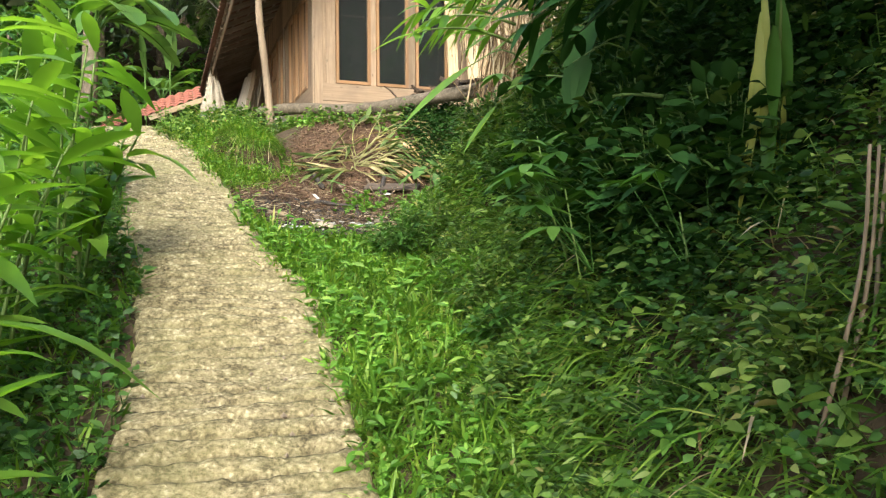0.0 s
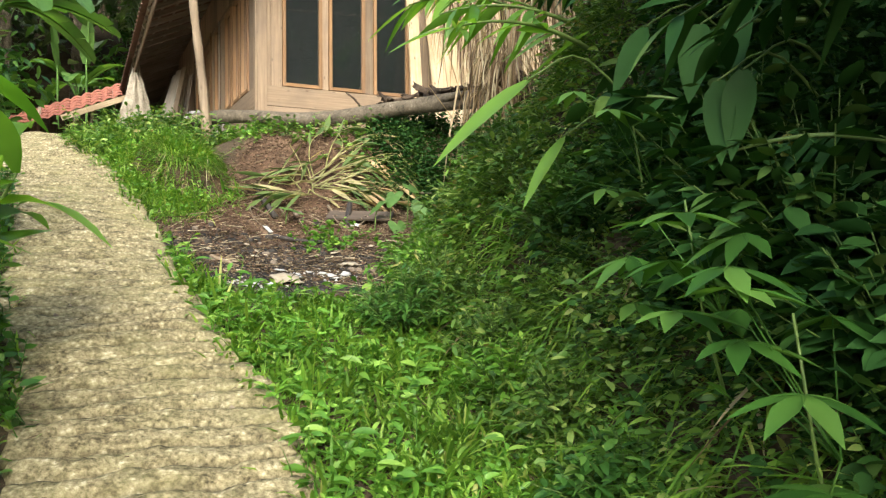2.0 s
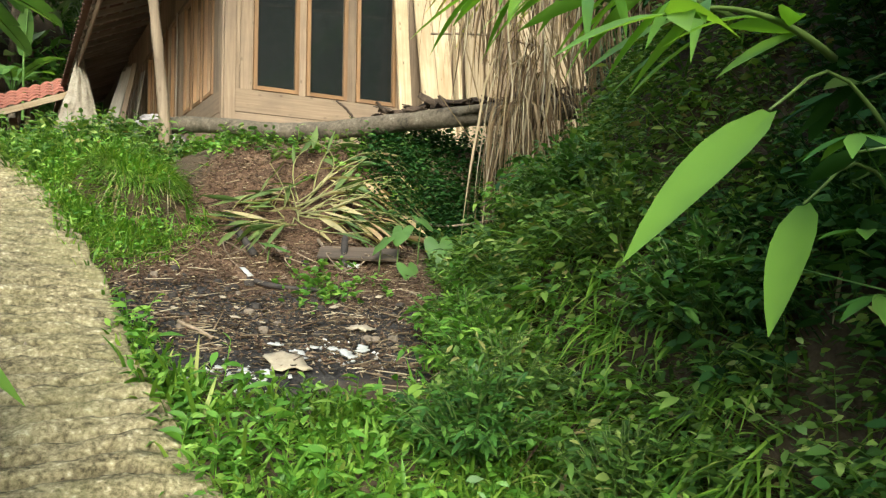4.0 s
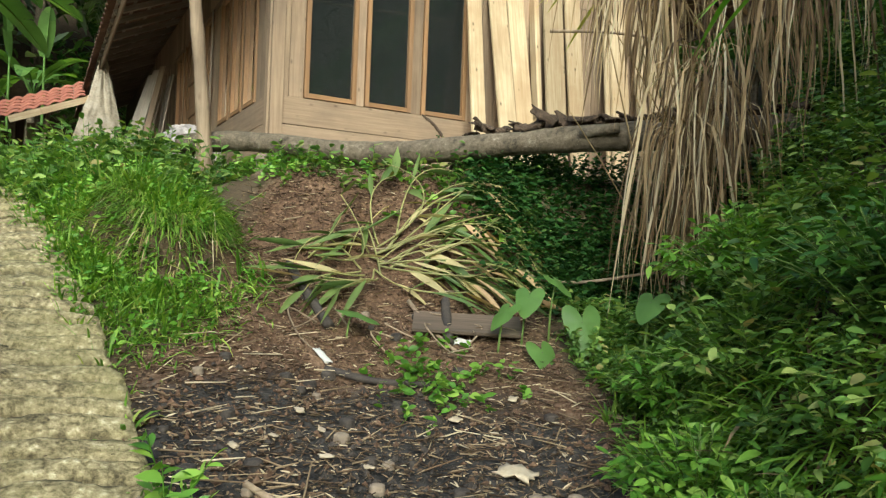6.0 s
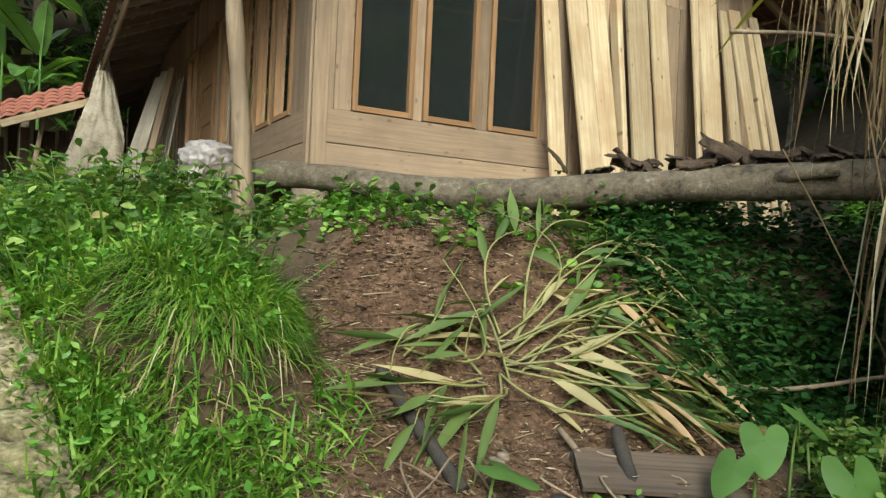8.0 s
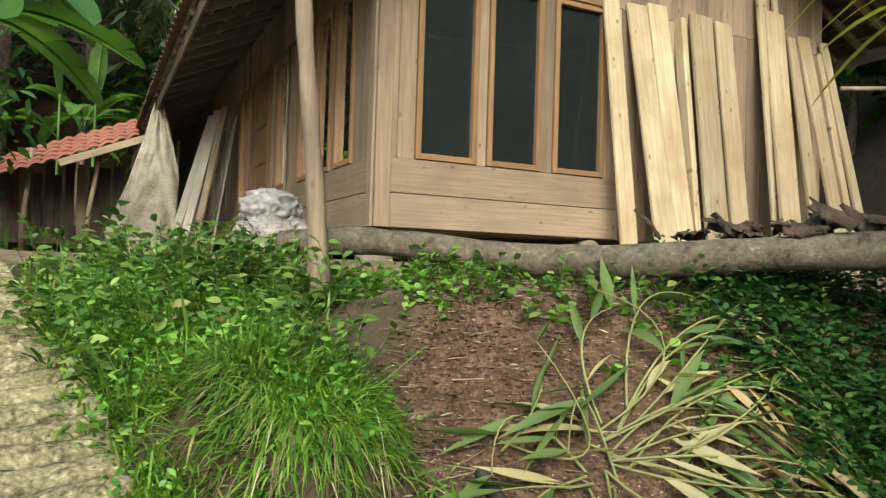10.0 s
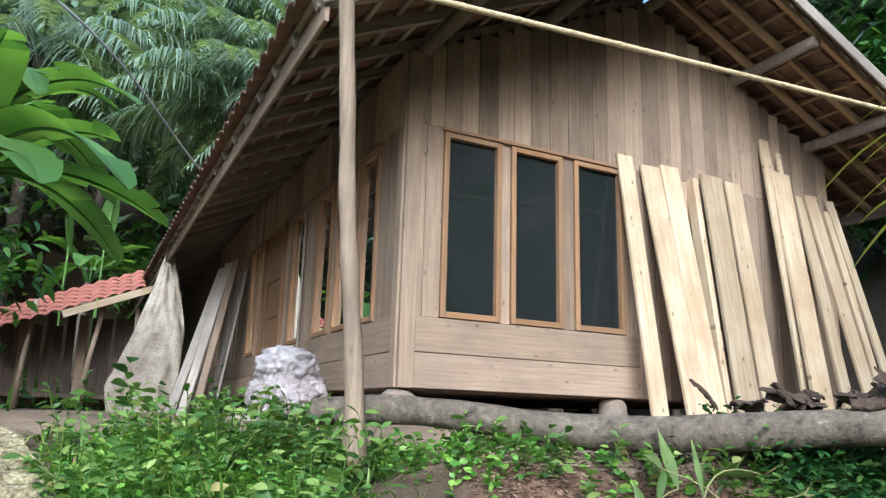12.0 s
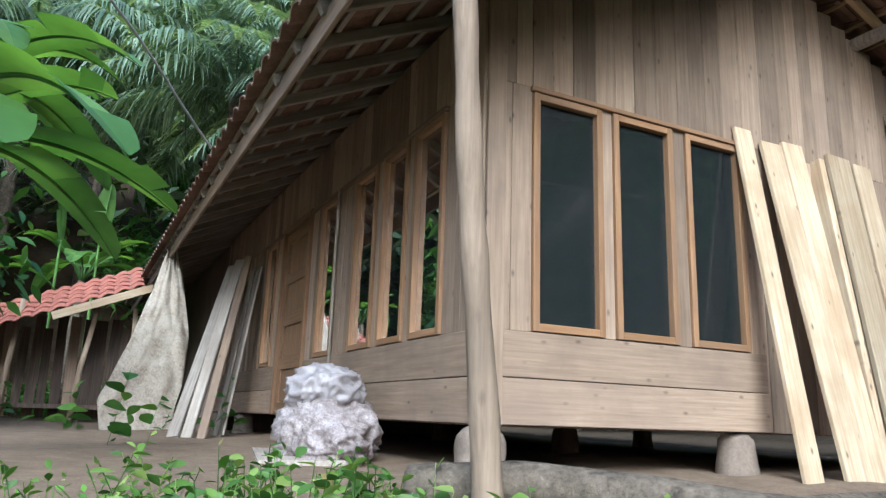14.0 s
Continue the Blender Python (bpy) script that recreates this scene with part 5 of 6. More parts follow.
tagged(b.make("hollow_weeds", SHADED_LEAF), "weeds in the hollow under the log, coloured dark for shade", "weeds", kind="stuff")
b = Bunch()
x, y = scatter(2600, -0.1, 1.0, 6.8, 8.0, lambda x, y: smooth(0.0, 0.25, x - 0.1 * (y - 7)) * (1 - smooth(0.2, 0.5, bare(x, y))), 96)
weeds(b, x, y, 0.14, 7, 0.045, 0.022, r, OVAL, 0.25, 0.4)
tufts(b, x[::5], y[::5], 8, 0.18, 0.009, r, 0.03, 0.7, 0.9)
tagged(b.make("corner_weeds", HILL_WEED), "green weeds where the bank meets the hillside", "weeds", kind="stuff")

# litter on the dug soil and on the path edge
b = Bunch()
x, y = scatter(24000, -1.9, 0.4, 5.6, 8.9, lambda x, y: smooth(0.15, 0.5, bare(x, y)), 11)
n = len(x)
b.leaves(np.stack([x, y, land(x, y) + 0.008], -1), heading(r.uniform(0, 6.28, n), r.uniform(-0.1, 0.45, n)), 0.010 + 0.05 * r.uniform(0, 1, n) ** 2, r.uniform(0.003, 0.010, n), 0.15, SMALL, 0.0, r.uniform(-0.8, 0.8, n))
x, y = scatter(2300, -1.9, 0.4, 5.3, 8.9, lambda x, y: smooth(0.15, 0.5, bare(x, y)), 12)
n = len(x)
P = np.stack([x, y, land(x, y) + 0.012], -1)
b.rods(P, P + heading(r.uniform(0, 6.28, n), r.uniform(-0.05, 0.3, n)) * (0.03 + 0.16 * r.uniform(0, 1, n) ** 2)[:, None], r.uniform(0.0015, 0.004, n))
x, y = scatter(2600, -4, 0.6, 1.2, 9, lambda x, y: (np.abs(x - path_x(y)) < 0.43) * (0.15 + smooth(0.2, 0.42, np.abs(x - path_x(y)))), 13)
n = len(x)
b.leaves(np.stack([x, y, land(x, y, False) + 0.045], -1), heading(r.uniform(0, 6.28, n), r.uniform(-0.1, 0.2, n)), r.uniform(0.01, 0.04, n), r.uniform(0.004, 0.012, n), 0.1, SMALL)
tagged(b.make("litter", LITTER), "dry leaf bits, chips and twigs on the soil", "litter", kind="stuff")

# crumbs of dug earth
xs, ys = scatter(22000, -1.8, 0.4, 5.7, 8.9, lambda x, y: smooth(0.2, 0.6, bare(x, y)) * (1 - 0.85 * np.exp(-((x + 0.72) / 0.6) ** 2 - ((y - 6.3) / 0.55) ** 2)), 14)
n = len(xs)
size = 0.002 + 0.015 * r.uniform(0, 1, n) ** 5
oct_v = np.array([(1, 0, 0), (-1, 0, 0), (0, 1, 0), (0, -1, 0), (0, 0, 1), (0, 0, -1.0)])
oct_f = np.array([(0, 2, 4), (2, 1, 4), (1, 3, 4), (3, 0, 4), (2, 0, 5), (1, 2, 5), (3, 1, 5), (0, 3, 5)])
V = oct_v[None] * size[:, None, None] * r.uniform(0.6, 1.3, (n, 6, 1)) + np.stack([xs, ys, land(xs, ys) + size * 0.4], -1)[:, None]
CRUMB = speckled("earth_crumbs", [(0.35, (0.04, 0.022, 0.013)), (0.55, (0.12, 0.072, 0.045)), (0.72, (0.24, 0.16, 0.105))], 11, 0.95)
tagged(sheet("earth_crumbs", V.reshape(-1, 3), (np.arange(n)[:, None, None] * 6 + oct_f[None]).reshape(-1, 3), CRUMB, None, "", False), "crumbs of dug brown earth on the bank", "earth", kind="stuff")

# burnt crumbs and ash flakes in the fire place, pebbles on the path
def crumbs(name, x, y, z, size, mat, label, cat, r):
    k = len(x)
    V = oct_v[None] * size[:, None, None] * r.uniform(0.6, 1.3, (k, 6, 1)) + np.stack([x, y, z + size * 0.3], -1)[:, None]
    tagged(sheet(name, V.reshape(-1, 3), (np.arange(k)[:, None, None] * 6 + oct_f[None]).reshape(-1, 3), mat, None, "", False), label, cat, kind="stuff")


rc = np.random.default_rng(303)
fire = lambda x, y: np.exp(-((x + 0.72) / 0.55) ** 2 - ((y - 6.3) / 0.5) ** 2)
x, y = scatter(9000, -1.7, 0.3, 5.5, 7.6, fire, 81)
crumbs("charcoal_crumbs", x, y, land(x, y), 0.002 + 0.017 * rc.uniform(0, 1, len(x)) ** 5, CHARRED, "black crumbs of charcoal in the fire place", "charcoal", rc)
x, y = scatter(2600, -1.2, 0.0, 5.2, 6.3, lambda x, y: np.maximum(np.exp(-((x + 0.41) / 0.16) ** 2 - ((y - 5.88) / 0.14) ** 2), np.exp(-((x + 0.78) / 0.18) ** 2 - ((y - 5.55) / 0.14) ** 2)) * smooth(-0.3, 0.2, waves(x, y, 8, 82)), 82)
crumbs("ash_flakes", x, y, land(x, y), 0.003 + 0.012 * rc.uniform(0, 1, len(x)) ** 2, PAPER, "pale ash flakes in the fire place", "ash", rc)
x, y = scatter(6500, -4, 1.2, 0.6, 9, lambda x, y: (np.abs(x - path_x(y)) < 0.44) * (0.3 + 0.7 * smooth(-0.1, 0.4, waves(x, y, 4, 83))), 83)
crumbs("pebbles", x, y, land(x, y, False) + 0.022, 0.003 + 0.011 * rc.uniform(0, 1, len(x)) ** 3, STONE, "small loose pebbles on the footpath", "pebbles", rc)

# hillside on the right
b = Bunch()
patchy = lambda x, y: 0.32 + 0.68 * smooth(-0.22, 0.22, waves(x, y, 3.3, 61) + 0.6 * waves(x, y, 8, 62))
hill = lambda x, y: smooth(-0.15, 0.25, x - foot(y)) * smooth(8.8, 7.6, y - 0.2 * x) * patchy(x, y)
# gloom: the bank's shade, put in by swapping to darker leaves
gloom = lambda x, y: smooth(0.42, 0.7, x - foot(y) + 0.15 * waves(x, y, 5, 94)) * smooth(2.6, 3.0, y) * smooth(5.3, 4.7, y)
mound = lambda x, y: 0.20 * smooth(0.0, 0.5, waves(x, y, 5.5, 91)) * smooth(0.0, 0.4, x - foot(y))
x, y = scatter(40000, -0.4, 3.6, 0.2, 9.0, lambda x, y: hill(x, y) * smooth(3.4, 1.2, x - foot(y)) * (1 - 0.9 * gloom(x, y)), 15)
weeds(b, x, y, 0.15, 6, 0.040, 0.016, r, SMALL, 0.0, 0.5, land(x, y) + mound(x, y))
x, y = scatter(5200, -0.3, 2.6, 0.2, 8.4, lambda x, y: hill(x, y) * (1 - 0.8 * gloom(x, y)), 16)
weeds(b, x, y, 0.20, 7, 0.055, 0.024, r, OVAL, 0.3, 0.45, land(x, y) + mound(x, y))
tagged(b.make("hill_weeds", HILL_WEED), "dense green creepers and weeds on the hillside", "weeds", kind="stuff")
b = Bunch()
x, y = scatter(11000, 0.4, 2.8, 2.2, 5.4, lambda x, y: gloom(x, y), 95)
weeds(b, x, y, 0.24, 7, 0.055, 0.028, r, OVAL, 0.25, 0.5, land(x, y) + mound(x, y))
tagged(b.make("hill_ivy", SHADED_LEAF), "broad ivy leaves on the steep bank, coloured dark for shade", "creeper", kind="stuff")
b = Bunch()
x, y = scatter(9000, -0.4, 2.6, 0.2, 8.2, lambda x, y: hill(x, y) * (0.35 + 0.65 * smooth(0.1, 0.7, waves(x, y, 2.5, 41) + 0.3)) * (1 - 0.9 * gloom(x, y)), 17)
grass(b, x, y, 0.24, 0.010, r, 0.6, 0.9)
x, y = scatter(1500, -0.4, 1.9, 0.8, 7.4, lambda x, y: smooth(-0.2, 0.1, x - foot(y)) * smooth(1.2, 0.5, x - foot(y)) * (1 - 0.8 * gloom(x, y)), 75)
tufts(b, x, y, 14, 0.22, 0.011, r, 0.03, 0.7, 1.0)
tagged(b.make("hill_grass", GRASS), "drooping grass on the hillside", "grass", kind="stuff")
b = Bunch()
x, y = scatter(3600, 0.0, 1.9, 0.8, 6.4, lambda x, y: smooth(-0.1, 0.15, x - foot(y)) * (0.10 + smooth(0.1, 0.5, waves(x, y, 2.7, 63))), 20)
n = len(x)
P = np.stack([x, y, land(x, y) + 0.10], -1)
b.leaves(P, heading(r.uniform(0, 6.28, n), r.uniform(-1.4, 0.3, n)), r.uniform(0.08, 0.34, n), r.uniform(0.005, 0.014, n), 0.3, BLADE)
tagged(b.make("dead_grass", DRY_LEAF), "dead grass stalks hanging on the hillside", "dead grass", kind="stuff")


def bush(x, y, R, H, count, L, W, mat, seed, label, prof=OVAL):
    """A small bush: stems fan out from its foot, leaves crowd towards their ends."""
    r = np.random.default_rng(seed)
    base = np.array([x, y, float(land(x, y)) - 0.03])
    root = new("bush")
    root.location = base
    tagged(root, label, "bush", "bushes at the foot of the hillside")
    S = unit(slope_dir(np.array([x]), np.array([y])))[0]
    az, el = r.uniform(0, 6.28, count), r.uniform(0.15, 1.5, count)
    tips = base + heading(az, el) * np.array([R, R, H]) * r.uniform(0.75, 1.1, count)[:, None] + S * 0.5 * R * (1 - np.sin(el))[:, None]
    b = Bunch()
    b.rods(np.tile(base, (count, 1)), tips, 0.003, -0.06 * R)
    under(b.make("branching_stem", STEM), root)
    b = Bunch()
    for k in range(11):
        f = 0.35 + 0.65 * (k + r.uniform(0, 1, count)) / 11
        at = base + (tips - base) * f[:, None] + np.array([0, 0, 0.06 * R]) * (4 * f * (1 - f))[:, None]
        l = L * r.uniform(0.6, 1.25, count)
        b.leaves(at, heading(az + r.normal(size=count) * 1.1, el * 0.5 + r.uniform(-0.5, 0.5, count)), l, l * W / L, r.uniform(0.1, 0.6, count), prof, 0.3, r.uniform(-0.7, 0.7, count))
    under(b.make("leaves", mat), root)


r = np.random.default_rng(606)
for k, (y, d, R, H, count, L, W, mat) in enumerate([
        (5.05, -0.20, 0.30, 0.34, 150, 0.055, 0.016, WEED), (5.30, 0.05, 0.32, 0.38, 150, 0.050, 0.016, HILL_WEED), (4.75, 0.15, 0.26, 0.34, 110, 0.05, 0.018, HILL_WEED), (5.65, 0.15, 0.30, 0.32, 130, 0.055, 0.018, BRIGHT_WEED),
        (4.45, 0.10, 0.24, 0.30, 90, 0.06, 0.020, BRIGHT_WEED), (4.1, 0.22, 0.24, 0.3, 90, 0.055, 0.020, HILL_WEED), (3.7, 0.22, 0.22, 0.28, 80, 0.06, 0.024, WEED), (3.3, 0.15, 0.20, 0.24, 70, 0.06, 0.026, HILL_WEED),
        (6.05, 0.10, 0.28, 0.30, 120, 0.055, 0.022, BRIGHT_WEED), (6.35, 0.35, 0.32, 0.36, 130, 0.06, 0.026, HILL_WEED), (6.7, 0.15, 0.28, 0.32, 120, 0.055, 0.018, BRIGHT_WEED), (6.95, 0.42, 0.32, 0.4, 130, 0.055, 0.024, BRIGHT_WEED), (7.25, 0.2, 0.26, 0.34, 110, 0.05, 0.018, HILL_WEED),
        (5.9, 0.60, 0.34, 0.36, 130, 0.052, 0.022, WEED), (5.4, 0.55, 0.32, 0.4, 120, 0.052, 0.022, HILL_WEED), (4.9, 0.50, 0.3, 0.4, 110, 0.052, 0.022, WEED), (2.35, 0.42, 0.2, 0.22, 90, 0.042, 0.022, WEED), (2.5, 0.22, 0.16, 0.18, 80, 0.04, 0.020, HILL_WEED), (2.05, 0.60, 0.18, 0.2, 80, 0.042, 0.022, HILL_WEED),
        # these four carry the bank's shade in a darkened leaf colour
        (3.1, 0.62, 0.30, 0.5, 110, 0.09, 0.045, SHADED_LEAF), (3.5, 0.70, 0.34, 0.6, 120, 0.09, 0.045, SHADED_LEAF), (3.9, 0.72, 0.34, 0.6, 120, 0.09, 0.045, SHADED_LEAF), (2.8, 0.75, 0.28, 0.5, 100, 0.09, 0.045, SHADED_LEAF)]):
    bush(float(foot(y)) + d, y, R, H, count, L, W, mat, 3000 + k, "low leafy green bush at the foot of the bank")

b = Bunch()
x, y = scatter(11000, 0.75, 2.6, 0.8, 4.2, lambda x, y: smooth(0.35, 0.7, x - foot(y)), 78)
# the far creepers get the darkened leaf, so shade is in their colour
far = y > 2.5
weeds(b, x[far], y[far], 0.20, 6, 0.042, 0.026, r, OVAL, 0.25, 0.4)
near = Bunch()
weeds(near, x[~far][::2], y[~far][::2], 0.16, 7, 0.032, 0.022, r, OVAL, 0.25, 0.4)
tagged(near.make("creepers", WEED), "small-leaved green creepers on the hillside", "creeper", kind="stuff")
tagged(b.make("ivy", SHADED_LEAF), "ivy-like creepers covering the hillside, coloured dark for shade", "creeper", kind="stuff")

# far slope behind the house on the right, and rough growth behind the yard
b = Bunch()
x, y = scatter(9000, 2.6, 9.0, 8.5, 17.0, lambda x, y: smooth(-0.1, 0.5, x - foot(y)) * (0.3 + 0.7 * smooth(-0.1, 0.5, waves(x, y, 1.4, 51))), 21)
weeds(b, x, y, 0.25, 5, 0.11, 0.05, r, SMALL, 0.0, 0.4)
tagged(b.make("slope_weeds", BRIGHT_WEED), "green weeds on the earth slope behind the house", "weeds", kind="stuff")
b = Bunch()
x, y = scatter(6000, -16, -4.2, 9.2, 26, lambda x, y: (1 - yard(x, y)) * smooth(0.3, 1.2, np.hypot(x + 7.6, y - 19.2) - 1.6), 22)
weeds(b, x, y, 0.6, 6, 0.22, 0.10, r, OVAL, 0.2, 0.4)
tagged(b.make("yard_edge_weeds", WEED), "rank green growth beyond the yard", "weeds", kind="stuff")

b = Bunch()
x, y = scatter(30000, -16, 9, -9, 12, lambda x, y: off_path(x, y, 0.5) * (1 - yard(x, y)) * np.maximum(np.maximum(smooth(-4.2, -5.2, x), smooth(1.2, 0.4, y)), smooth(3.0, 4.0, x) * (y < 8.5)), 85)
grass(b, x, y, 0.32, 0.03, r, 0.6, 0.7)
x, y = x[::4] + 0.1, y[::4] + 0.1
weeds(b, x, y, 0.3, 6, 0.10, 0.05, r, OVAL, 0.2, 0.4)
tagged(b.make("rough_growth", WEED), "rough grass and weeds on the slopes around", "grass", kind="stuff")

# ---- single plants ----
def ginger(x, y, h, lean_az, lean, n_leaves, seed, mat=GINGER, L=0.36, W=0.085, z=None):
    r = np.random.default_rng(seed)
    base = np.array([x, y, float(land(x, y)) - 0.02 if z is None else z])
    t = np.linspace(0, 1, 12)
    off = lean * t ** 1.7
    C = base + np.stack([np.cos(lean_az) * off, np.sin(lean_az) * off, h * t * (1 - 0.12 * lean * t)], -1)
    root = new("ginger_plant")
    root.location = base
    tagged(root, "tall leafy green ginger stalk beside the footpath", "plant", "ginger plants")
    under(tube("stem", C, np.linspace(0.011, 0.005, 12), STEM, None, "", 6, 0.0, seed), root)
    k = n_leaves
    f = np.linspace(0.22, 1.0, k)
    at = np.stack([np.interp(f, t, C[:, j]) for j in range(3)], -1)
    plane_az = r.uniform(0, 6.28)
    az = plane_az + np.where(np.arange(k) % 2, 0, np.pi) + r.normal(size=k) * 0.35
    b = Bunch()
    b.leaves(at, heading(az, r.uniform(0.35, 0.95, k)), L * r.uniform(0.75, 1.25, k), W * r.uniform(0.8, 1.2, k), r.uniform(0.25, 0.75, k), LONG, 0.3, r.uniform(-0.35, 0.35, k))
    under(b.make("leaves", mat), root)
    return root


r = np.random.default_rng(404)
k = 0
while k < 34:
    yy = r.uniform(1.7, 5.6)
    xx_ = float(path_x(yy)) - r.uniform(0.72, 1.75)
    ginger(xx_, yy, r.uniform(0.85, 1.65), r.uniform(-0.9, 0.9), r.uniform(0.05, 0.4), int(r.integers(9, 14)), 500 + k, GINGER, 0.44, 0.098)
    k += 1
for k, (x, y, h, lean) in enumerate([(-1.3, 2.75, 0.95, 0.25), (-1.4, 2.9, 1.15, 0.25), (-1.45, 3.3, 1.0, 0.25), (-1.7, 3.6, 1.2, 0.3), (-1.3, 2.3, 1.1, 0.15), (-1.3, 2.0, 1.3, 0.15)]):
    ginger(x, y, h, r.uniform(-0.6, 0.3), lean, 15, 700 + k)


def big_leaf(bunch, base, az, el, L, W, bend, rips, seed):
    """A banana leaf: midrib and two blades with rips towards the edge."""
    r = np.random.default_rng(seed)
    k, q = 22, 4
    s = np.linspace(0, 1, k)
    D = heading(np.array(az), np.array(el))
    c = np.array(base) + D * (L * s)[:, None]
    c[:, 2] -= bend * L * s ** 2
    T = np.gradient(c, axis=0)
    T /= np.linalg.norm(T, axis=1)[:, None]
    side = np.cross(T, UP)
    side /= np.linalg.norm(side, axis=1)[:, None]
    nor = np.cross(side, T)
    w = W / 2 * np.clip(np.sin(np.pi * np.clip(0.06 + 0.94 * s, 0, 1)) ** 0.45, 0.04, 1)
    for sg in (-1, 1):
        cuts = sorted(set([0, k - 1] + list(r.choice(np.arange(2, k - 2), rips, replace=False))))
        for a, e in zip(cuts, cuts[1:]):
            ss = np.arange(a, e + 1)
            j = np.linspace(0, 1, q)
            sag = r.uniform(0.05, 0.5)
            v = c[ss][:, None] + sg * side[ss][:, None] * (w[ss][:, None] * j)[..., None] * (1 - 0.25 * sag) + nor[ss][:, None] * ((0.25 * w[ss][:, None]) * (j - 2.0 * sag * j ** 2))[..., None] + T[ss][:, None] * (0.25 * w[ss][:, None] * j)[..., None]
            bunch.add(v, grid_faces(len(ss), q))
    v, f, _ = tube_arrays(c - nor * 0.012, np.linspace(0.022, 0.004, k), 5)
    bunch.add(v[:-2], f)


def banana(x, y, z, h, n, L, W, seed, label, aim=None, span=6.28):
    r = np.random.default_rng(seed)
    root = new("banana_plant")
    root.location = (x, y, z)
    tagged(root, label, "banana plant", "banana plants")
    under(tube("trunk", [(x, y, z - 0.1), (x + 0.05, y, z + h * 0.5), (x + 0.08, y + 0.03, z + h)], [0.11, 0.095, 0.07], BARK, None, "brown sheathed banana trunk", 12, 0.03, seed), root)
    for k in range(n):
        az = (aim if aim is not None else 0) + span * ((k + 0.5) / n - 0.5) + r.uniform(-0.25, 0.25)
        b = Bunch()
        p = np.array([x + 0.08, y + 0.03, z + h - 0.05])
        d = heading(np.array(az), np.array(1.1))
        q = p + d * 0.4
        b.rods(p[None], q[None], 0.03, 0, 6, 3)
        big_leaf(b, q, az, r.uniform(0.35, 1.0), L * r.uniform(0.8, 1.1), W * r.uniform(0.85, 1.1), r.uniform(0.35, 0.85), int(r.integers(3, 8)), seed * 31 + k)
        under(b.make("leaf", BANANA), root)
    return root


banana(-6.4, 12.6, 3.2, 2.75, 9, 1.9, 0.55, 3, "banana plant with large drooping leaves beside the yard", -0.2, 5.2)
banana(-5.05, 10.3, float(land(-5.05, 10.3)), 4.6 - float(land(-5.05, 10.3)), 6, 1.5, 0.46, 5, "banana plant with broad green leaves beside the yard", 0.0, 2.4)
banana(-9.2, 21.6, 3.4, 2.6, 8, 1.6, 0.45, 7, "banana plant growing behind the shed roof")
banana(-10.6, 20.4, 3.4, 2.2, 7, 1.5, 0.4, 9, "banana plant growing behind the shed roof")
banana(7.4, 14.5, float(land(7.4, 14.5)), 2.4, 8, 1.7, 0.5, 11, "banana plant on the slope behind the house")
banana(8.2, 17.5, float(land(8.2, 17.5)), 2.6, 8, 1.7, 0.5, 13, "banana plant on the slope behind the house")


def young_leaf(x, y, z, L, W, seed):
    root = new("young_banana_leaf")
    root.location = (x, y, z)
    tagged(root, "upright pale green young banana leaf behind the shed", "leaf", "young banana leaves")
    b = Bunch()
    r = np.random.default_rng(seed)
    big_leaf(b, (x, y, z), r.uniform(0, 6), 1.45, L, W, 0.05, 1, seed)
    b.rods(np.array([[x, y, z - 2.4]]), np.array([[x, y, z]]), 0.04, 0, 6, 3)
    under(b.make("blade", BANANA), root)


young_leaf(-9.15, 20.6, 6.6, 1.15, 0.42, 1)
young_leaf(-8.55, 20.9, 6.7, 1.2, 0.42, 4)


def heart_leaf(x, y, h, size, az, tilt, mat=None, label="broad heart-shaped taro leaf on a thin stem"):
    root = new("taro_plant")
    z0 = float(land(x, y))
    root.location = (x, y, z0)
    tagged(root, label, "plant", "taro plants")
    k = 40
    t = np.linspace(-np.pi, np.pi, k, endpoint=False)
    rad = size * (0.42 + 0.40 * np.exp(-(np.abs(t) / 0.55) ** 1.3) + 0.14 * np.exp(-((np.abs(t) - 2.3) / 0.55) ** 2) - 0.34 * np.exp(-((np.abs(t) - np.pi) / 0.32) ** 2))
    px, py = rad * np.cos(t), rad * np.sin(t) * 0.95
    ring = np.stack([px, py, -0.10 * size * (px / size + 0.2) ** 2 - 0.12 * np.abs(py) + 0.02 * size * np.sin(t * 5)], -1)
    mid = ring * np.array([0.5, 0.5, 0.3])
    v = np.vstack([[0, 0, 0.0], mid, ring])
    f = [(0, 1 + i, 1 + (i + 1) % k) for i in range(k)]
    f4 = [(1 + i, 1 + k + i, 1 + k + (i + 1) % k, 1 + (i + 1) % k) for i in range(k)]
    M = Matrix.Translation((x + 0.03, y, z0 + h)) @ pose(0, 0, 0, 0, 0, degrees_(az)) @ pose(0, 0, 0, 0, degrees_(tilt), 0)
    me = bpy.data.meshes.new("leaf")
    me.from_pydata([tuple(M @ Vector(p)) for p in v], [], f + f4)
    me.shade_smooth()
    under(link(me, "leaf", mat or BANANA), root)
    under(tube("stem", curve_pts([(x, y, z0 - 0.02), (x + 0.01, y, z0 + h * 0.6), (x + 0.03, y, z0 + h)], 6), np.linspace(0.006, 0.004, 6), STEM, None, "", 6), root)


degrees_ = math.degrees
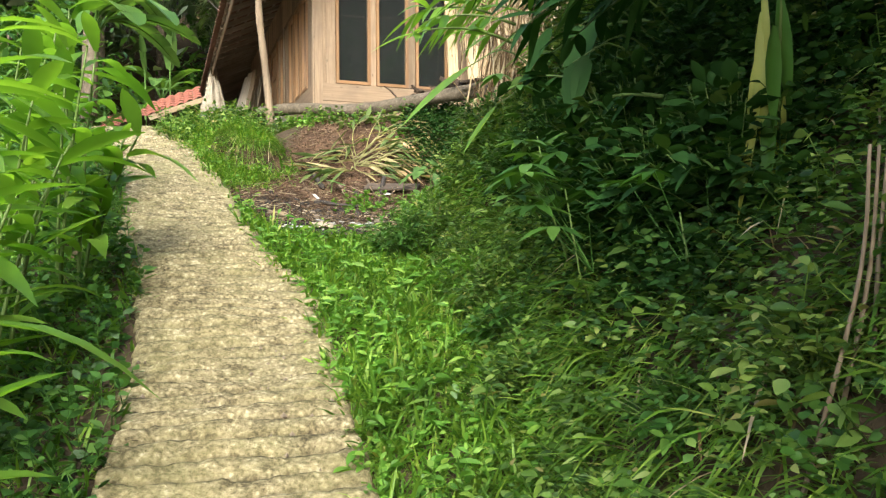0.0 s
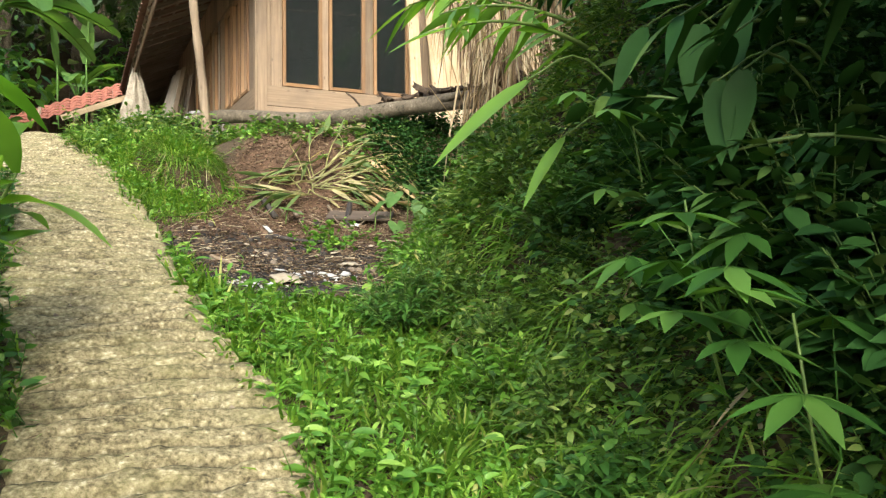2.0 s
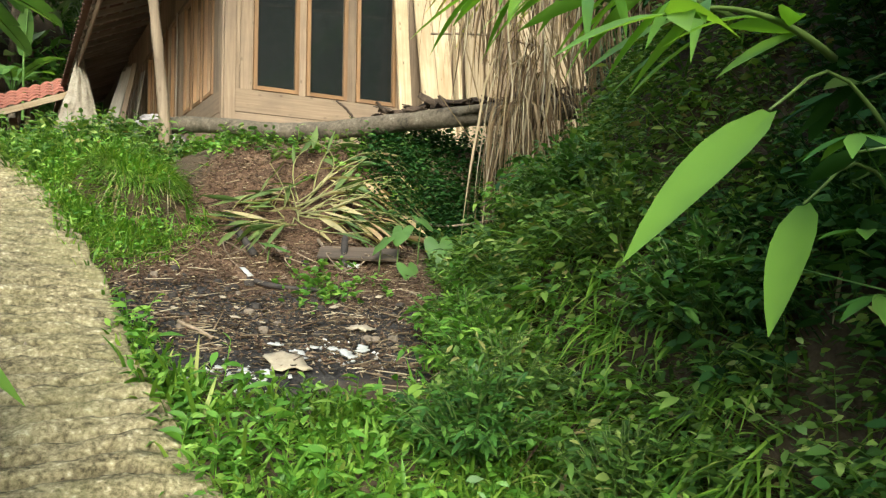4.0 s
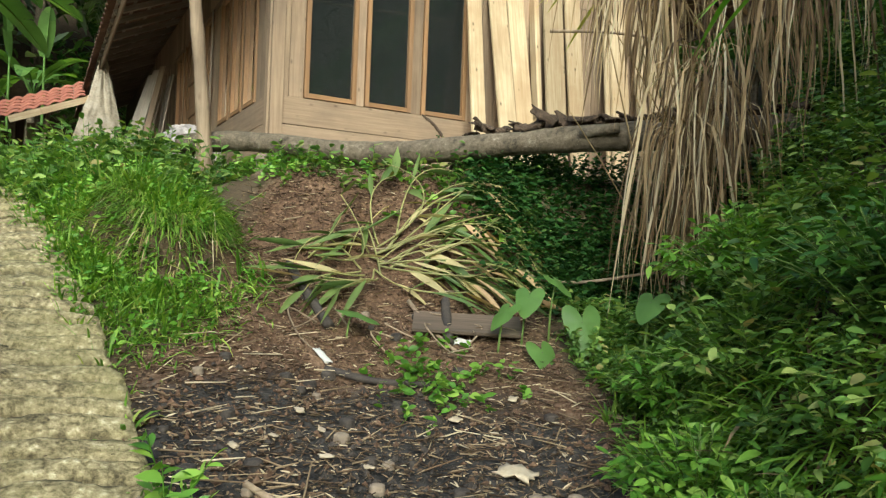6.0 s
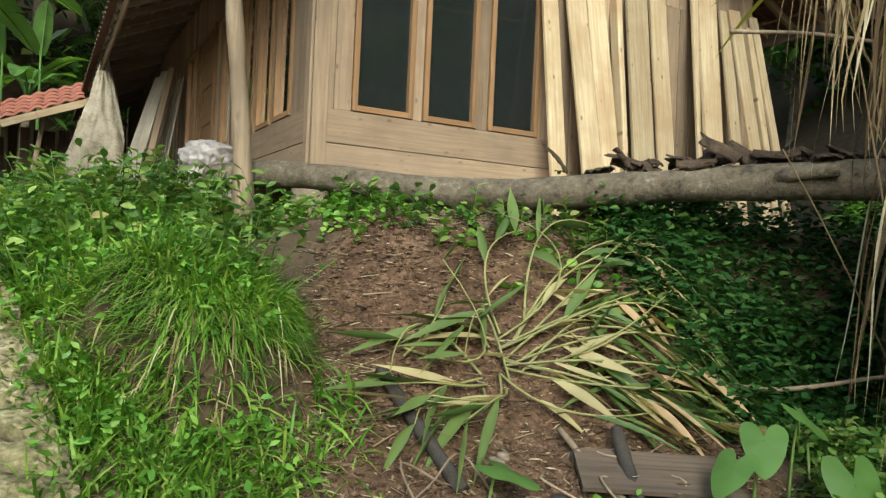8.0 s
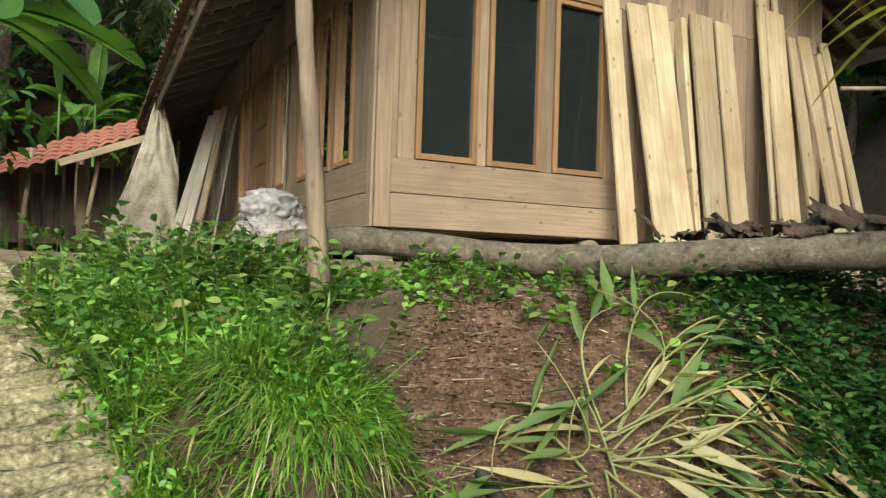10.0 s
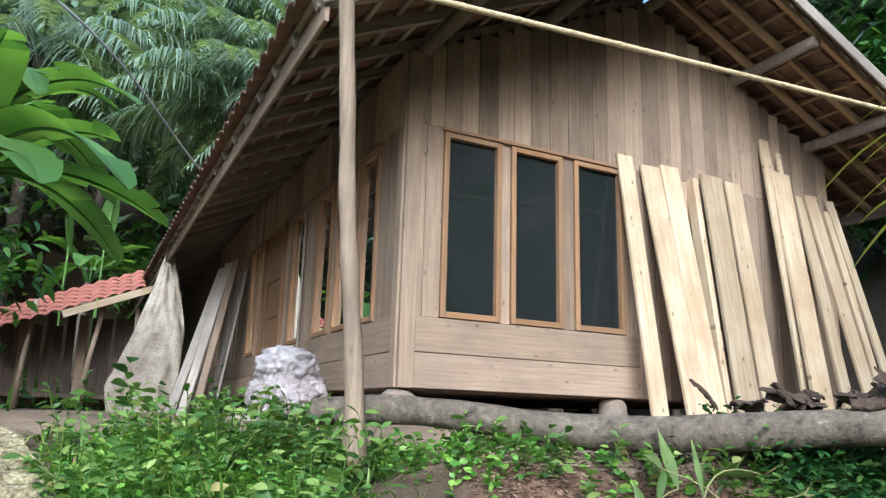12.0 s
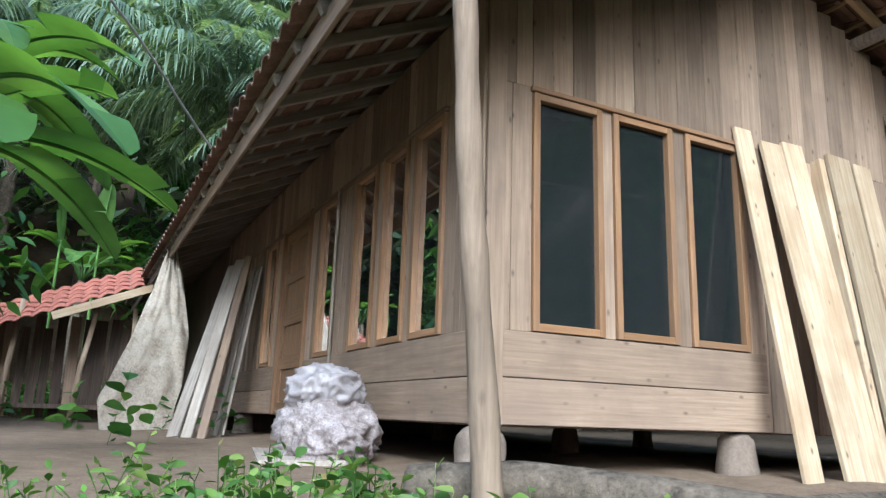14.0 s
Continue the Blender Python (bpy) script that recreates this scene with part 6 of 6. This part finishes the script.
for x, y, h, size, az, tilt in [(-0.96, 7.45, 0.12, 0.17, -0.3, 0.25), (-0.24, 7.42, 0.20, 0.15, -2.6, 0.7), (-0.12, 7.46, 0.24, 0.16, -2.0, 0.75), (0.12, 7.36, 0.16, 0.21, -1.5, 1.05), (-0.08, 7.30, 0.06, 0.16, -1.2, 0.8), (0.02, 7.50, 0.30, 0.14, -0.7, 0.6), (0.35, 7.1, 0.35, 0.16, -2.4, 0.7)]:
    heart_leaf(x, y, h, size, az, tilt)
b = Bunch()
rr = np.random.default_rng(9)
x, y = rr.normal(-0.55, 0.14, 60), rr.normal(7.12, 0.16, 60)
weeds(b, x, y, 0.10, 6, 0.05, 0.026, rr, OVAL, 0.2, 0.3)
x, y = rr.normal(-1.45, 0.05, 70), rr.normal(7.62, 0.08, 70)
grass(b, x, y, 0.22, 0.011, rr, 0.5, 0.6)
tagged(b.make("seedlings", BRIGHT_WEED), "small green seedlings on the dug soil", "weeds", kind="stuff")

# ---- dry reed clump hanging over the right end of the log ----
reed = new("dry_reed_clump")
reed.location = (0.95, 7.85, float(land(0.95, 7.85)))
tagged(reed, "clump of dead straw-coloured reeds hanging over the bank", "reeds")
r = np.random.default_rng(61)
n = 60
x, y = r.normal(1.35, 0.22, n), r.normal(7.95, 0.2, n)
A = np.stack([x, y, land(x, y)], -1)
Bt = A + np.stack([r.normal(-0.35, 0.22, n), r.normal(-0.15, 0.16, n), r.uniform(1.0, 1.9, n)], -1)
for k in range(n):
    b = Bunch()
    b.rods(A[k:k + 1], Bt[k:k + 1], 0.006, -0.05, 4, 5)
    under(b.make("reed_stem", DRY_LEAF), reed)
def drape(bunch, x, y, z, L, n, fall_az, wide, r):
    """Dead leaves that spring from one node, bend over and hang, twisting."""
    k = 10
    s = np.linspace(0, 1, k)
    l = L * r.uniform(0.35, 1.0, n)
    az = fall_az + r.normal(size=n) * wide
    out = r.uniform(0.05, 0.42, n) * l
    c = np.zeros((n, k, 3))
    reach = out[:, None] * (1 - np.exp(-4 * s))
    wig = 0.05 * l[:, None] * np.sin(s * r.uniform(3, 8, n)[:, None] + r.uniform(0, 6, n)[:, None]) * s
    c[..., 0] = x + r.normal(size=n)[:, None] * 0.05 + np.cos(az)[:, None] * reach - np.sin(az)[:, None] * wig
    c[..., 1] = y + r.normal(size=n)[:, None] * 0.05 + np.sin(az)[:, None] * reach + np.cos(az)[:, None] * wig
    c[..., 2] = z + r.normal(size=n)[:, None] * 0.06 + 0.35 * out[:, None] * np.sin(np.pi * np.minimum(1, s * 2.2)) - l[:, None] * s ** 1.25
    turn = r.uniform(0, 6.28, n)[:, None] + r.uniform(-2.5, 2.5, n)[:, None] * s
    side = np.stack([np.cos(turn), np.sin(turn), 0 * turn], -1)
    w = r.uniform(0.004, 0.017, n)[:, None] * np.array([0.45, 0.7, 0.95, 1.0, 0.9, 1.0, 0.8, 0.6, 0.35, 0.05]) / 2
    v = np.stack([c - side * w[..., None], c + side * w[..., None]], 2)
    one = np.array([(2 * i, 2 * i + 1, 2 * i + 3, 2 * i + 2) for i in range(k - 1)])
    bunch.add(v, ((np.arange(n) * k * 2)[:, None, None] + one[None]).reshape(-1, 4))


for x, y, z, L, n, a, wide in [(0.86, 7.65, 3.62, 1.4, 110, 3.5, 0.9), (0.72, 7.62, 3.30, 1.05, 80, 3.4, 1.1), (1.05, 7.20, 4.05, 1.2, 60, 4.2, 1.0), (0.42, 7.78, 4.35, 0.95, 45, 3.4, 1.2), (0.60, 7.70, 4.15, 0.85, 50, 3.6, 1.4),
                               (0.90, 7.60, 4.55, 1.1, 50, 3.9, 1.4), (1.20, 7.55, 4.6, 1.2, 40, 4.0, 1.6), (1.40, 7.45, 4.2, 1.0, 30, 4.1, 1.4), (0.72, 7.9, 3.95, 0.8, 40, 3.2, 1.5), (1.0, 7.8, 3.5, 0.8, 50, 3.5, 1.2), (0.78, 7.55, 3.0, 0.75, 60, 3.6, 1.2)]:
    b = Bunch()
    drape(b, x, y, z, L, n, a, wide, r)
    under(b.make("dead_leaf_tuft", DRY_LEAF, None, "hanging dead straw leaves"), reed)
b = Bunch()
n = 60
at = np.stack([r.normal(0.75, 0.25, n), r.normal(8.1, 0.25, n), r.uniform(4.3, 4.9, n)], -1)
b.leaves(at, heading(r.normal(3.2, 0.8, n), r.uniform(-0.4, 0.5, n)), r.uniform(0.3, 0.55, n), r.uniform(0.02, 0.035, n), 0.5, LONG, 0.3)
under(b.make("green_leaves", YELLOW_LEAF, None, "yellow-green upper leaves"), reed)

# ---- overhanging growth on the hillside ----
def spray(name, x, y, z, az, el, length, n, L, W, mat, seed, label, droop=0.6, prof=LONG, cat="branch", group="overhanging branches"):
    r = np.random.default_rng(seed)
    root = new(name)
    root.location = (x, y, z)
    tagged(root, label, cat, group)
    D = heading(np.array(az), np.array(el))
    t = np.linspace(0, 1, 12)
    C = np.array([x, y, z]) + D * (length * t)[:, None]
    C[:, 2] -= 0.35 * length * t ** 2
    under(tube("twig", C, np.linspace(0.010, 0.003, 12), STEM, None, "", 5), root)
    f = r.uniform(0.1, 1.0, n)
    at = np.stack([np.interp(f, t, C[:, j]) for j in range(3)], -1)
    a = az + np.where(np.arange(n) % 2, 1, -1) * r.uniform(0.3, 1.3, n)
    b = Bunch()
    b.leaves(at, heading(a, r.uniform(-0.5, 0.5, n)), L * r.uniform(0.7, 1.3, n), W * r.uniform(0.75, 1.25, n), droop * r.uniform(0.4, 1.3, n), prof, 0.3, r.uniform(-0.7, 0.7, n))
    under(b.make("leaves", mat), root)


# the dark branches below have the hillside's shade in their leaf colour
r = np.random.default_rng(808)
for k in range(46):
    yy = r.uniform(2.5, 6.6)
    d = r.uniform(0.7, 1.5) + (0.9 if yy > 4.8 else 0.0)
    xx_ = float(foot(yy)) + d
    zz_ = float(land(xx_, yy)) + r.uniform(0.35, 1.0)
    spray("overhanging_branch", xx_, yy, zz_, np.pi + r.uniform(-0.9, 0.9), r.uniform(0.0, 0.8), r.uniform(0.4, 0.8), int(r.integers(12, 22)), r.uniform(0.11, 0.22), r.uniform(0.03, 0.065), SHADED_LEAF, 900 + k, "leafy branch hanging from the hillside, coloured dark for shade")
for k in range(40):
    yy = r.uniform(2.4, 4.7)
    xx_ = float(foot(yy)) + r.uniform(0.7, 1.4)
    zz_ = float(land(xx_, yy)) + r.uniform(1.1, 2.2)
    spray("overhanging_branch", xx_, yy, zz_, np.pi + r.uniform(-0.9, 0.9), r.uniform(-0.1, 0.7), r.uniform(0.5, 0.9), int(r.integers(14, 26)), r.uniform(0.14, 0.24), r.uniform(0.025, 0.045), SHADED_LEAF, 1100 + k, "drooping bamboo-like branch over the hillside, coloured dark for shade", 0.8)
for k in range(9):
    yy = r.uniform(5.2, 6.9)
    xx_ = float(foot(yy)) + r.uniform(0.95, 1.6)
    spray("overhanging_branch", xx_, yy, float(land(xx_, yy)) + r.uniform(0.1, 0.7), np.pi + r.uniform(-1.0, 1.0), r.uniform(-0.1, 0.6), r.uniform(0.35, 0.6), int(r.integers(14, 24)), r.uniform(0.10, 0.18), r.uniform(0.03, 0.06), SHADED_LEAF, 2100 + k, "leafy branch hanging from the hillside, coloured dark for shade")
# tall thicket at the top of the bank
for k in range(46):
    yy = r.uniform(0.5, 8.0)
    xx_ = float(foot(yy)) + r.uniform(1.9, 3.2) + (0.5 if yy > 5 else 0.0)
    ginger(xx_, yy, r.uniform(1.6, 3.0), np.pi + r.uniform(-0.7, 0.7), r.uniform(0.4, 1.3), int(r.integers(16, 26)), 1300 + k, SHADED_LEAF, 0.36, 0.055)["label"] = "tall leafy stalk arching over the hillside, coloured dark for shade"
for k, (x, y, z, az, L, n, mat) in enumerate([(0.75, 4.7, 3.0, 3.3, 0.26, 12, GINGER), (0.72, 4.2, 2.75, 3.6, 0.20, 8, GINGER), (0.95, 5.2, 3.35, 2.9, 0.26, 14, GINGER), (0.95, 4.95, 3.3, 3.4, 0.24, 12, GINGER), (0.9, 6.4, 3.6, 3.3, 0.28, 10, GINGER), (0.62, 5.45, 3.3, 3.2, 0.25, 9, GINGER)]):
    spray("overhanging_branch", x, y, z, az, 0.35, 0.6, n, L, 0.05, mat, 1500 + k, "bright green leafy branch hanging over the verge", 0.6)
# branches added over the hillside to cut down its light
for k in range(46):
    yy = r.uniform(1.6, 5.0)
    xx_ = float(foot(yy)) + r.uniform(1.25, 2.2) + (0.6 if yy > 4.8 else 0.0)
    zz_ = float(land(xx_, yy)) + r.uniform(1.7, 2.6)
    spray("canopy_branch", xx_, yy, zz_, np.pi + r.uniform(-1.2, 1.2), r.uniform(0.0, 0.6), r.uniform(0.7, 1.2), int(r.integers(24, 36)), r.uniform(0.22, 0.34), r.uniform(0.06, 0.10), SHADED_LEAF, 1700 + k, "leafy branch added above the hillside to shade it", 0.6)
# dense canopy added above the view, to block light on the right of the path's start
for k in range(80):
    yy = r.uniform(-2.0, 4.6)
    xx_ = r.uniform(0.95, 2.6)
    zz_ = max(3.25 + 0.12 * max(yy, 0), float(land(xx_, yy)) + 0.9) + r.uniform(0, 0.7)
    spray("canopy_branch", xx_ + 0.3, yy, zz_, np.pi + r.uniform(-1.5, 1.5), r.uniform(0.0, 0.4), r.uniform(0.6, 1.0), int(r.integers(26, 40)), r.uniform(0.24, 0.36), r.uniform(0.09, 0.14), SHADED_LEAF, 1900 + k, "leafy branch added above the hillside to shade it", 0.5)
# unseen thicket added behind the start of the path, to block the sun
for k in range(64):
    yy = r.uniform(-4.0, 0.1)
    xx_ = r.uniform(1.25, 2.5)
    spray("canopy_branch", xx_ + 0.3, yy, float(land(xx_, yy)) + r.uniform(0.4, 3.0), np.pi + r.uniform(-1.5, 1.5), r.uniform(0.0, 0.5), r.uniform(0.4, 0.8), int(r.integers(26, 40)), r.uniform(0.24, 0.36), r.uniform(0.09, 0.14), SHADED_LEAF, 4100 + k, "leafy branch added above the hillside to shade it", 0.5)
# unseen boughs added high above the hillside, which keep it in shade
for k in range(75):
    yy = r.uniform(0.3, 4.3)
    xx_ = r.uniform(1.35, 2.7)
    spray("canopy_branch", xx_, yy, 4.35 + 0.22 * yy + r.uniform(0, 0.8), np.pi + r.uniform(-1.5, 1.5), r.uniform(0.0, 0.4), r.uniform(0.5, 0.9), int(r.integers(24, 36)), r.uniform(0.24, 0.34), r.uniform(0.09, 0.14), SHADED_LEAF, 2300 + k, "leafy branch added above the hillside to shade it", 0.5)
# a few large single leaves on stalks
for k, (x, y, z, az, el, L, W, mat, lab) in enumerate([
    (0.48, 4.05, 2.60, 3.4, -0.55, 0.40, 0.12, GINGER, "large bright green leaf hanging over the verge"), (0.62, 4.15, 2.42, 3.9, -0.7, 0.30, 0.10, GINGER, "large bright green leaf hanging over the verge"),
    (1.02, 5.72, 3.34, 3.3, -0.35, 0.48, 0.09, GINGER, "long bright green leaf hanging over the verge"), (1.06, 5.62, 3.22, 3.6, -0.45, 0.46, 0.09, GINGER, "long bright green leaf hanging over the verge"), (1.1, 5.8, 3.3, 2.9, -0.5, 0.4, 0.08, GINGER, "long bright green leaf hanging over the verge"),
    (1.08, 3.75, 2.78, 4.2, -1.0, 0.26, 0.09, SHADED_LEAF, "large drooping leaf on the hillside, coloured dark for shade"), (1.0, 3.55, 2.52, 3.9, -1.2, 0.22, 0.09, SHADED_LEAF, "large drooping leaf on the hillside, coloured dark for shade"),
    (0.95, 3.6, 2.5, 4.4, -1.1, 0.22, 0.09, SHADED_LEAF, "large drooping leaf on the hillside, coloured dark for shade"), (1.02, 3.9, 2.75, 4.0, -1.1, 0.24, 0.11, SHADED_LEAF, "large drooping leaf on the hillside, coloured dark for shade"),
    (1.15, 3.6, 2.35, 4.3, -1.2, 0.08, 0.05, YELLOW_LEAF, "yellowing broad leaf hanging on the hillside"), (0.90, 4.1, 2.8, 3.7, -0.9, 0.26, 0.09, SHADED_LEAF, "large drooping leaf on the hillside, coloured dark for shade")]):
    lf = new("large_leaf")
    lf.location = (x, y, z)
    tagged(lf, lab, "leaf", "large single leaves")
    b = Bunch()
    b.leaves(np.array([[x, y, z]]), heading(np.array([az]), np.array([el])), L, W, 0.25, (0.3, 0.85, 1.0, 0.95, 0.75, 0.45, 0.03), 0.3, 0.3 * (-1) ** k)
    under(b.make("blade", mat), lf)
    under(tube("stem", curve_pts([(x + 0.45, y + 0.15, z - 0.1), (x + 0.2, y + 0.08, z + 0.1), (x, y, z)], 8), np.linspace(0.006, 0.003, 8), STEM, None, "", 5), lf)
# withered leaf bunch hanging close to the path
hang = new("withered_leaf_bunch")
hang.location = (1.44, 2.6, 2.5)
tagged(hang, "withered yellow-green leaves hanging from a stalk", "leaves")
for k in range(15):
    b = Bunch()
    p = np.array([[1.44, 2.6, 2.50 - 0.045 * k]]) + r.normal(size=(1, 3)) * 0.025
    b.leaves(p, heading(r.uniform(0, 6.28, 1), r.uniform(-1.5, -1.15, 1)), r.uniform(0.24, 0.42), r.uniform(0.025, 0.075), 0.15, LONG, 0.4, r.uniform(-1.2, 1.2))
    under(b.make("withered_leaf", (YELLOW_LEAF, WEED)[k % 2]), hang)
under(tube("stem", [(1.66, 2.8, 3.0), (1.48, 2.64, 2.82), (1.44, 2.6, 2.1)], [0.008, 0.006, 0.004], STEM, None, "", 6), hang)


def cassava(x, y, z, n, size, seed):
    r = np.random.default_rng(seed)
    root = new("cassava_plant")
    root.location = (x, y, z - 0.4)
    tagged(root, "cassava stem with hand-shaped green leaves on the hillside", "plant", "cassava plants")
    b = Bunch()
    P0 = np.array([x, y, z - 0.4])
    for k in range(n):
        c = P0 + np.array([r.uniform(-0.25, 0.1), r.uniform(-0.2, 0.2), r.uniform(0.15, 0.65)])
        b.rods(P0[None] + [[0.1, 0, 0.2]], c[None], 0.003)
        a0 = r.uniform(0, 6.28)
        a = a0 + np.linspace(-1.9, 1.9, 6)
        b.leaves(np.tile(c, (6, 1)), heading(a, np.full(6, r.uniform(-0.2, 0.3))), size * np.array([0.7, 0.9, 1, 1, 0.9, 0.7]), size * 0.3, 0.35, (0.2, 0.75, 1.0, 0.6, 0.04), 0.3)
    under(b.make("leaves", WEED), root)
    under(tube("stem", [(x + 0.2, y + 0.1, z - 0.6), (x + 0.05, y, z - 0.2), (x, y, z + 0.1)], [0.006, 0.004, 0.003], STEM, None, "", 6), root)


cassava(0.78, 3.4, 2.05, 9, 0.16, 1)
cassava(0.85, 3.0, 1.8, 8, 0.16, 2)
cassava(0.85, 4.1, 2.4, 7, 0.13, 3)
cassava(1.15, 2.6, 1.7, 6, 0.12, 4)
for k, (dx, dy, lean) in enumerate([(0.0, 0.0, -0.09), (0.035, 0.03, -0.02), (-0.03, -0.02, -0.14)]):
    x, y = 1.36 + dx, 2.0 + dy
    stick("root", [(x + 0.06, y, 1.92), (x + 0.02, y - 0.03, 1.62), (x + lean, y - 0.09, float(land(x + lean, y - 0.09)) - 0.02)], 0.004, 0.006, POLE_WOOD, "pale hanging root on the hillside", 40 + k)
stick("branch", [(1.68, 2.05, 1.95), (1.52, 1.98, 1.62), (1.40, 1.92, float(land(1.40, 1.92)))], 0.016, 0.019, POLE_WOOD, "broken brown branch leaning on the hillside", 51)

# ---- trees ----
def tree(seed, h, crown_r, n, leaf, mat, label):
    r = np.random.default_rng(seed)
    root = new("tree")
    tagged(root, label, "tree", "trees on the far slope")
    tr = curve_pts([(0, 0, -0.8), (r.uniform(-0.3, 0.3), r.uniform(-0.3, 0.3), h * 0.4), (r.uniform(-0.6, 0.6), r.uniform(-0.6, 0.6), h * 0.9)], 12)
    tube("trunk", tr, np.linspace(0.022 * h, 0.006 * h, 12), BARK, root, "", 8, 0.06, seed)
    b = Bunch()
    for k in range(13):
        f = r.uniform(0.35, 1.0)
        s = np.array([np.interp(f, np.linspace(0, 1, 12), tr[:, j]) for j in range(3)])
        a = r.uniform(0, 6.28)
        e = s + np.array([math.cos(a), math.sin(a), r.uniform(0.1, 0.7)]) * crown_r * r.uniform(0.45, 1.0) * (1.15 - 0.5 * f)
        tube("limb", [s, (s + e) / 2 + [0, 0, 0.15], e], [0.008 * h, 0.006 * h, 0.003 * h], BARK, root, "", 5)
        m = n // 13
        P = e + r.normal(size=(m, 3)) * crown_r * np.array([0.27, 0.27, 0.2])
        b.leaves(P, heading(r.uniform(0, 6.28, m), r.uniform(-0.7, 0.5, m)), leaf * r.uniform(0.6, 1.4, m), leaf * 0.5 * r.uniform(0.7, 1.3, m), 0.4, SMALL, 0.0, r.uniform(-0.8, 0.8, m))
    b.make("crown", mat, root)
    return root


def palm(seed, h, n, L, label):
    r = np.random.default_rng(seed)
    root = new("palm_tree")
    tagged(root, label, "palm", "palms on the far slope")
    tube("trunk", [(0, 0, -1), (0.1, 0, h * 0.5), (0, 0.1, h)], [0.2, 0.17, 0.15], BARK, root, "", 9, 0.06, seed)
    for k in range(n):
        az, el = 6.28 * k / n + r.uniform(-0.2, 0.2), r.uniform(0.15, 1.25)
        s = np.linspace(0, 1, 16)
        D = heading(np.array(az), np.array(el))
        c = np.array([0, 0.1, h]) + D * (L * s)[:, None]
        c[:, 2] -= 0.75 * L * s ** 2.1
        b = Bunch()
        v, f, _ = tube_arrays(c, np.linspace(0.035, 0.008, 16), 4)
        b.add(v[:-2], f)
        m = 46
        t = np.linspace(0.15, 1, m)
        at = np.stack([np.interp(t, s, c[:, j]) for j in range(3)], -1)
        for sg in (-1, 1):
            a2 = az + sg * (1.25 - 0.5 * t) + r.normal(size=m) * 0.08
            b.leaves(at, heading(a2, np.full(m, 0.15)), L * 0.22 * np.sin(np.pi * (0.12 + 0.8 * t)), 0.06, r.uniform(0.7, 1.5, m), (0.7, 1, 0.7, 0.05))
        b.make("frond", HAZED_FOREST, root)
    return root


kinds = [tree(1, 8, 2.6, 2600, 0.42, HAZED_FOREST, "leafy broad green tree on the forested slope"), tree(2, 11, 3.2, 3000, 0.5, HAZED_FOREST, "tall leafy tree on the forested slope"),
         tree(3, 6, 2.4, 2400, 0.36, WEED, "bushy light green tree near the yard"), tree(4, 13, 3.4, 3000, 0.55, HAZED_FOREST, "tall tree with haze-paled leaves on the forested slope")]
pk = palm(5, 9, 22, 5.0, "tall palm with long drooping fronds on the slope")


def plant_at(ob, x, y, k, s=1.0):
    c = copy_thing(ob, pose(x, y, float(land(x, y)), 0, 0, k * 47 % 360))
    c.scale = (s, s, s)
    return c


r = np.random.default_rng(909)
spots = []
for k in range(64):
    a, d = r.uniform(-1.25, 0.75), r.uniform(20, 52)
    spots.append((-2 + d * math.sin(a), 6 + d * math.cos(a)))
for k in range(22):
    spots.append((r.uniform(-30, -14), r.uniform(9, 30)))
for k in range(12):
    spots.append((r.uniform(9, 18), r.uniform(8, 24)))
for k in range(14):
    spots.append((r.uniform(-30, 30), r.uniform(-75, -55)))
for k, (x, y) in enumerate(spots):
    u_, v_ = (x + 1.87) * 0.91 + (y - 10.72) * 0.415, -(x + 1.87) * 0.415 + (y - 10.72) * 0.91
    if -3 < u_ < 9 and -4 < v_ < 12 or math.hypot(x + 7.6, y - 19.2) < 3.6:
        continue
    plant_at(kinds[k % 4], x, y, k, r.uniform(0.75, 1.25))
for k, (x, y, s_) in enumerate([(-13, 25, 1.1), (-9, 29, 1.2), (-5, 27, 1.0), (-17, 22, 1.0), (-11, 34, 1.3), (-2, 33, 1.2), (-7, 24, 0.9)]):
    plant_at(pk, x, y, k * 3, s_)
plant_at(kinds[2], -8.4, 14.6, 5, 0.55)
plant_at(kinds[2], -10.5, 16.4, 7, 0.6)
for k, ob in enumerate(kinds):
    ob.location = (-30 - 6 * k, 40, float(land(-30 - 6 * k, 40)))
pk.location = (-26, 38, float(land(-26, 38)))
